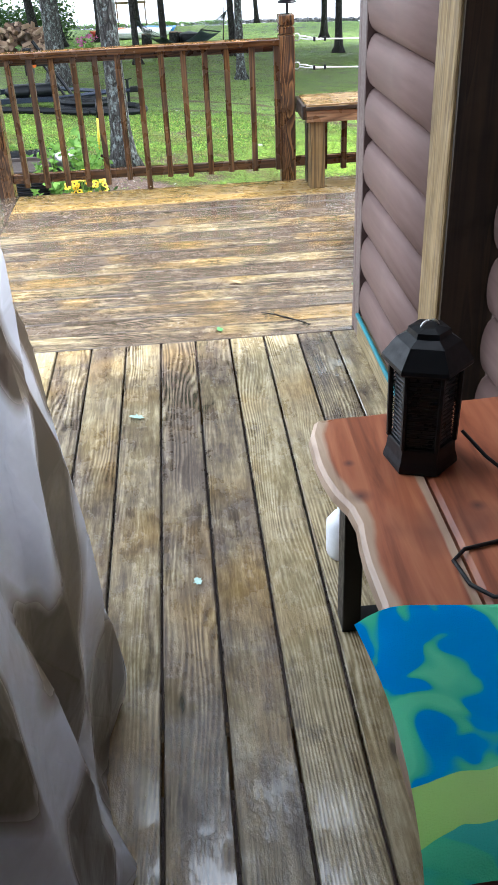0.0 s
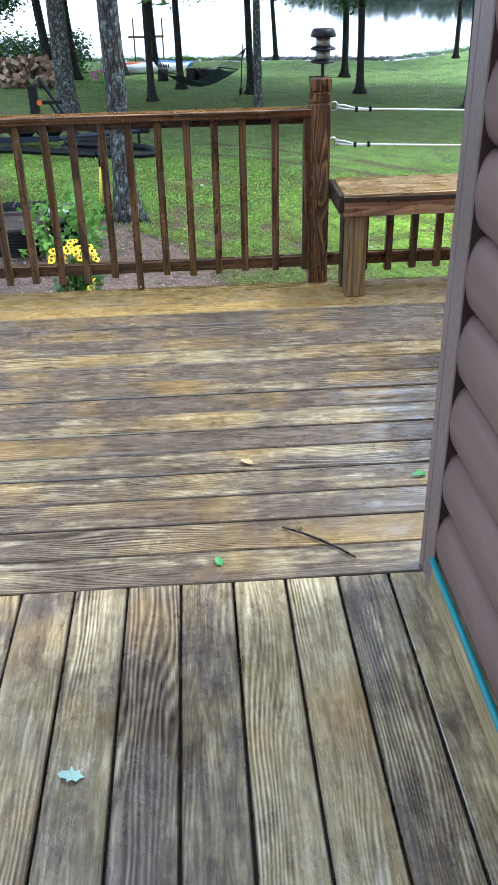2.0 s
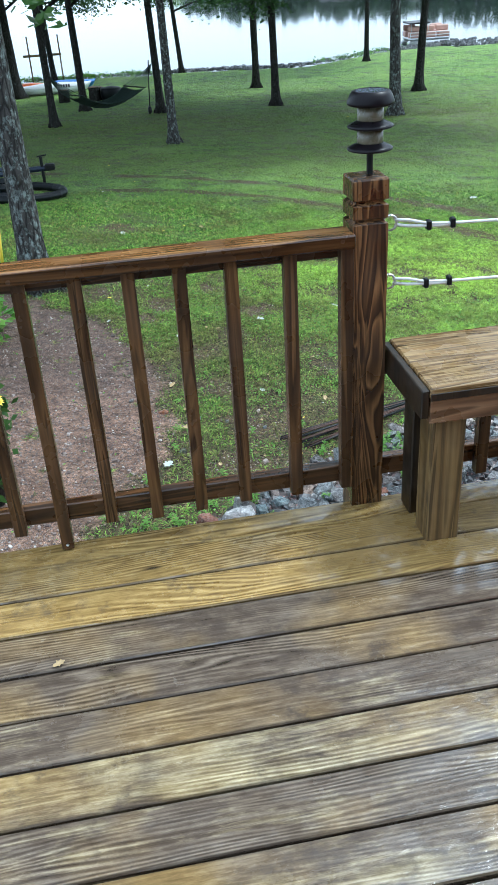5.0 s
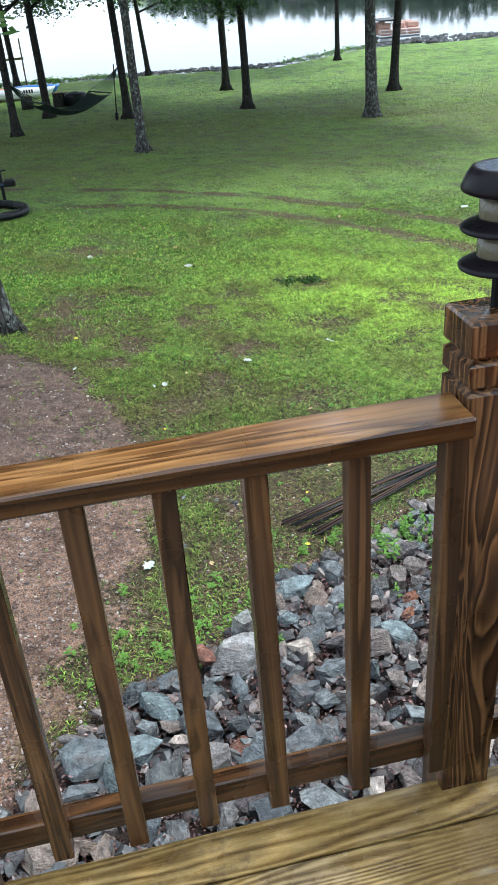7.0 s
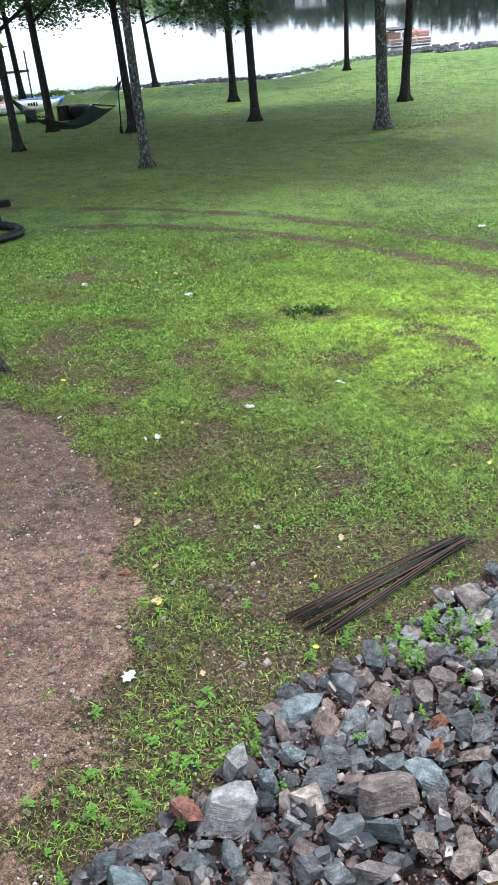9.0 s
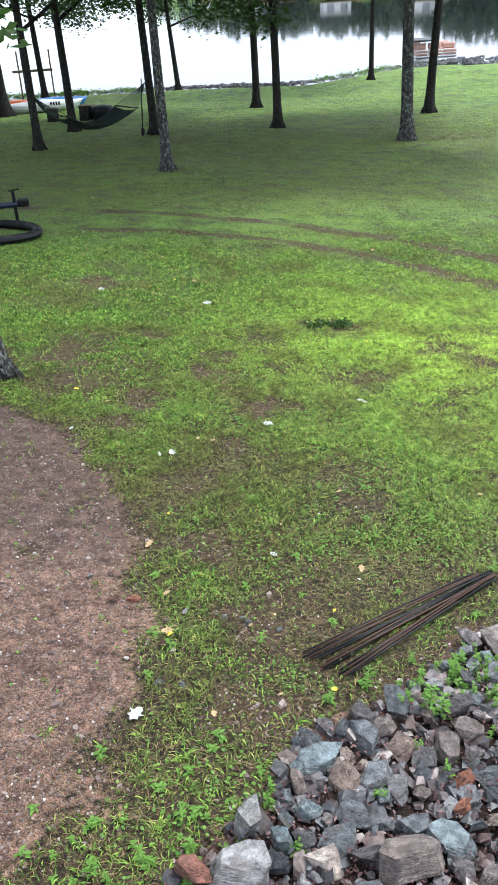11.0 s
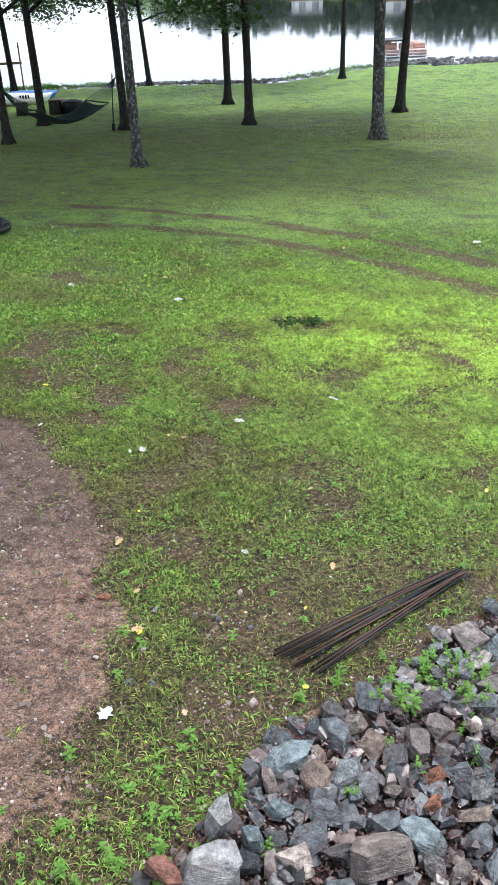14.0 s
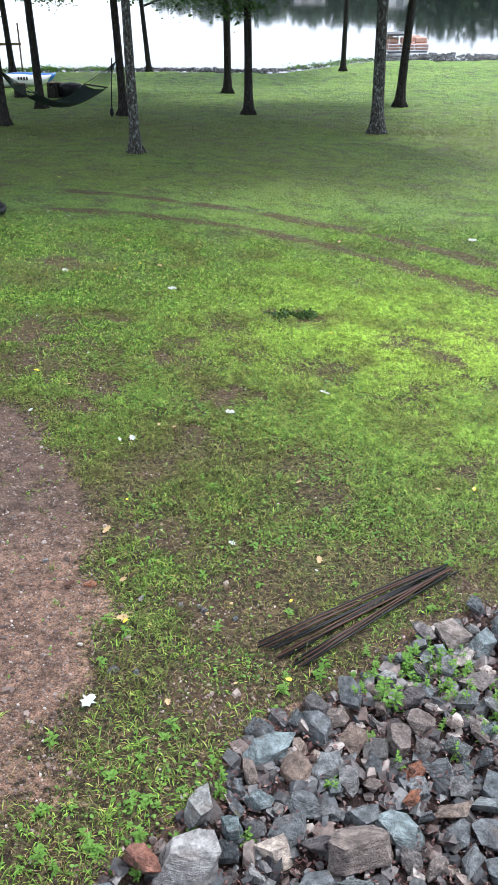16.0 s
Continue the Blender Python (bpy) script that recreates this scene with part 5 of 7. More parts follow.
def rock_mesh(seed, material=None):
    """The hull with chipped edges and cleft, uneven faces."""
    bm = rock_hull(seed)
    bmesh.ops.triangulate(bm, faces=bm.faces)
    bmesh.ops.subdivide_edges(bm, edges=bm.edges, cuts=1, use_grid_fill=True)
    bm.normal_update()
    for v in bm.verts:
        c = v.co + Vector((seed, 0, 0))
        d = 0.03 * noise.noise(c * 3.1) + 0.012 * noise.noise(c * 9.0)
        ledge = 0.02 * (math.floor(c.z * 14 + 2 * noise.noise(c * 2.2)) % 2)
        v.co += v.normal * (d - ledge * (1 - abs(v.normal.z)))
    return link_mesh("rock", bm, material or STONE)


ROCKS = [rock_mesh(200 + k) for k in range(34)]
bed = thing("rock_bed", "bed of wet broken blue-grey slate rocks along the deck", "rocks")
rr = random.Random(5)
placed = []
SPECIAL = {key: [rock_mesh(260 + 7 * j + k, m) for k in range(4)] for j, (key, m) in enumerate((("pale", STONE_PALE), ("rust", STONE_RUST), ("cream", STONE_CREAM), ("blue", STONE_BLUE), ("brown", STONE_BROWN), ("dark", STONE_DARK)))}


def put_rock(x, y, s, kind=None):
    meshes = SPECIAL[kind] if kind else ROCKS
    tilt = 0.2 if kind else 0.3
    z = terrain(x, y) + s * 0.1 + rr.uniform(0.0, 0.045)
    again("rock", meshes[rr.randrange(len(meshes))], bed, (x, y, z), (rr.gauss(0, tilt), rr.gauss(0, tilt), rr.uniform(0, 6.3)), (s * rr.uniform(1.0, 1.25), s * rr.uniform(0.85, 1.15), s * rr.uniform(0.6, 0.95)))
    placed.append((x, y, s))


KEY_ROCKS = {
    "pale": ((0.44, 4.4, 0.24), (0.37, 4.19, 0.27), (0.59, 4.13, 0.12), (1.38, 5.0, 0.12)),
    "rust": ((0.21, 4.22, 0.16), (1.32, 4.5, 0.11), (1.25, 4.36, 0.11), (0.3, 3.7, 0.14)),
    "cream": ((0.68, 4.2, 0.18), (0.95, 4.62, 0.07), (1.28, 4.05, 0.09), (0.05, 3.75, 0.13)),
    "blue": ((0.76, 4.66, 0.21), (1.16, 4.23, 0.22), (0.67, 4.42, 0.13), (1.95, 5.2, 0.19), (1.71, 5.16, 0.14), (0.54, 4.3, 0.13), (0.0, 3.95, 0.22), (-0.12, 3.74, 0.2)),
    "brown": ((0.84, 4.55, 0.19), (0.66, 4.56, 0.13), (0.97, 4.15, 0.27), (1.3, 4.63, 0.16), (1.43, 4.73, 0.15), (1.12, 4.68, 0.14), (1.6, 4.86, 0.11), (1.12, 4.44, 0.11), (0.42, 3.9, 0.15)),
    "dark": ((0.83, 4.38, 0.15), (1.43, 4.48, 0.15), (0.75, 4.28, 0.17), (1.16, 4.54, 0.1), (0.98, 4.75, 0.19), (1.18, 4.92, 0.17), (1.03, 4.3, 0.18), (1.35, 4.17, 0.15)),
}
for kind, rows in KEY_ROCKS.items():
    for x, y, s in rows:
        put_rock(x, y, s, kind)
for x, y, s in ((1.35, 4.04, 0.15), (1.51, 4.28, 0.14), (1.85, 5.35, 0.13), (2.05, 5.48, 0.14), (-0.3, 3.72, 0.22), (-0.5, 3.5, 0.2), (0.14, 3.6, 0.24), (0.9, 4.0, 0.2), (1.05, 3.7, 0.24), (2.1, 5.3, 0.2)):
    put_rock(x, y, s)
tries = 0
while len(placed) < 299 and tries < 20000:
    tries += 1
    x, y = rr.uniform(-0.75, 2.4), rr.uniform(3.15, 5.7)
    if rockbed(x, y) < 0.03 + 0.08 * rr.random():
        continue
    s = rr.choice((0.1, 0.12, 0.14, 0.16, 0.18, 0.21)) * rr.uniform(0.85, 1.15) * (1.15 if y < 3.9 else 1.0)
    if all(math.hypot(x - a, y - b) > 0.3 * (s + c) for a, b, c in placed):
        put_rock(x, y, s)

# the smaller and more distant stones of the bed, joined
vs, fs = [], []
chips = []
for k in range(12):
    bm = rock_hull(400 + k)
    bmesh.ops.triangulate(bm, faces=bm.faces)
    bm.verts.index_update()
    chips.append(([v.co.copy() for v in bm.verts], [[v.index for v in f.verts] for f in bm.faces]))
    bm.free()
for k in range(8000):
    x, y = rr.uniform(-0.95, 3.5), rr.uniform(2.4, 5.9)
    if rockbed(x, y) < 0.02:
        continue
    inner = -0.75 < x < 2.4 and y > 3.1
    s = rr.choice((0.04, 0.055, 0.07, 0.1)) * rr.uniform(0.8, 1.2) if inner else rr.uniform(0.08, 0.2)
    m = Matrix.LocRotScale((x, y, terrain(x, y) + s * 0.12 + rr.uniform(-0.01, 0.012)), Euler((rr.gauss(0, 0.35), rr.gauss(0, 0.35), rr.uniform(0, 6.3))), (s, s, s * 0.9))
    cv, cf = chips[k % 12]
    i = len(vs)
    vs += [tuple(m @ v) for v in cv]
    fs += [tuple(i + q for q in f) for f in cf]
kk = Mat("slate_chips", 0.4)
tone = kk.ramp(kk.island(), (0.0, (0.03, 0.028, 0.03)), (0.3, (0.085, 0.09, 0.095)), (0.5, (0.06, 0.04, 0.036)), (0.7, (0.11, 0.115, 0.115)), (0.85, (0.11, 0.07, 0.06)), (0.985, (0.36, 0.31, 0.28)))
kk.col(kk.mix(1.0, tone, kk.ramp(kk.noise(kk.coords(), 40.0, 4), (0.25, 0.5), (0.7, 1.3)), "MULTIPLY"))
kk.bump(kk.noise(kk.coords(), 60.0, 3), 0.5, 0.01)
small = new("slate_rubble", bulk("slate_rubble", vs, fs, kk.m))
small.parent = bed
tagged(small, "smaller slate stones filling the bed", kind="stuff")


# ---- fields on the ground, sampled once so that many small things can be laid out quickly ----
class Field:
    """A function of the plan kept on an even grid."""

    def __init__(self, fn, x0, x1, y0, y1, step):
        self.x0, self.y0, self.step = x0, y0, step
        xs, ys = np.arange(x0, x1 + step, step), np.arange(y0, y1 + step, step)
        self.grid = np.array([[fn(float(x), float(y)) for x in xs] for y in ys], np.float32)

    def at(self, x, y):
        h, w = self.grid.shape
        u = np.clip((x - self.x0) / self.step, 0, w - 1.001)
        v = np.clip((y - self.y0) / self.step, 0, h - 1.001)
        i, j = u.astype(int), v.astype(int)
        u, v = u - i, v - j
        g = self.grid
        return (g[j, i] * (1 - u) + g[j, i + 1] * u) * (1 - v) + (g[j + 1, i] * (1 - u) + g[j + 1, i + 1] * u) * v


SPAN = (-4.0, 9.6, 3.3, 16.0, 0.065)
HEIGHT = Field(terrain, *SPAN)
BARENESS = Field(lambda x, y: max(dirt(x, y), worn(x, y)), *SPAN)
DIRTY = Field(dirt, *SPAN)
BED = Field(rockbed, *SPAN)
CLUMP = Field(lambda x, y: noise.noise(Vector((x * 1.6, y * 1.6, 7))) + 0.7 * noise.noise(Vector((x * 5.5, y * 5.5, 2))), *SPAN)
LUSH = Field(lambda x, y: noise.noise(Vector((x * 0.8, y * 0.8, 41))) + 0.5 * noise.noise(Vector((x * 2.3, y * 2.3, 43))), *SPAN)


def near_edge(y):
    return -1.0 - 0.17 * y


def far_edge(y):
    return 1.7 + 0.62 * (y - 3.0)


def sown(n, y0, y1, power, keep, seed):
    """n places on the near lawn, denser towards the deck, kept by a chance."""
    r = np.random.RandomState(seed)
    got = []
    total = 0
    while total < n:
        y = y0 + (y1 - y0) * r.rand(n) ** power
        lo, hi = near_edge(y), far_edge(y)
        x = lo + (hi - lo) * r.rand(n)
        ok = r.rand(n) < keep(x, y)
        got.append(np.stack([x[ok], y[ok]], 1))
        total += int(ok.sum())
    p = np.concatenate(got)[:n]
    return p[:, 0], p[:, 1], r


def blades(name, label, p, width, length, lift, material, r, kind="grass", olive_shade=None):
    """Bent, narrowing grass blades, each two triangles that meet at its bend."""
    k = len(p)
    a = r.uniform(0, 2 * np.pi, k)
    d = np.stack([np.cos(a), np.sin(a), np.zeros(k)], 1)
    s = np.stack([-np.sin(a), np.cos(a), r.uniform(-0.35, 0.35, k)], 1) * (width / 2)[:, None]
    top = np.array([[0, 0, 1.0]])
    mid = p + d * (length * 0.45)[:, None] + top * (lift * 0.95)[:, None]
    tip = p + d * length[:, None] + top * (lift * r.uniform(0.4, 1.25, k))[:, None]
    v = np.stack([p, mid + s, tip, mid - s], 1).reshape(-1, 3)
    i = np.arange(k)[:, None] * 4
    f = np.concatenate([i + np.array([[0, 1, 3]]), i + np.array([[1, 2, 3]])])
    me = bulk(name, v, f, material)
    if olive_shade is not None:
        pa = me.attributes.new("olive_shade", "FLOAT", "POINT")
        pa.data.foreach_set("value", np.repeat(olive_shade.astype(np.float32), 4))
    return tagged(new(name, me), label, kind, kind="stuff")


# pebbles and grit on the dirt path and in the bare spots
base = np.array(((-0.5, -0.3, -0.2), (0.45, -0.35, -0.2), (0.5, 0.3, -0.15), (-0.4, 0.35, -0.2), (-0.35, -0.25, 0.2), (0.3, -0.2, 0.25), (0.35, 0.25, 0.15), (-0.3, 0.2, 0.22)))
quads = np.array(((0, 3, 2, 1), (4, 5, 6, 7), (0, 1, 5, 4), (1, 2, 6, 5), (2, 3, 7, 6), (3, 0, 4, 7)))
x, y, rs = sown(26000, 3.5, 9.8, 1.3, lambda x, y: np.where(BED.at(x, y) > 0, 0, np.clip(BARENESS.at(x, y) * 1.5 - 0.3, 0.015, 1)), 9)
k = len(x)
s = 0.005 + 0.013 * rs.rand(k) ** 2.2
s[::24] *= 2.0
s[::130] *= 1.6
a = rs.uniform(0, 6.3, k)
b = base[None] * (1 + rs.uniform(-0.3, 0.3, (k, 8, 3))) * s[:, None, None]
b = np.stack([b[..., 0] * np.cos(a)[:, None] - b[..., 1] * np.sin(a)[:, None], b[..., 0] * np.sin(a)[:, None] + b[..., 1] * np.cos(a)[:, None], b[..., 2]], 2)
v = b + np.stack([x, y, HEIGHT.at(x, y) + s * 0.1], 1)[:, None]
kk = Mat("path_pebbles", 0.6)
kk.col(kk.ramp(kk.island(), (0.0, (0.06, 0.04, 0.034)), (0.35, (0.14, 0.1, 0.085)), (0.7, (0.22, 0.165, 0.14)), (0.92, (0.3, 0.24, 0.21)), (0.985, (0.5, 0.45, 0.41))))
tagged(new("pebbles", bulk("pebbles", v.reshape(-1, 3), (np.arange(k)[:, None, None] * 8 + quads[None]).reshape(-1, 4), kk.m)), "scattered small pebbles on the dirt path", "gravel", kind="stuff")


# ---- grass ----
def grass_mat(name="grass_blades", even=0.0):
    k = Mat(name, 0.45, 0.0, 0.22)
    p = k.coords(world_space=True)
    c = k.ramp(k.island(), (0.0, (0.018, 0.05, 0.009)), (0.3, (0.06, 0.145, 0.02)), (0.6, (0.155, 0.315, 0.042)), (0.85, (0.37, 0.59, 0.1)), (0.96, (0.42, 0.33, 0.11)))
    if even:
        c = k.mix(even, c, (0.17, 0.3, 0.06))
        # distant blades repeat the olive band that carries painted tree shade
        c = k.mix(k.math("MULTIPLY", k.attr("olive_shade"), 0.8), c, (0.13, 0.135, 0.045))
    big = k.noise(p, 0.42, 3, 0.5)
    c = k.mix(k.ramp(big, (0.45, 0.0), (0.66, 0.5)), c, (0.25, 0.42, 0.06))
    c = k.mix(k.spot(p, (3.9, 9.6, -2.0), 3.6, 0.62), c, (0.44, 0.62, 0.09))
    dry = k.noise(p, 1.6, 4, 0.6)
    c = k.mix(k.ramp(dry, (0.47, 0.0), (0.64, 0.62)), c, (0.15, 0.125, 0.045))
    c = k.mix(k.math("MULTIPLY", k.spot(p, (0.3, 7.2, -1.55), 3.2, 0.5), k.ramp(k.noise(p, 3.3, 4, 0.6), (0.35, 0.3), (0.6, 1.0))), c, (0.14, 0.12, 0.045))
    tuft = k.math("ADD", k.math("MULTIPLY", k.noise(p, 13.0, 3, 0.6), 0.55), k.math("MULTIPLY", k.noise(p, 33.0, 2, 0.6), 0.45))
    c = k.mix(1.0, c, k.ramp(tuft, (0.36, 0.3), (0.49, 0.9), (0.62, 1.55)), "MULTIPLY")
    k.col(c)
    tr = k.t.nodes.new("ShaderNodeBsdfTranslucent")
    k.wire(c, tr.inputs["Color"])
    sh = k.t.nodes.new("ShaderNodeMixShader")
    sh.inputs[0].default_value = 0.3
    k.wire(k.b.outputs[0], sh.inputs[1])
    k.wire(tr.outputs[0], sh.inputs[2])
    k.wire(sh.outputs[0], k.t.nodes["Material Output"].inputs["Surface"])
    return k.m


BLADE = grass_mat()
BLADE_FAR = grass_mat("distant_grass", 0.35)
kk = Mat("dry_straw", 0.7, 0.0, 0.3)
kk.col(kk.ramp(kk.island(), (0.0, (0.07, 0.045, 0.022)), (0.4, (0.17, 0.115, 0.05)), (0.8, (0.3, 0.22, 0.1)), (1.0, (0.4, 0.31, 0.16))))
STRAW = kk.m


def open_turf(x, y):
    """The chance of turf: patchy by the path and the rocks, closed further out."""
    v = (0.36 + 0.26 * np.clip((y - 5.0) / 4.0, 0, 1) + 1.05 * CLUMP.at(x, y)) * np.clip(1 - 1.7 * BARENESS.at(x, y), 0, 1)
    v = v * np.clip(0.14 + 0.86 * (y - 4.7) / 2.4, 0.12, 1) * np.clip((15.6 - y) / 4.5, 0, 1)
    return np.where(BED.at(x, y) > 0.05, 0.0, np.clip(v, 0.05 * (DIRTY.at(x, y) < 0.45), 1))


x, y, r = sown(280000, 3.8, 15.5, 1.35, open_turf, 21)
k = len(x)
grow = 1 + 0.09 * (y - 4)
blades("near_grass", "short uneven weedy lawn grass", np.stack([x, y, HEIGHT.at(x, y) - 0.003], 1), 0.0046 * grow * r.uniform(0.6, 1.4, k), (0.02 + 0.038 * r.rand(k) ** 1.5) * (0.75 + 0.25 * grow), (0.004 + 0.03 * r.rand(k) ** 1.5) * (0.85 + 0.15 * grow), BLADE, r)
x, y, r = sown(70000, 3.8, 12.5, 1.3, lambda x, y: np.where(BED.at(x, y) > 0.06, 0.0, np.clip(0.55 - 0.5 * CLUMP.at(x, y), 0.1, 1) * np.clip(1.25 - 1.2 * DIRTY.at(x, y), 0.02, 1)), 22)
k = len(x)
blades("dry_grass", "dry straw-coloured dead grass lying in the lawn", np.stack([x, y, HEIGHT.at(x, y) + 0.001], 1), 0.0022 * (1 + 0.1 * (y - 4)) * r.uniform(0.6, 1.3, k), 0.015 + 0.04 * r.rand(k) ** 1.6, 0.001 + 0.008 * r.rand(k), STRAW, r)


def sward(name, label, n, xr, yr, width, height, seed, keep):
    """The sparser, broader blades of the distant lawn."""
    r = np.random.RandomState(seed)
    pts = []
    while len(pts) < n:
        y = yr[0] + (yr[1] - yr[0]) * r.rand() ** 1.5
        lo, hi = xr(y)
        x = lo + (hi - lo) * r.rand()
        if r.rand() < keep(x, y):
            pts.append((x, y, terrain(x, y) - 0.004))
    p = np.array(pts)
    k = len(p)
    # same band as on the ground: brown turf and painted tree shade
    olive_shade = np.array([ease(y, 14, 20, 0.0, 1.0) * ease(y, 27, 32, 1.0, 0.0) * (0.6 + 0.5 * noise.noise(Vector((x * 0.22, y * 0.3, 31)))) for x, y, _ in pts])
    blades(name, label, p, width * r.uniform(0.6, 1.4, k), height * r.uniform(0.8, 2.4, k), height * r.uniform(0.4, 1.2, k), BLADE_FAR, r, olive_shade=olive_shade)


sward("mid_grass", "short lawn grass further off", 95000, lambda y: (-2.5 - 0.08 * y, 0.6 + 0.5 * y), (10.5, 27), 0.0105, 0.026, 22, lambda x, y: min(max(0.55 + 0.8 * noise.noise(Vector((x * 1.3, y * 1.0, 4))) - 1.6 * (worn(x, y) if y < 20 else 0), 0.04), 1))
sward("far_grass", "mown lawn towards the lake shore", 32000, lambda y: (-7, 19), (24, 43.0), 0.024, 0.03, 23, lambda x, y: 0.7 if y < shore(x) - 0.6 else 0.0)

# clover and other small round leaves, in patches
x, y, r = sown(26000, 3.9, 12.5, 1.4, lambda x, y: np.where(BED.at(x, y) > 0.05, 0.0, np.clip(0.12 + 1.1 * LUSH.at(x, y) - BARENESS.at(x, y), 0.012, 1) * np.clip(0.12 + 0.88 * (y - 4.6) / 3, 0.1, 1)), 31)
n = len(x)
c = np.stack([x, y, HEIGHT.at(x, y) + r.uniform(0.005, 0.024, n)], 1)
a = r.uniform(0, 2 * np.pi, n)
s = (r.uniform(0.004, 0.01, n) * (1 + 0.06 * (y - 4)))[:, None]
u = np.stack([np.cos(a), np.sin(a), r.uniform(-0.4, 0.4, n)], 1)
w = np.stack([-np.sin(a), np.cos(a), r.uniform(-0.4, 0.4, n)], 1)
v = np.stack([c - u * s, c - u * s * 0.3 + w * s * 0.7, c + u * s * 0.8 + w * s * 0.55, c + u * s * 0.8 - w * s * 0.55, c - u * s * 0.3 - w * s * 0.7], 1).reshape(-1, 3)
tagged(new("clover", bulk("clover", v, np.arange(n * 5).reshape(-1, 5), WEED)), "low broad-leaved clover and weeds in the lawn", "clover", kind="stuff")

# crabgrass: low stars of arching blades growing out of one root
x, y, r = sown(9500, 3.95, 14.5, 1.25, lambda x, y: np.where(BED.at(x, y) > 0.03, 0.0, np.clip(0.25 + 0.9 * LUSH.at(x, y) - 0.9 * BARENESS.at(x, y), 0.02, 1) * np.clip(0.12 + 0.88 * (y - 4.7) / 3, 0.1, 1)), 33)
per = 11
size = np.repeat(r.uniform(0.5, 1.2, len(x)) * (1 + 0.05 * np.clip(y - 6, 0, 8)), per)
k = len(size)
p = np.repeat(np.stack([x, y, HEIGHT.at(x, y)], 1), per, 0)
blades("crabgrass", "tufts of crabgrass with bare soil between them", p, size * r.uniform(0.003, 0.0058, k), size * r.uniform(0.02, 0.07, k), size * r.uniform(0.008, 0.03, k), BLADE, r)


def litter(n, seed):
    """Dead leaf scraps lying in the gaps between the rocks."""
    r = np.random.RandomState(seed)
    x, y = r.uniform(-0.9, 3.3, 3 * n), r.uniform(2.6, 5.9, 3 * n)
    ok = np.array([rockbed(float(a), float(b)) > -0.05 * q for a, b, q in zip(x, y, r.rand(3 * n))])
    x, y = x[ok][:n], y[ok][:n]
    n = len(x)
    c = np.stack([x, y, HEIGHT.at(x, y) + r.uniform(0.0, 0.045, n)], 1)
    a = r.uniform(0, 2 * np.pi, n)
    s = r.uniform(0.004, 0.012, n)[:, None]
    u = np.stack([np.cos(a), np.sin(a), r.uniform(-0.7, 0.7, n)], 1)
    w = np.stack([-np.sin(a), np.cos(a), r.uniform(-0.7, 0.7, n)], 1)
    v = np.stack([c - u * s, c + w * s * 0.5, c + u * s, c - w * s * 0.5], 1).reshape(-1, 3)
    k = Mat("dead_leaf_scraps", 0.4)
    k.col(k.ramp(k.island(), (0.0, (0.025, 0.012, 0.011)), (0.5, (0.075, 0.03, 0.027)), (0.9, (0.11, 0.045, 0.038)), (1.0, (0.3, 0.17, 0.14))))
    tagged(new("leaf_litter", bulk("leaf_litter", v, np.arange(n * 4).reshape(-1, 4), k.m)), "dark red-brown dead leaves between the rocks", "leaf litter", kind="stuff")


litter(26000, 41)


# ---- broad-leaved weeds ----
def weed_mesh(seed, tall, leaves, leaf):
    """One stem with leaves growing out of it."""
    rnd = random.Random(seed)
    v, f = [], []
    for k in range(leaves + 1):
        z = tall * k / leaves
        v += [(-0.0015, 0.0, z), (0.0015, 0.0, z)]
    for k in range(leaves):
        f += [(2 * k, 2 * k + 1, 2 * k + 3), (2 * k, 2 * k + 3, 2 * k + 2)]
    for k in range(leaves):
        a = 2.4 * k + rnd.uniform(-0.5, 0.5)
        out = leaf * rnd.uniform(0.55, 1.25) * (1.0 - 0.45 * k / leaves)
        d = Vector((math.cos(a), math.sin(a), 0))
        s = Vector((-math.sin(a), math.cos(a), 0))
        b = Vector((0, 0, tall * k / leaves))
        w = out * rnd.uniform(0.17, 0.28)
        up = rnd.uniform(-0.1, 0.5)
        pts = [b + d * out * 0.4 + s * w + Vector((0, 0, out * 0.9 * up)), b + d * out * 0.75 + s * w * 0.7 + Vector((0, 0, out * up)), b + d * out + Vector((0, 0, out * (up - 0.2))), b + d * out * 0.75 - s * w * 0.7 + Vector((0, 0, out * up)), b + d * out * 0.4 - s * w + Vector((0, 0, out * 0.9 * up)), b + d * out * 0.5 + Vector((0, 0, out * (0.8 * up - 0.06)))]
        i, r = len(v), 2 * k
        v += [tuple(p) for p in pts]
        f += [(r, i, i + 5), (i, i + 1, i + 5), (i + 1, i + 2, i + 5), (i + 2, i + 3, i + 5), (i + 3, i + 4, i + 5), (i + 4, r, i + 5)]
    return bulk("weed", v, f, WEED)


WEEDS = [weed_mesh(60 + k, (0.05, 0.09, 0.14, 0.2)[k % 4], (9, 14, 20, 30)[k % 4], (0.06, 0.055, 0.06, 0.065)[k % 4]) for k in range(8)]


def put_weed(x, y, k, s=1.0, label="small green broad-leaved weed growing among the rocks"):
    ob = new("weed", WEEDS[k])
    ob.location, ob.rotation_euler, ob.scale = (x, y, terrain(x, y)), (0, 0, rr.uniform(0, 6.3)), (s, s, s)
    tagged(ob, label, "weed", "weeds by the rocks")


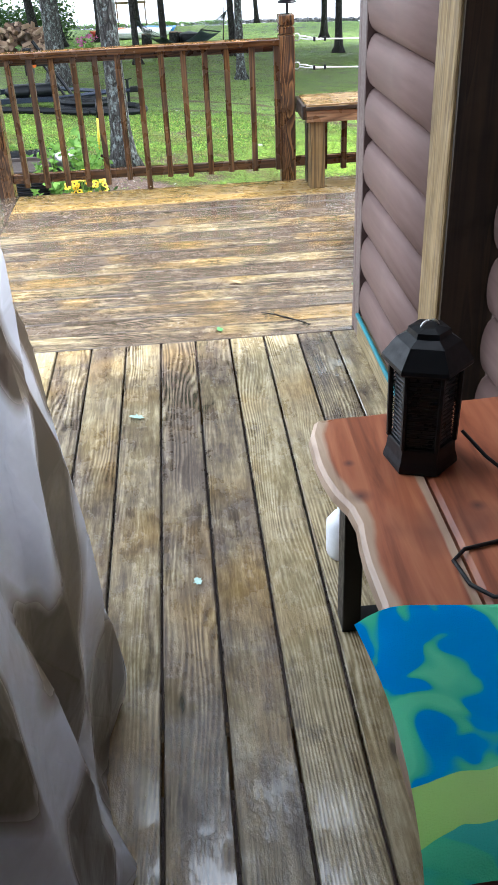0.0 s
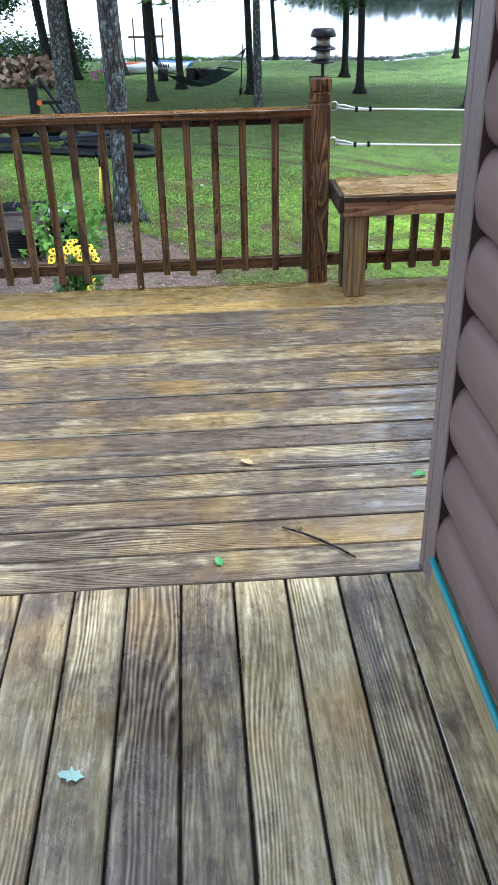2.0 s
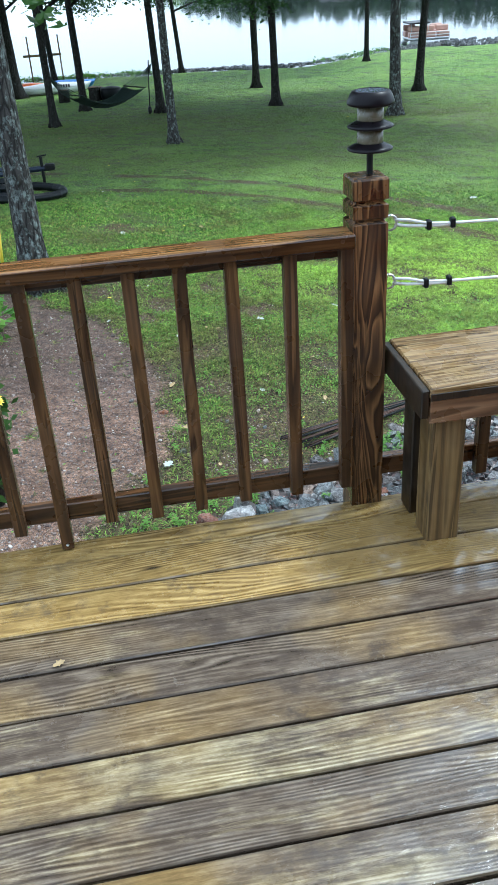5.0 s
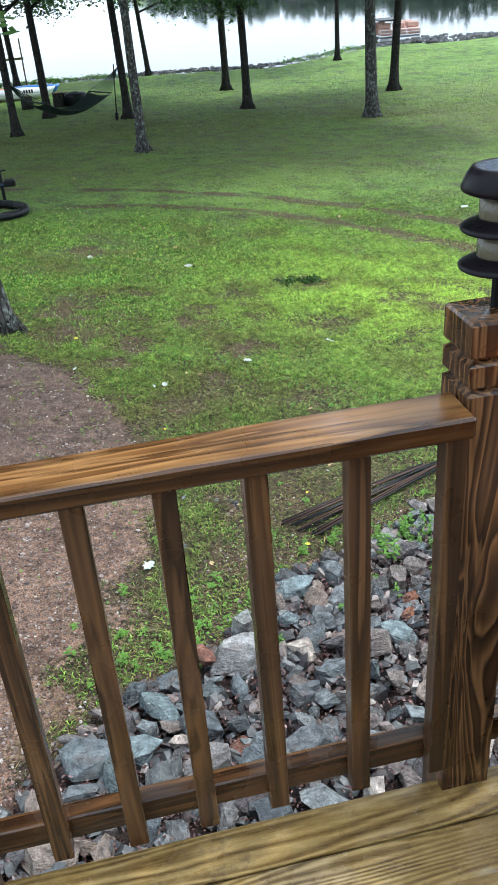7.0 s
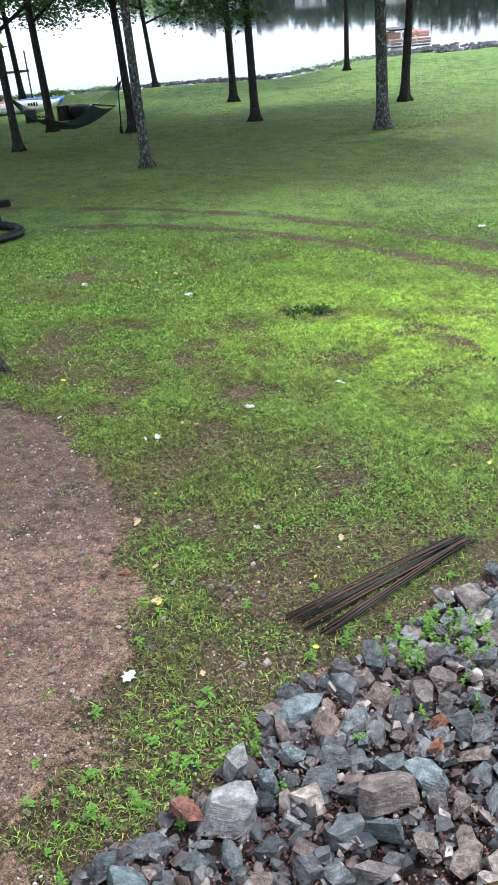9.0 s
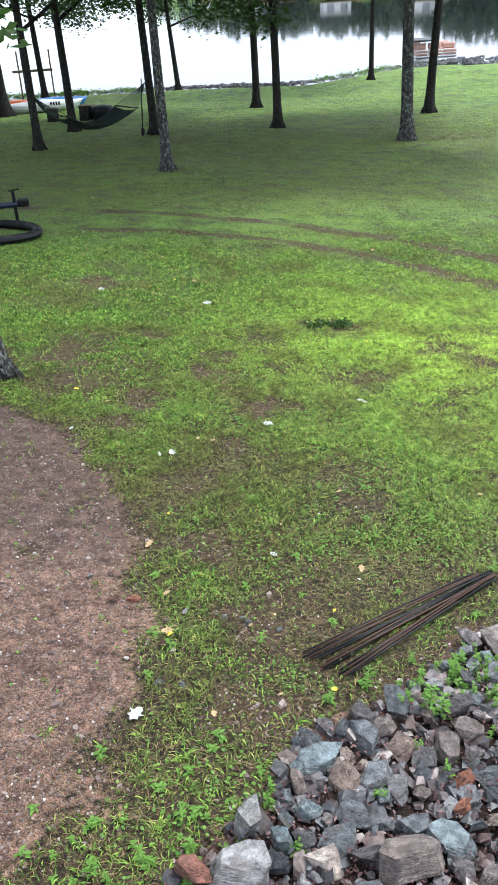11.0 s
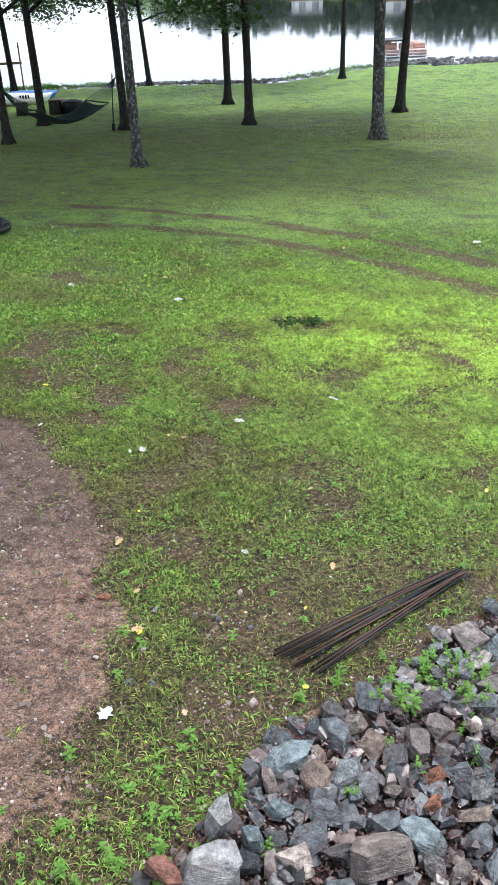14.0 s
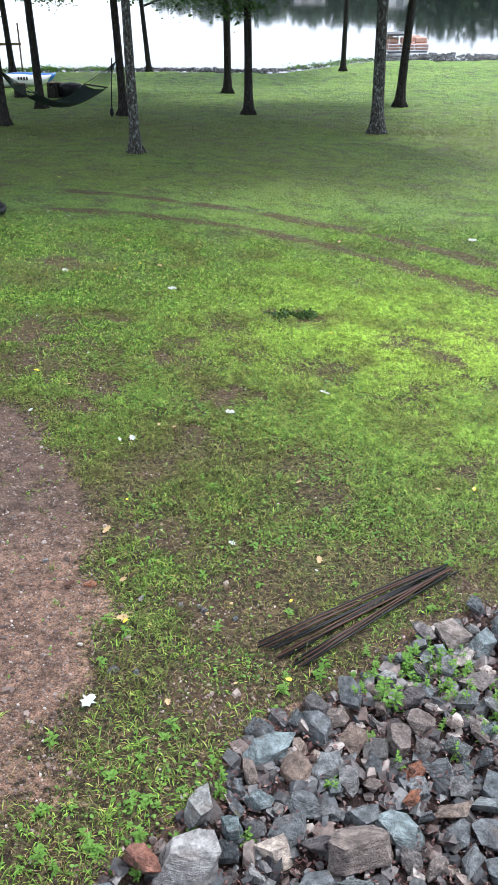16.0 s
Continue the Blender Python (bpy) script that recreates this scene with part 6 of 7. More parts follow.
for k in range(44):
    put_weed(rr.gauss(1.6, 0.13), rr.gauss(5.06, 0.1), rr.choice((2, 3, 6, 7)), rr.uniform(0.35, 0.62))
for k in range(18):
    put_weed(rr.gauss(1.72, 0.09), rr.gauss(4.76, 0.07), rr.choice((2, 3, 6, 7)), rr.uniform(0.3, 0.55))
for cx, cy in ((0.96, 4.45), (1.21, 4.7), (1.27, 4.58), (1.53, 4.53), (0.88, 4.99), (1.1, 5.08), (1.3, 5.03), (1.86, 5.2), (0.6, 4.24), (0.5, 4.46)):
    for k in range(3):
        put_weed(cx + rr.gauss(0, 0.035), cy + rr.gauss(0, 0.03), rr.choice((1, 2, 5, 6)), rr.uniform(0.35, 0.6))
for k in range(14):
    x = rr.uniform(-0.7, 1.4)
    put_weed(x, float(np.interp(x, ROCK_X, ROCK_Y)) + rr.uniform(-0.04, 0.12), rr.randrange(8), rr.uniform(0.3, 0.55))
for k in range(30):
    put_weed(rr.gauss(0.0, 0.2), rr.gauss(4.4, 0.16), rr.choice((0, 1, 4, 5)), rr.uniform(0.4, 0.75), "low green broad-leaved weed at the edge of the dirt path")
for k in range(34):
    x, y = rr.uniform(0.1, 2.2), rr.uniform(4.7, 7.0)
    if rockbed(x, y) < -0.05 and dirt(x, y) < 0.5:
        put_weed(x, y, rr.choice((0, 1, 4, 5)), rr.uniform(0.4, 0.75), "low green broad-leaved weed in the lawn")
for x, y, s in ((1.32, 4.88, 0.8), (1.36, 4.84, 0.7), (0.55, 4.55, 0.4)):
    put_weed(x, y, 7, s, "pale lime-green leafy sapling between the rocks")

for x, y, s, m, lab in ((0.063, 5.05, 0.08, PALE, "large pale leaf lying on the dirt"), (1.223, 8.0, 0.1, PALE, "large pale leaf on the lawn"), (2.063, 8.35, 0.09, PALE, "pale upturned leaf on the lawn"), (0.46, 7.58, 0.07, PALE, "small pale leaf on the lawn"), (1.2, 11.3, 0.1, PALE, "pale leaf on the lawn"), (0.07, 12.0, 0.09, PALE, "pale leaf on the lawn"), (0.22, 6.42, 0.06, TANLEAF, "tan leaf by the dirt path"), (0.0, 5.9, 0.07, RUST, "red-brown leaf on the dirt"), (0.25, 5.6, 0.06, TANLEAF, "tan leaf by the dirt path"), (5.9, 13.8, 0.16, PALE, "pale scrap by the wheel rut"), (-0.2, 8.9, 0.05, GOLD, "yellow leaf on the lawn"), (0.05, 8.6, 0.05, TANLEAF, "tan leaf on the lawn"), (1.35, 6.0, 0.05, TANLEAF, "tan leaf on the lawn"), (0.9, 6.2, 0.045, PALE, "pale leaf scrap on the lawn")):
    scatter_leaf(x, y, terrain(x, y) + 0.018, s, m, lab, rr.uniform(0, 360))
for k in range(80):
    y = 5 + 24 * rr.random() ** 1.6
    x = rr.uniform(-0.4, 0.5 + 0.4 * y) if k % 2 else rr.gauss(0.6, 0.6)
    if dirt(x, y) < 0.5:
        scatter_leaf(x, y, terrain(x, y) + 0.025, rr.uniform(0.018, 0.045) * (1 if y < 12 else 1.6), rr.choice((PALE, TANLEAF, TANLEAF, RUST, GOLD)), "small fallen leaf on the lawn", rr.uniform(0, 360))

# a dark clump of low weeds round a hollow in the lawn
cen = [(2.33 + 0.24 * (rr.random() - 0.5) * 2, 10.46 + rr.gauss(0, 0.05), terrain(2.33, 10.46) + 0.02) for k in range(34)]
tagged(new("weed_clump", leaf_cloud(cen, 12, (0.04, 0.03, 0.02), 0.035, 58, LEAVES, "weed_clump")), "dark green clump of low weeds in a hollow of the lawn", "weeds", kind="stuff")

# loose stones at the edge of the path
for x, y, s, kind, lab in ((0.26, 5.46, 0.06, "cream", "pale stone at the edge of the dirt path"), (0.35, 5.76, 0.05, "pale", "grey stone in the thin grass"), (0.54, 5.69, 0.04, "pale", "grey stone in the thin grass"), (0.63, 5.67, 0.04, "pale", "grey stone in the thin grass"), (0.8, 5.85, 0.045, "cream", "pale stone in the thin grass"), (0.65, 5.62, 0.06, "dark", "black slate chip in the thin grass"), (0.79, 5.54, 0.05, "dark", "black slate chip in the thin grass"), (0.18, 5.24, 0.055, "dark", "black slate chip by the path"), (0.28, 5.22, 0.05, "dark", "black slate chip by the path"), (0.1, 5.9, 0.075, "rust", "red-brown stone lying on the dirt path"), (0.21, 6.47, 0.06, "cream", "pale stone at the edge of the dirt path"), (-0.12, 6.14, 0.05, "pale", "grey stone on the dirt path"), (-0.3, 6.6, 0.05, "brown", "brown stone on the dirt path"), (-0.2, 5.3, 0.04, "brown", "brown stone on the dirt path")):
    ob = new("loose_stone", SPECIAL[kind][rr.randrange(4)])
    ob.location, ob.rotation_euler, ob.scale = (x, y, terrain(x, y) + s * 0.1), (rr.gauss(0, 0.2), rr.gauss(0, 0.2), rr.uniform(0, 6.3)), (s, s, s)
    tagged(ob, lab, "stone", "loose stones")

# ---- the bundle of steel rods ----
for k in range(17):
    f = k / 16
    a = Vector((0.86 + 0.17 * f + rr.uniform(-0.05, 0.05), 5.33 - 0.2 * f + rr.uniform(-0.012, 0.012), 0))
    b = Vector((2.02 + 0.06 * f + rr.uniform(-0.12, 0.04), 5.86 - 0.05 * f + rr.uniform(-0.03, 0.03), 0))
    lift = rr.uniform(0.016, 0.034)
    bm = bmesh.new()
    pts = [a.lerp(b, t) for t in (0, 0.3, 0.6, 1.0)]
    base_z = terrain(a.x, a.y)
    end_z = terrain(b.x, b.y)
    tube(bm, [(p.x, p.y, base_z + (end_z - base_z) * t + lift + 0.006 * math.sin(3 * t)) for p, t in zip(pts, (0, 0.3, 0.6, 1.0))], 0.0052, 6)
    solo("steel_rod", bm, RUST if k % 3 == 0 else BLACKM, "thin rusty steel reinforcing rod lying in the grass", "rod", group="bundle of rods", smooth=True)


# ---- flowers and clutter by the path ----
def flower_pot():
    gz = terrain(-1.02, 4.72)
    pot = thing("flower_pot", "black nursery pot of bright yellow black-eyed daisies", "flowers", (-1.02, 4.72, gz))
    bm = bmesh.new()
    lathe(bm, [(0.1, 0.0), (0.13, 0.22), (0.14, 0.222), (0.14, 0.25), (0.12, 0.25), (0.115, 0.21), (0.02, 0.2)], 18)
    part("pot", bm, BLACK, pot, "", True)
    heads = []
    rnd = random.Random(3)
    for k in range(46):
        a, r = rnd.uniform(0, 6.3), 0.19 * math.sqrt(rnd.random())
        heads.append(Vector((r * math.cos(a), r * math.sin(a), 0.68 + 0.17 * rnd.random() - 0.5 * r)))
    for x, y, z in ((-0.02, -0.18, 0.36), (0.05, -0.16, 0.4), (0.0, -0.17, 0.43), (0.16, -0.05, 0.52), (0.12, -0.1, 0.48)):
        heads.append(Vector((x, y, z)))
    for h in heads:
        bm = bmesh.new()
        tube(bm, [(h.x * 0.2, h.y * 0.2, 0.2), (h.x * 0.7, h.y * 0.7, 0.2 + (h.z - 0.2) * 0.6), h], 0.003, 5)
        part("stem", bm, WEED, pot)
        up = Vector((h.x * 0.6, h.y - 0.35, 0.8)).normalized().to_track_quat("Z", "Y").to_matrix().to_4x4()
        bm = bmesh.new()
        for j in range(11):
            a = 2 * math.pi * j / 11 + rnd.random() * 0.2
            d, s = Vector((math.cos(a), math.sin(a), 0)), Vector((-math.sin(a), math.cos(a), 0))
            vs = [bm.verts.new(Matrix.Translation(h) @ up @ p) for p in (d * 0.008 - s * 0.003, d * 0.02 - s * 0.008, d * 0.036 - Vector((0, 0, 0.005)), d * 0.02 + s * 0.008, d * 0.008 + s * 0.003)]
            bm.faces.new(vs)
        fl = part("flower", bm, YELLOW, pot, "yellow petals")
        bm = bmesh.new()
        lathe(bm, [(0.01, 0.0), (0.009, 0.007), (0.003, 0.011)], 8)
        bm.transform(Matrix.Translation(h) @ up)
        part("seed_head", bm, SEED, fl, "dark brown centre", True)
    cen = [(rnd.uniform(-0.15, 0.15), rnd.uniform(-0.15, 0.15), rnd.uniform(0.22, 0.6)) for k in range(40)]
    ob = new("foliage", leaf_cloud(cen, 7, (0.05, 0.05, 0.06), 0.07, 77, LEAVES, "foliage"))
    ob.parent = pot


flower_pot()


def leafy_plant(x, y, h, spread, seed, label, n=20, size=0.085):
    rnd = random.Random(seed)
    p = thing("leafy_plant", label, "plant", (x, y, terrain(x, y)), "plants by the planter")
    cen = [(rnd.gauss(0, spread), rnd.gauss(0, spread), h * rnd.uniform(0.15, 1.0)) for k in range(n)]
    for k in range(5):
        bm = bmesh.new()
        c = cen[(k * 7) % n]
        tube(bm, [(0, 0, 0), (c[0] * 0.4, c[1] * 0.4, c[2] * 0.6), c], 0.006, 5)
        part("stem", bm, WEED, p)
    ob = new("foliage", leaf_cloud(cen, 8, (0.05, 0.05, 0.05), size, seed, WEED, "foliage"))
    ob.parent = p


leafy_plant(-1.62, 7.2, 0.5, 0.12, 81, "green potato-like leafy plant beside the planter")
leafy_plant(-1.3, 7.55, 0.6, 0.11, 82, "tall bright green leafy plant beside the path")
leafy_plant(-1.75, 8.1, 0.45, 0.13, 83, "green leafy plant behind the planter")
leafy_plant(-1.42, 7.9, 0.5, 0.12, 84, "bushy green plant by the metal can")


def planter():
    p = thing("garden_planter", "dark brown raised planter box with black plastic edging", "planter", (-2.45, 7.55, terrain(-2.4, 7.6)))
    for lo, hi in (((-0.72, -0.36, 0), (0.72, -0.32, 0.3)), ((-0.72, 0.32, 0), (0.72, 0.36, 0.3)), ((-0.72, -0.318, 0), (-0.68, 0.318, 0.3)), ((0.68, -0.318, 0), (0.72, 0.318, 0.3))):
        bm = bmesh.new()
        box(bm, lo, hi, 0.006)
        part("side_board", bm, plain("planter_plastic", (0.055, 0.04, 0.034), 0.55), p)
    bm = bmesh.new()
    box(bm, (-0.675, -0.315, 0.02), (0.675, 0.315, 0.26), 0.01)
    part("soil", bm, plain("potting_soil", (0.045, 0.032, 0.025), 0.95, 0, 0.4, 30, 0.8), p, "dark damp soil")
    bm = bmesh.new()
    for k in range(9):
        zz = 0.03 + 0.03 * k
        tube(bm, [(-0.73, -0.375, zz), (0.73, -0.375, zz)], 0.011, 6)
    part("ribbed_edging", bm, BLACK, p, "black ribbed plastic edging", True)


planter()
bm = bmesh.new()
pts = [(-2.9 + 1.1 * k / 34, 8.55 + 0.02 * math.sin(k), terrain(-2.3, 8.5) + 0.22) for k in range(35)]
tube(bm, pts, [0.085 + 0.01 * (k % 2) for k in range(35)], 12)
solo("drain_pipe", bm, BLACK, "short length of black ribbed drain pipe", "pipe", smooth=False)
can = thing("metal_can", "shiny metal can lying tipped beside the plants", "can", (-1.52, 7.75, terrain(-1.5, 7.7) + 0.36), rz=35)
bm = bmesh.new()
tube(bm, [(-0.13, 0, 0), (0.1, 0, 0.03)], 0.1, 18)
part("body", bm, STEEL, can, "", True)
bm = bmesh.new()
tube(bm, [(0.1 + 0.004 * 0, 0.1 * math.cos(a), 0.03 + 0.1 * math.sin(a)) for a in [2 * math.pi * k / 18 for k in range(19)]], 0.008, 6, False)
part("rim", bm, STEEL, can, "", True)
bm = bmesh.new()
box(bm, (-0.13, -0.13, -0.37), (0.13, 0.13, -0.1), 0.02)
part("stand", bm, BLACK, can, "dark box under the can")

sh = thing("shovel", "long-handled shovel with a yellow fibreglass handle stuck in the ground", "shovel", (-1.3, 9.6, terrain(-1.3, 9.6)))
bm = bmesh.new()
tube(bm, [(0.0, 0, 0.05), (0.045, 0.02, 0.62)], 0.017, 8)
part("handle", bm, GOLD, sh, "yellow handle", True)
bm = bmesh.new()
tube(bm, [(0.045, 0.02, 0.6), (0.06, 0.03, 0.85)], 0.02, 8)
part("grip", bm, BLACK, sh, "black grip", True)
bm = bmesh.new()
box(bm, (-0.09, -0.008, -0.1), (0.09, 0.008, 0.1), 0.005)
part("blade", bm, BLACKM, sh)


def pipe_coil():
    """Loose loops of black corrugated drain pipe, with a run trailing off."""
    c = thing("pipe_coil", "loose coil of black corrugated drain pipe lying on the lawn", "pipe", (-1.62, 15.2, 0))
    for k, (r, dx, dy, dz) in enumerate(((0.86, 0.0, 0.0, 0.07), (0.5, -0.35, 0.05, 0.08), (0.46, -0.33, 0.03, 0.19))):
        bm = bmesh.new()
        pts = []
        for j in range(41):
            a = 2 * math.pi * j / 40
            x, y = dx + r * math.cos(a), dy + r * 0.8 * math.sin(a)
            pts.append((x, y, terrain(-1.62 + x, 15.2 + y) + dz))
        tube(bm, pts, [0.062 + 0.006 * (j % 2) for j in range(41)], 10, False)
        part("loop", bm, BLACK, c)
    bm = bmesh.new()
    pts = [(-0.2 - 5.0 * j / 40, -0.72 + 0.12 * math.sin(j * 0.15), terrain(-1.8 - 5 * j / 40, 14.5) + 0.07) for j in range(41)]
    tube(bm, pts, [0.06 + 0.006 * (j % 2) for j in range(41)], 10)
    part("straight_run", bm, BLACK, c)


pipe_coil()


def trailer():
    """A low boat trailer frame, its tongue to +x, with a sloping winch post and tyres lying on it."""
    z = -1.62
    t = thing("boat_trailer", "black steel boat trailer with tongue, winch bar and tyres", "trailer", (0, 0, 0))
    NAVY = plain("navy_steel", (0.022, 0.03, 0.05), 0.35, 0.4, 0.3)
    for y0 in (15.55, 16.75):
        bm = bmesh.new()
        box(bm, (-6.6, y0 - 0.04, z - 0.05), (-2.6, y0 + 0.04, z + 0.05), 0.006)
        part("side_beam", bm, NAVY, t)
        bm = bmesh.new()
        tube(bm, [(-2.6, y0, z), (-1.5, 16.0, z)], 0.045, 6)
        part("draw_bar", bm, NAVY, t)
    bm = bmesh.new()
    tube(bm, [(-1.7, 16.0, z), (-0.98, 15.95, z + 0.02)], 0.05, 6)
    part("tongue", bm, NAVY, t)
    bm = bmesh.new()
    box(bm, (-1.06, 15.88, z - 0.02), (-0.88, 16.02, z + 0.09), 0.02)
    tube(bm, [(-1.1, 15.95, z - 0.35), (-1.1, 15.95, z + 0.22)], 0.028, 8)
    tube(bm, [(-1.16, 15.95, z + 0.22), (-1.0, 15.95, z + 0.24)], 0.012, 6)
    part("coupler", bm, BLACKM, t, "coupler with jack stand")
    bm = bmesh.new()
    tube(bm, [(-2.25, 15.85, z), (-2.9, 15.9, z + 1.05)], 0.035, 6)
    part("winch_post", bm, BLACKM, t, "sloping black winch post")
    bm = bmesh.new()
    tube(bm, [(-2.4, 15.85, z), (-2.75, 15.9, z + 0.6)], 0.025, 6)
    part("brace", bm, BLACKM, t)
    bm = bmesh.new()
    box(bm, (-3.12, 15.8, z + 0.42), (-2.95, 15.98, z + 0.92), 0.015)
    box(bm, (-2.98, 15.84, z + 0.58), (-2.5, 15.94, z + 0.64), 0.01)
    part("winch", bm, BLACKM, t, "black winch box")
    bm = bmesh.new()
    lathe(bm, [(0.05, 0.0), (0.05, 0.03)], 12)
    bm.transform(Matrix.Translation((-2.92, 15.79, z + 0.62)) @ Matrix.Rotation(math.pi / 2, 4, "X"))
    part("reflector", bm, plain("amber_reflector", (0.6, 0.12, 0.02), 0.3), t, "amber reflector")
    for k in range(3):
        bm = bmesh.new()
        box(bm, (-6.0 + 1.2 * k, 15.6, z - 0.03), (-5.92 + 1.2 * k, 16.7, z + 0.03), 0.004)
        part("cross_beam", bm, NAVY, t)
    for x, y in ((-4.6, 15.3), (-4.6, 17.0)):
        bm = bmesh.new()
        prof = [(0.16, -0.07), (0.26, -0.09), (0.31, -0.06), (0.32, 0.0), (0.31, 0.06), (0.26, 0.09), (0.16, 0.07)]
        lathe(bm, prof, 22)
        bm.transform(Matrix.Translation((x, y, terrain(x, y) + 0.315)) @ Matrix.Rotation(math.pi / 2, 4, "X"))
        part("wheel", bm, BLACK, t, "black rubber wheel", True)
    for x in (-3.95, -3.3, -2.78):
        bm = bmesh.new()
        box(bm, (x - 0.26, 15.5, z + 0.05), (x + 0.26, 16.0, z + 0.26), 0.07)
        part("cushion_block", bm, BLACK, t, "dark bulky block lying on the frame", True)


trailer()


# ---- by the shore ----
def hammock():
    a, b = Vector((-1.2, 26.0, -1.2)), Vector((1.8, 28.2, -1.32))
    h = thing("hammock", "dark net hammock slung between two trees", "hammock")
    nu, nv = 26, 8
    side = (b - a).cross(Vector((0, 0, 1))).normalized()
    bar0, bar1 = 0.2, 0.8

    def spot(u, v):
        f = u
        w = 0.5 * (min(1, f / bar0) if f < bar0 else (min(1, (1 - f) / (1 - bar1)) if f > bar1 else 1 - 0.25 * math.sin(math.pi * (f - bar0) / (bar1 - bar0))))
        p = a.lerp(b, f) + side * w * (v - 0.5) * 2
        sag = 4 * f * (1 - f)
        p.z -= 0.88 * sag + 0.14 * (1 - (2 * v - 1) ** 2) * sag
        return p

    bm = bmesh.new()
    for j in range(nv + 1):
        tube(bm, [spot(i / nu, j / nv) for i in range(nu + 1)], 0.009, 4, False)
    for i in range(6, nu - 5):
        tube(bm, [spot(i / nu, j / nv) for j in range(nv + 1)], 0.008, 4, False)
    net = part("net", bm, NET, h)
    bm = bmesh.new()
    g = [[bm.verts.new(spot(bar0 + (bar1 - bar0) * i / 18, j / 6)) for j in range(7)] for i in range(19)]
    for i in range(18):
        for j in range(6):
            bm.faces.new((g[i][j], g[i + 1][j], g[i + 1][j + 1], g[i][j + 1]))
    bmesh.ops.solidify(bm, geom=bm.faces[:], thickness=0.008)
    part("bed_cloth", bm, NET, h, "sagging dark fabric bed", True)
    for f in (bar0, bar1):
        bm = bmesh.new()
        tube(bm, [spot(f, 0), spot(f, 1)], 0.02, 6)
        part("spreader_bar", bm, BLACK, h)


hammock()


def shovel():
    gz = terrain(1.6, 27.9)
    sh = thing("shovel", "dark long-handled shovel standing against the hammock tree", "shovel", (1.6, 27.9, gz))
    bm = bmesh.new()
    tube(bm, [(0.0, 0.0, 0.2), (0.04, 0.05, 0.8), (0.1, 0.1, 1.5)], 0.017, 7)
    part("shaft", bm, BLACKM, sh, "", True)
    bm = bmesh.new()
    tube(bm, [(-0.015, -0.02, 0.01), (-0.01, -0.015, 0.08), (-0.003, -0.005, 0.2), (0.0, 0.0, 0.25)], [0.02, 0.1, 0.1, 0.02], 10, True, lambda i, a: 0.3 + 0.7 * abs(math.cos(a)))
    part("blade", bm, BLACKM, sh, "", True)


shovel()


def kayak(x, y, rz, mat_top, mat_low, label, long=3.0):
    z = terrain(x, y)
    k = thing("kayak", label, "kayak", (x, y, z + 0.02), "kayaks on the shore", rz=rz)
    for name, m, z0, z1 in (("hull", mat_low, 0.0, 0.2), ("deck", mat_top, 0.2, 0.44)):
        bm = bmesh.new()
        n, s = 18, 12
        rings = []
        for i in range(n + 1):
            f = i / n
            w = 0.36 * (math.sin(math.pi * f) ** 0.55) + 0.012
            rise = 0.16 * abs(2 * f - 1) ** 3
            ring = []
            for j in range(s):
                t = math.pi * j / (s - 1)
                if name == "hull":
                    ring.append(bm.verts.new((long * (f - 0.5), w * math.cos(t), 0.2 + rise - (0.2 + 0.5 * rise) * math.sin(t) * min(1, w / 0.2))))
                else:
                    ring.append(bm.verts.new((long * (f - 0.5), w * math.cos(t), 0.2 + rise + (0.22 * math.sin(math.pi * f) + 0.01) * math.sin(t))))
            rings.append(ring)
        for p, q in zip(rings, rings[1:]):
            for j in range(s - 1):
                bm.faces.new((p[j], p[j + 1], q[j + 1], q[j]))
            bm.faces.new((p[s - 1], p[0], q[0], q[s - 1]))
        bmesh.ops.recalc_face_normals(bm, faces=bm.faces)
        part(name, bm, m, k, "", True)
    bm = bmesh.new()
    for j in range(4):
        box(bm, (0.25 + 0.1 * j, -0.345, 0.24), (0.31 + 0.1 * j, -0.3, 0.36))
    part("lettering", bm, BLACK, k, "dark unreadable lettering")


kayak(-1.5, 37.9, 4, WHITE, WHITE, "white upturned kayak lying on the grass at the shore")
kayak(-2.5, 38.5, 4, ORANGE, RED, "orange kayak lying in the grass", 2.2)
kayak(-1.2, 38.9, 8, BLUE, BLUE, "blue kayak lying behind the white one", 2.8)


def stump(x, y, r, h, label):
    s = thing("stump", label, "stump", (x, y, terrain(x, y)), "sawn log seats")
    bm = bmesh.new()
    tube(bm, [(0, 0, -0.05), (0, 0, h * 0.5), (0, 0, h - 0.01)], [r * 1.05, r, r * 0.98], 14, True, lambda i, a: 1 + 0.06 * math.sin(5 * a))
    part("bark", bm, BARK_DARK, s, "", True)
    bm = bmesh.new()
    lathe(bm, [(r * 0.9, h - 0.012), (r * 0.88, h + 0.003)], 14)
    part("cut_face", bm, SPLIT, s, "pale sawn top")


stump(-1.05, 33.8, 0.2, 0.42, "upright sawn log seat near the kayaks")
stump(0.02, 33.5, 0.19, 0.48, "upright sawn log seat by the fire tub")
stump(0.22, 33.9, 0.17, 0.44, "upright sawn log seat by the fire tub")
bm = bmesh.new()
lathe(bm, [(0.3, 0.0), (0.36, 0.1), (0.38, 0.3), (0.37, 0.4), (0.33, 0.42), (0.1, 0.46), (0.02, 0.47)], 20, (0.62, 33.6, terrain(0.62, 33.6)))
solo("fire_tub", bm, BLACK, "squat round black fire tub with a lid", "fire pit", smooth=True)


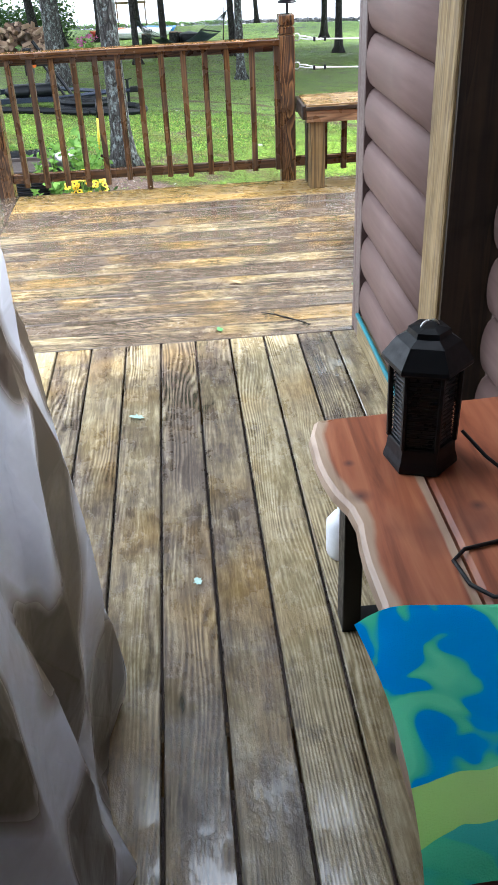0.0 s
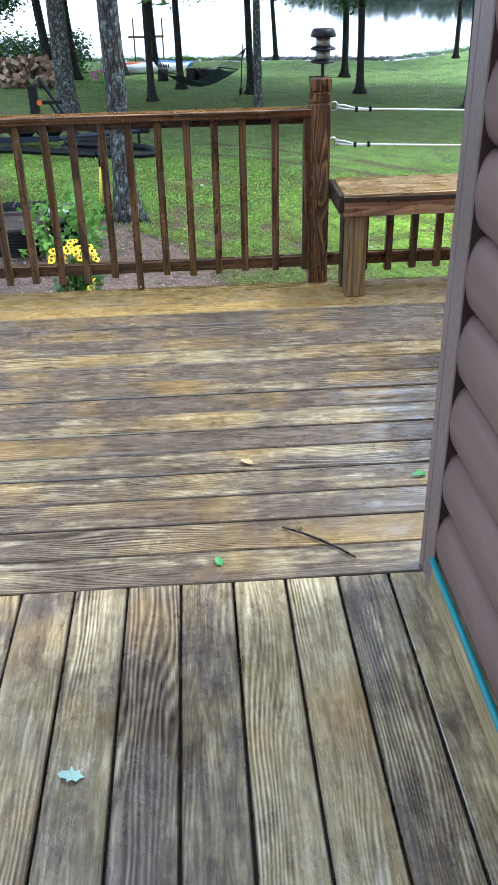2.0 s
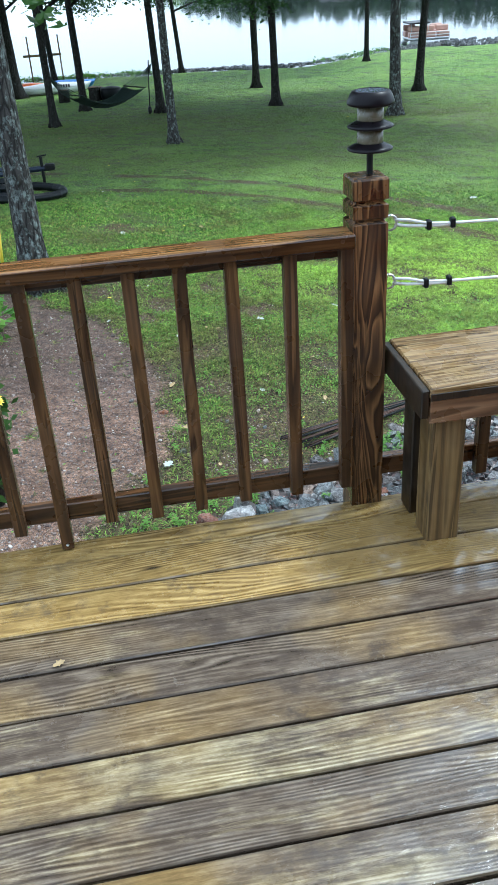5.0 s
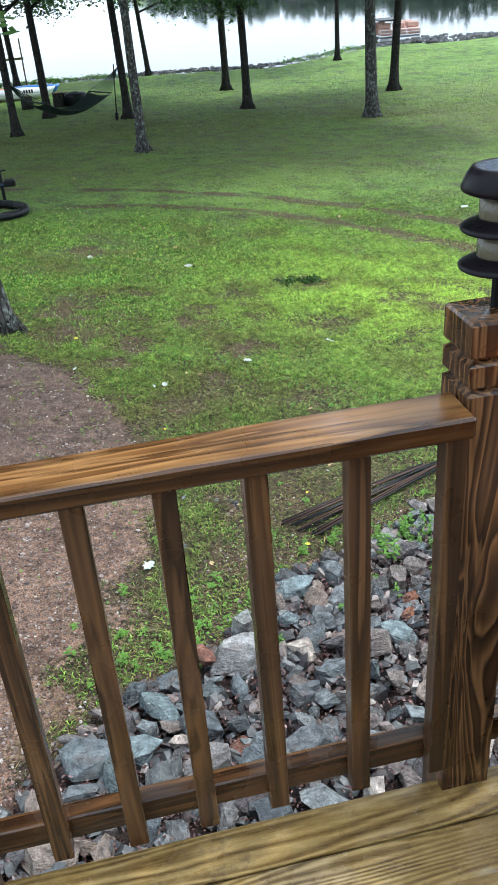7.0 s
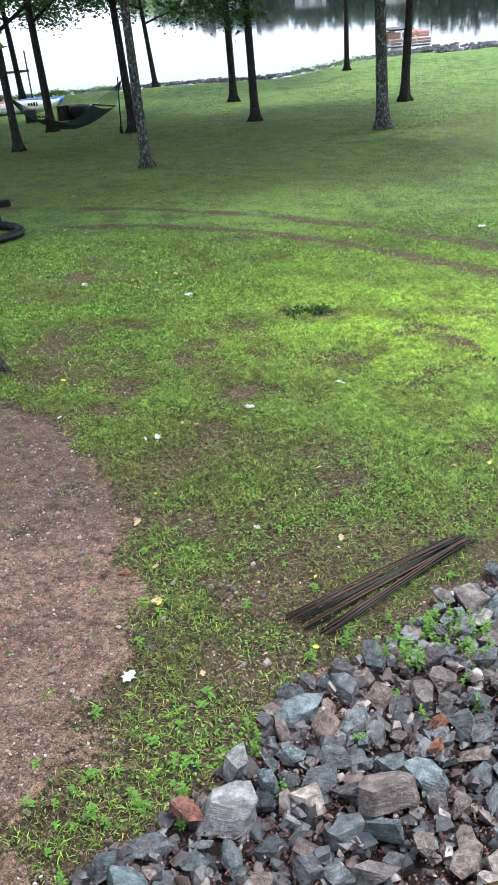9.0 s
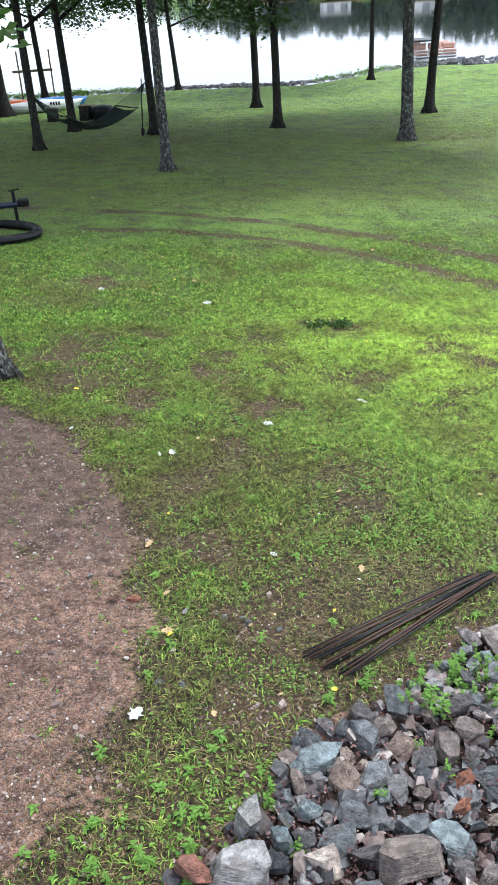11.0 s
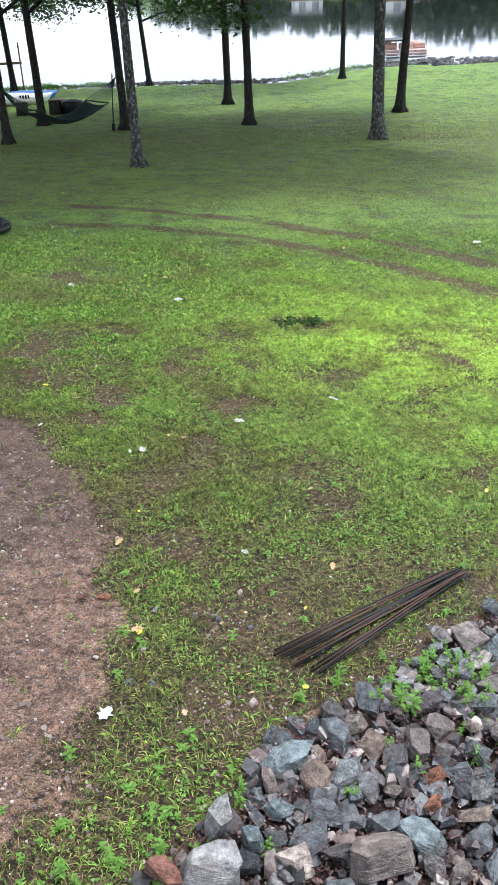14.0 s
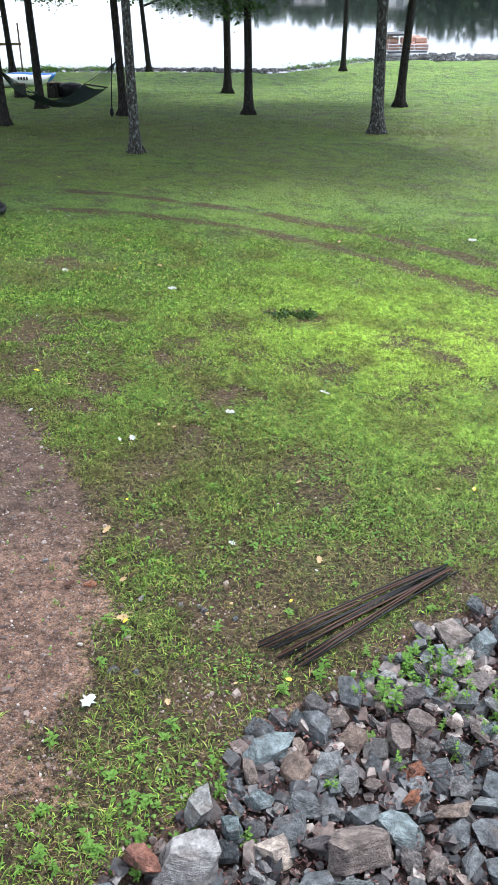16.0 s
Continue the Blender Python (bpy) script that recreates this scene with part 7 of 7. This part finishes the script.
def wood_pile():
    """Split logs heaped by the shore."""
    p = thing("firewood_pile", "heap of split firewood on the lawn", "firewood", (-5.9, 31.4, terrain(-5.9, 31.4)))
    rnd = random.Random(8)
    bm = bmesh.new()
    prof = [(-0.09, -0.05), (0.09, -0.05), (0.06, 0.06), (-0.02, 0.09)]
    a = [bm.verts.new((-0.22, y, z)) for y, z in prof]
    b = [bm.verts.new((0.22, y, z)) for y, z in prof]
    for k in range(4):
        bm.faces.new((a[k], a[(k + 1) % 4], b[(k + 1) % 4], b[k]))
    bm.faces.new(a[::-1])
    bm.faces.new(b)
    kk = Mat("firewood", 0.85)
    kk.col(kk.ramp(kk.rand(), (0.0, (0.06, 0.04, 0.03)), (0.5, (0.2, 0.12, 0.075)), (0.9, (0.42, 0.3, 0.2))))
    me = link_mesh("split_log", bm, kk.m)
    for k in range(190):
        f, g = rnd.random(), rnd.random()
        x = -1.5 + 3.0 * f
        top = 0.95 * (1 - abs(2 * f - 1.1) ** 2.2 * 0.7)
        z = 0.05 + top * g
        y = rnd.uniform(-0.55, 0.55) * (1 - 0.6 * g)
        again("split_log", me, p, (x, y, z), (rnd.uniform(0, 6.3), rnd.uniform(-0.5, 0.5), rnd.uniform(0, 6.3)), (rnd.uniform(0.8, 1.2),) * 3)


wood_pile()
fr = thing("shore_frame", "pale wooden cross-bar frame standing at the water's edge", "frame", (-1.9, 43.5, terrain(-1.9, 43.5)))
for x in (-0.68, 0.68):
    bm = bmesh.new()
    box(bm, (x - 0.03, -0.03, 0), (x + 0.03, 0.03, 1.95), 0.004)
    part("upright", bm, TAN_Z, fr)
bm = bmesh.new()
box(bm, (-0.95, -0.06, 1.1), (0.75, -0.032, 1.2), 0.004)
part("cross_bar", bm, LUMBER_Z, fr)


def pontoon_boat():
    b = thing("pontoon_boat", "small pontoon boat with salmon seats and a dark folded canopy, moored", "boat", (17.75, 48.0, WATER_Z), rz=-4)
    for y in (-0.6, 0.6):
        bm = bmesh.new()
        tube(bm, [(-1.15, y, 0.08), (-1.0, y, 0.1), (0.95, y, 0.1), (1.2, y, 0.16)], [0.08, 0.2, 0.2, 0.06], 12)
        part("pontoon", bm, STEEL, b, "", True)
    bm = bmesh.new()
    box(bm, (-1.1, -0.8, 0.28), (1.1, 0.8, 0.34), 0.02)
    part("deck_plate", bm, WHITE, b)
    for y in (-0.78, 0.78):
        for z in (0.46, 0.6):
            bm = bmesh.new()
            tube(bm, [(-1.08, y, z), (1.05, y, z)], 0.018, 6)
            part("rail", bm, WHITE, b)
        for x in (-1.06, -0.4, 0.3, 1.03):
            bm = bmesh.new()
            tube(bm, [(x, y, 0.34), (x, y, 0.61)], 0.016, 6)
            part("rail_post", bm, WHITE, b)
    for x, y in ((-0.75, -0.5), (0.0, -0.5), (0.75, -0.5), (-0.75, 0.45), (0.7, 0.45)):
        bm = bmesh.new()
        box(bm, (x - 0.33, y - 0.22, 0.345), (x + 0.33, y + 0.22, 0.62), 0.05)
        box(bm, (x - 0.33, y + 0.1, 0.62), (x + 0.33, y + 0.24, 0.9), 0.05)
        part("seat", bm, SALMON, b, "faded salmon vinyl seat")
    for x in (-1.0, -0.1):
        bm = bmesh.new()
        tube(bm, [(x, -0.76, 0.6), (x, -0.74, 1.0), (x, 0.74, 1.0), (x, 0.76, 0.6)], 0.016, 6)
        part("canopy_hoop", bm, STEEL, b)
    bm = bmesh.new()
    box(bm, (-1.1, -0.72, 1.0), (0.0, 0.72, 1.08), 0.03)
    part("canopy", bm, BLACK, b, "dark folded canopy")


pontoon_boat()

# riprap at the water's edge and low growth on the bank
vs, fs = [], []
for k in range(2200):
    x = rs.uniform(-9, 24)
    y = shore(x) + rs.uniform(-0.35, 0.35)
    s = rs.uniform(0.08, 0.22) if 3 < x < 10 else rs.uniform(0.05, 0.14)
    a = rs.uniform(0, 6.3)
    ca, sa = math.cos(a), math.sin(a)
    o = np.array((x, y, WATER_Z + 0.05 + rs.uniform(0, 0.12)))
    i = len(vs)
    for b in base:
        b = b * (1 + rs.uniform(-0.3, 0.3, 3))
        vs.append(o + s * np.array((b[0] * ca - b[1] * sa, b[0] * sa + b[1] * ca, b[2])))
    fs += [tuple(i + q for q in f) for f in quads]
for k in range(260):
    c = (18.6, 46.0) if k % 2 else (21.2, 45.4)
    i = len(vs)
    s = rs.uniform(0.12, 0.28)
    o = np.array((c[0] + rs.normal(0, 0.7), c[1] + rs.normal(0, 0.25), WATER_Z + rs.uniform(0.02, 0.26)))
    for b in base:
        vs.append(o + s * b * (1 + rs.uniform(-0.3, 0.3, 3)))
    fs += [tuple(i + q for q in f) for f in quads]
tagged(new("shore_stones", bulk("shore_stones", vs, fs, STONE)), "grey broken stones lining the lake shore", "stones", kind="stuff")
cen = [(x, shore(x) - 0.15 + rs.normal(0, 0.2), WATER_Z + 0.08 + rs.uniform(0, 0.14)) for x in list(rs.uniform(-9, 3.2, 240)) + list(rs.uniform(10, 16, 50))]
tagged(new("shore_weeds", leaf_cloud(cen, 16, (0.18, 0.12, 0.05), 0.07, 55, WEED, "shore_weeds")), "low green weeds along the bank", "weeds", kind="stuff")
cen = [(-8.5 + 3.8 * rs.rand(), 37 + 4 * rs.rand(), -2.9 + 1.0 * rs.rand()) for k in range(150)]
tagged(new("shore_bushes", leaf_cloud(cen, 30, (0.3, 0.3, 0.25), 0.13, 56, LEAVES, "shore_bushes")), "green bushes at the edge of the lawn", "bushes", kind="stuff")
leafy_plant(-3.1, 29.5, 0.6, 0.2, 91, "pink-flowered clump of garden plants", 20)
cen = [(-3.1 + rs.normal(0, 0.22), 29.4 + rs.normal(0, 0.15), terrain(-3.1, 29.4) + 0.45 + 0.2 * rs.rand()) for k in range(16)]
tagged(new("pink_flowers", leaf_cloud(cen, 6, (0.05, 0.05, 0.04), 0.08, 57, PINK, "pink_flowers")), "cluster of pink garden flowers", "flowers", kind="stuff")


# ---- the far shore ----
def far_woods():
    cen = []
    r = np.random.RandomState(4)
    for k in range(520):
        x = r.uniform(18, 150) if k < 400 else r.uniform(-260, 16)
        y = far_shore(x) + r.uniform(0.5, 26)
        h = r.uniform(3.2, 4.8) * (1 if k < 400 else 1.6)
        for j in range(9):
            f = j / 8
            w = 1.7 * math.sin(math.pi * (0.12 + 0.85 * f)) + 0.3
            cen.append((x + r.normal(0, w * 0.5), y + r.normal(0, w * 0.5), WATER_Z + 0.3 + h * f))
    return leaf_cloud(cen, 14, (0.7, 0.7, 0.35), 1.0, 58, FARLEAF, "far_woods")


tagged(new("far_woods", far_woods()), "dark wooded bank across the lake", "woods", kind="stuff")


def cabin(x, w, label):
    y = far_shore(x) + 1.5
    h = thing("boat_house", label, "boat house", (x, y, WATER_Z + 0.3), "boat houses across the lake")
    bm = bmesh.new()
    box(bm, (-w / 2, -1.0, 0), (w / 2, 1.0, 1.6), 0.02)
    part("wall", bm, WHITE, h)
    bm = bmesh.new()
    prism(bm, [(-w / 2 - 0.3, -1.4), (w / 2 + 0.3, -1.4), (w / 2 + 0.3, 1.4), (-w / 2 - 0.3, 1.4)], 1.6, 1.85)
    part("roof", bm, plain("grey_roofing", (0.2, 0.2, 0.21), 0.7), h)
    for k in (-1, 1):
        bm = bmesh.new()
        box(bm, (k * w * 0.24 - 0.5, -1.06, 0.3), (k * w * 0.24 + 0.5, -1.01, 1.4), 0.01)
        part("door", bm, plain("grey_door", (0.3, 0.32, 0.35), 0.5), h)
    bm = bmesh.new()
    box(bm, (-w / 2 - 1.5, -5.5, -0.15), (w / 2 + 0.5, -1.1, -0.02))
    part("dock", bm, TAN_X, h, "pale wooden dock")


cabin(22.5, 4.5, "pale boat house with a dock on the far shore")
cabin(28.5, 5.0, "white boat house on the far shore")
cabin(36.0, 4.0, "white covered boat lift on the far shore")
cabin(46.0, 6.0, "white boat house with a dock among dark trees")


# ---- a low branch of the path-side oak ----
def low_branch():
    t = next(o for o in bpy.data.objects if o.name.startswith("tree") and o.get("label", "").startswith("lichen-covered oak"))
    bm = bmesh.new()
    tube(bm, [(0.0, 0.0, 4.6), (-0.1, 1.0, 4.3), (0.1, 2.0, 3.4), (0.3, 2.6, 2.75)], [0.05, 0.035, 0.02, 0.008], 6)
    part("limb", bm, BARK, t, "", True)
    cen = [(0.34, 2.65, 2.5), (0.3, 2.6, 2.65), (0.42, 2.7, 2.4), (0.2, 2.5, 2.8), (0.1, 2.2, 3.1)]
    ob = new("leaf_spray", leaf_cloud(cen, 7, (0.1, 0.1, 0.1), 0.14, 66, LEAVES, "leaf_spray"))
    ob.parent = t


low_branch()
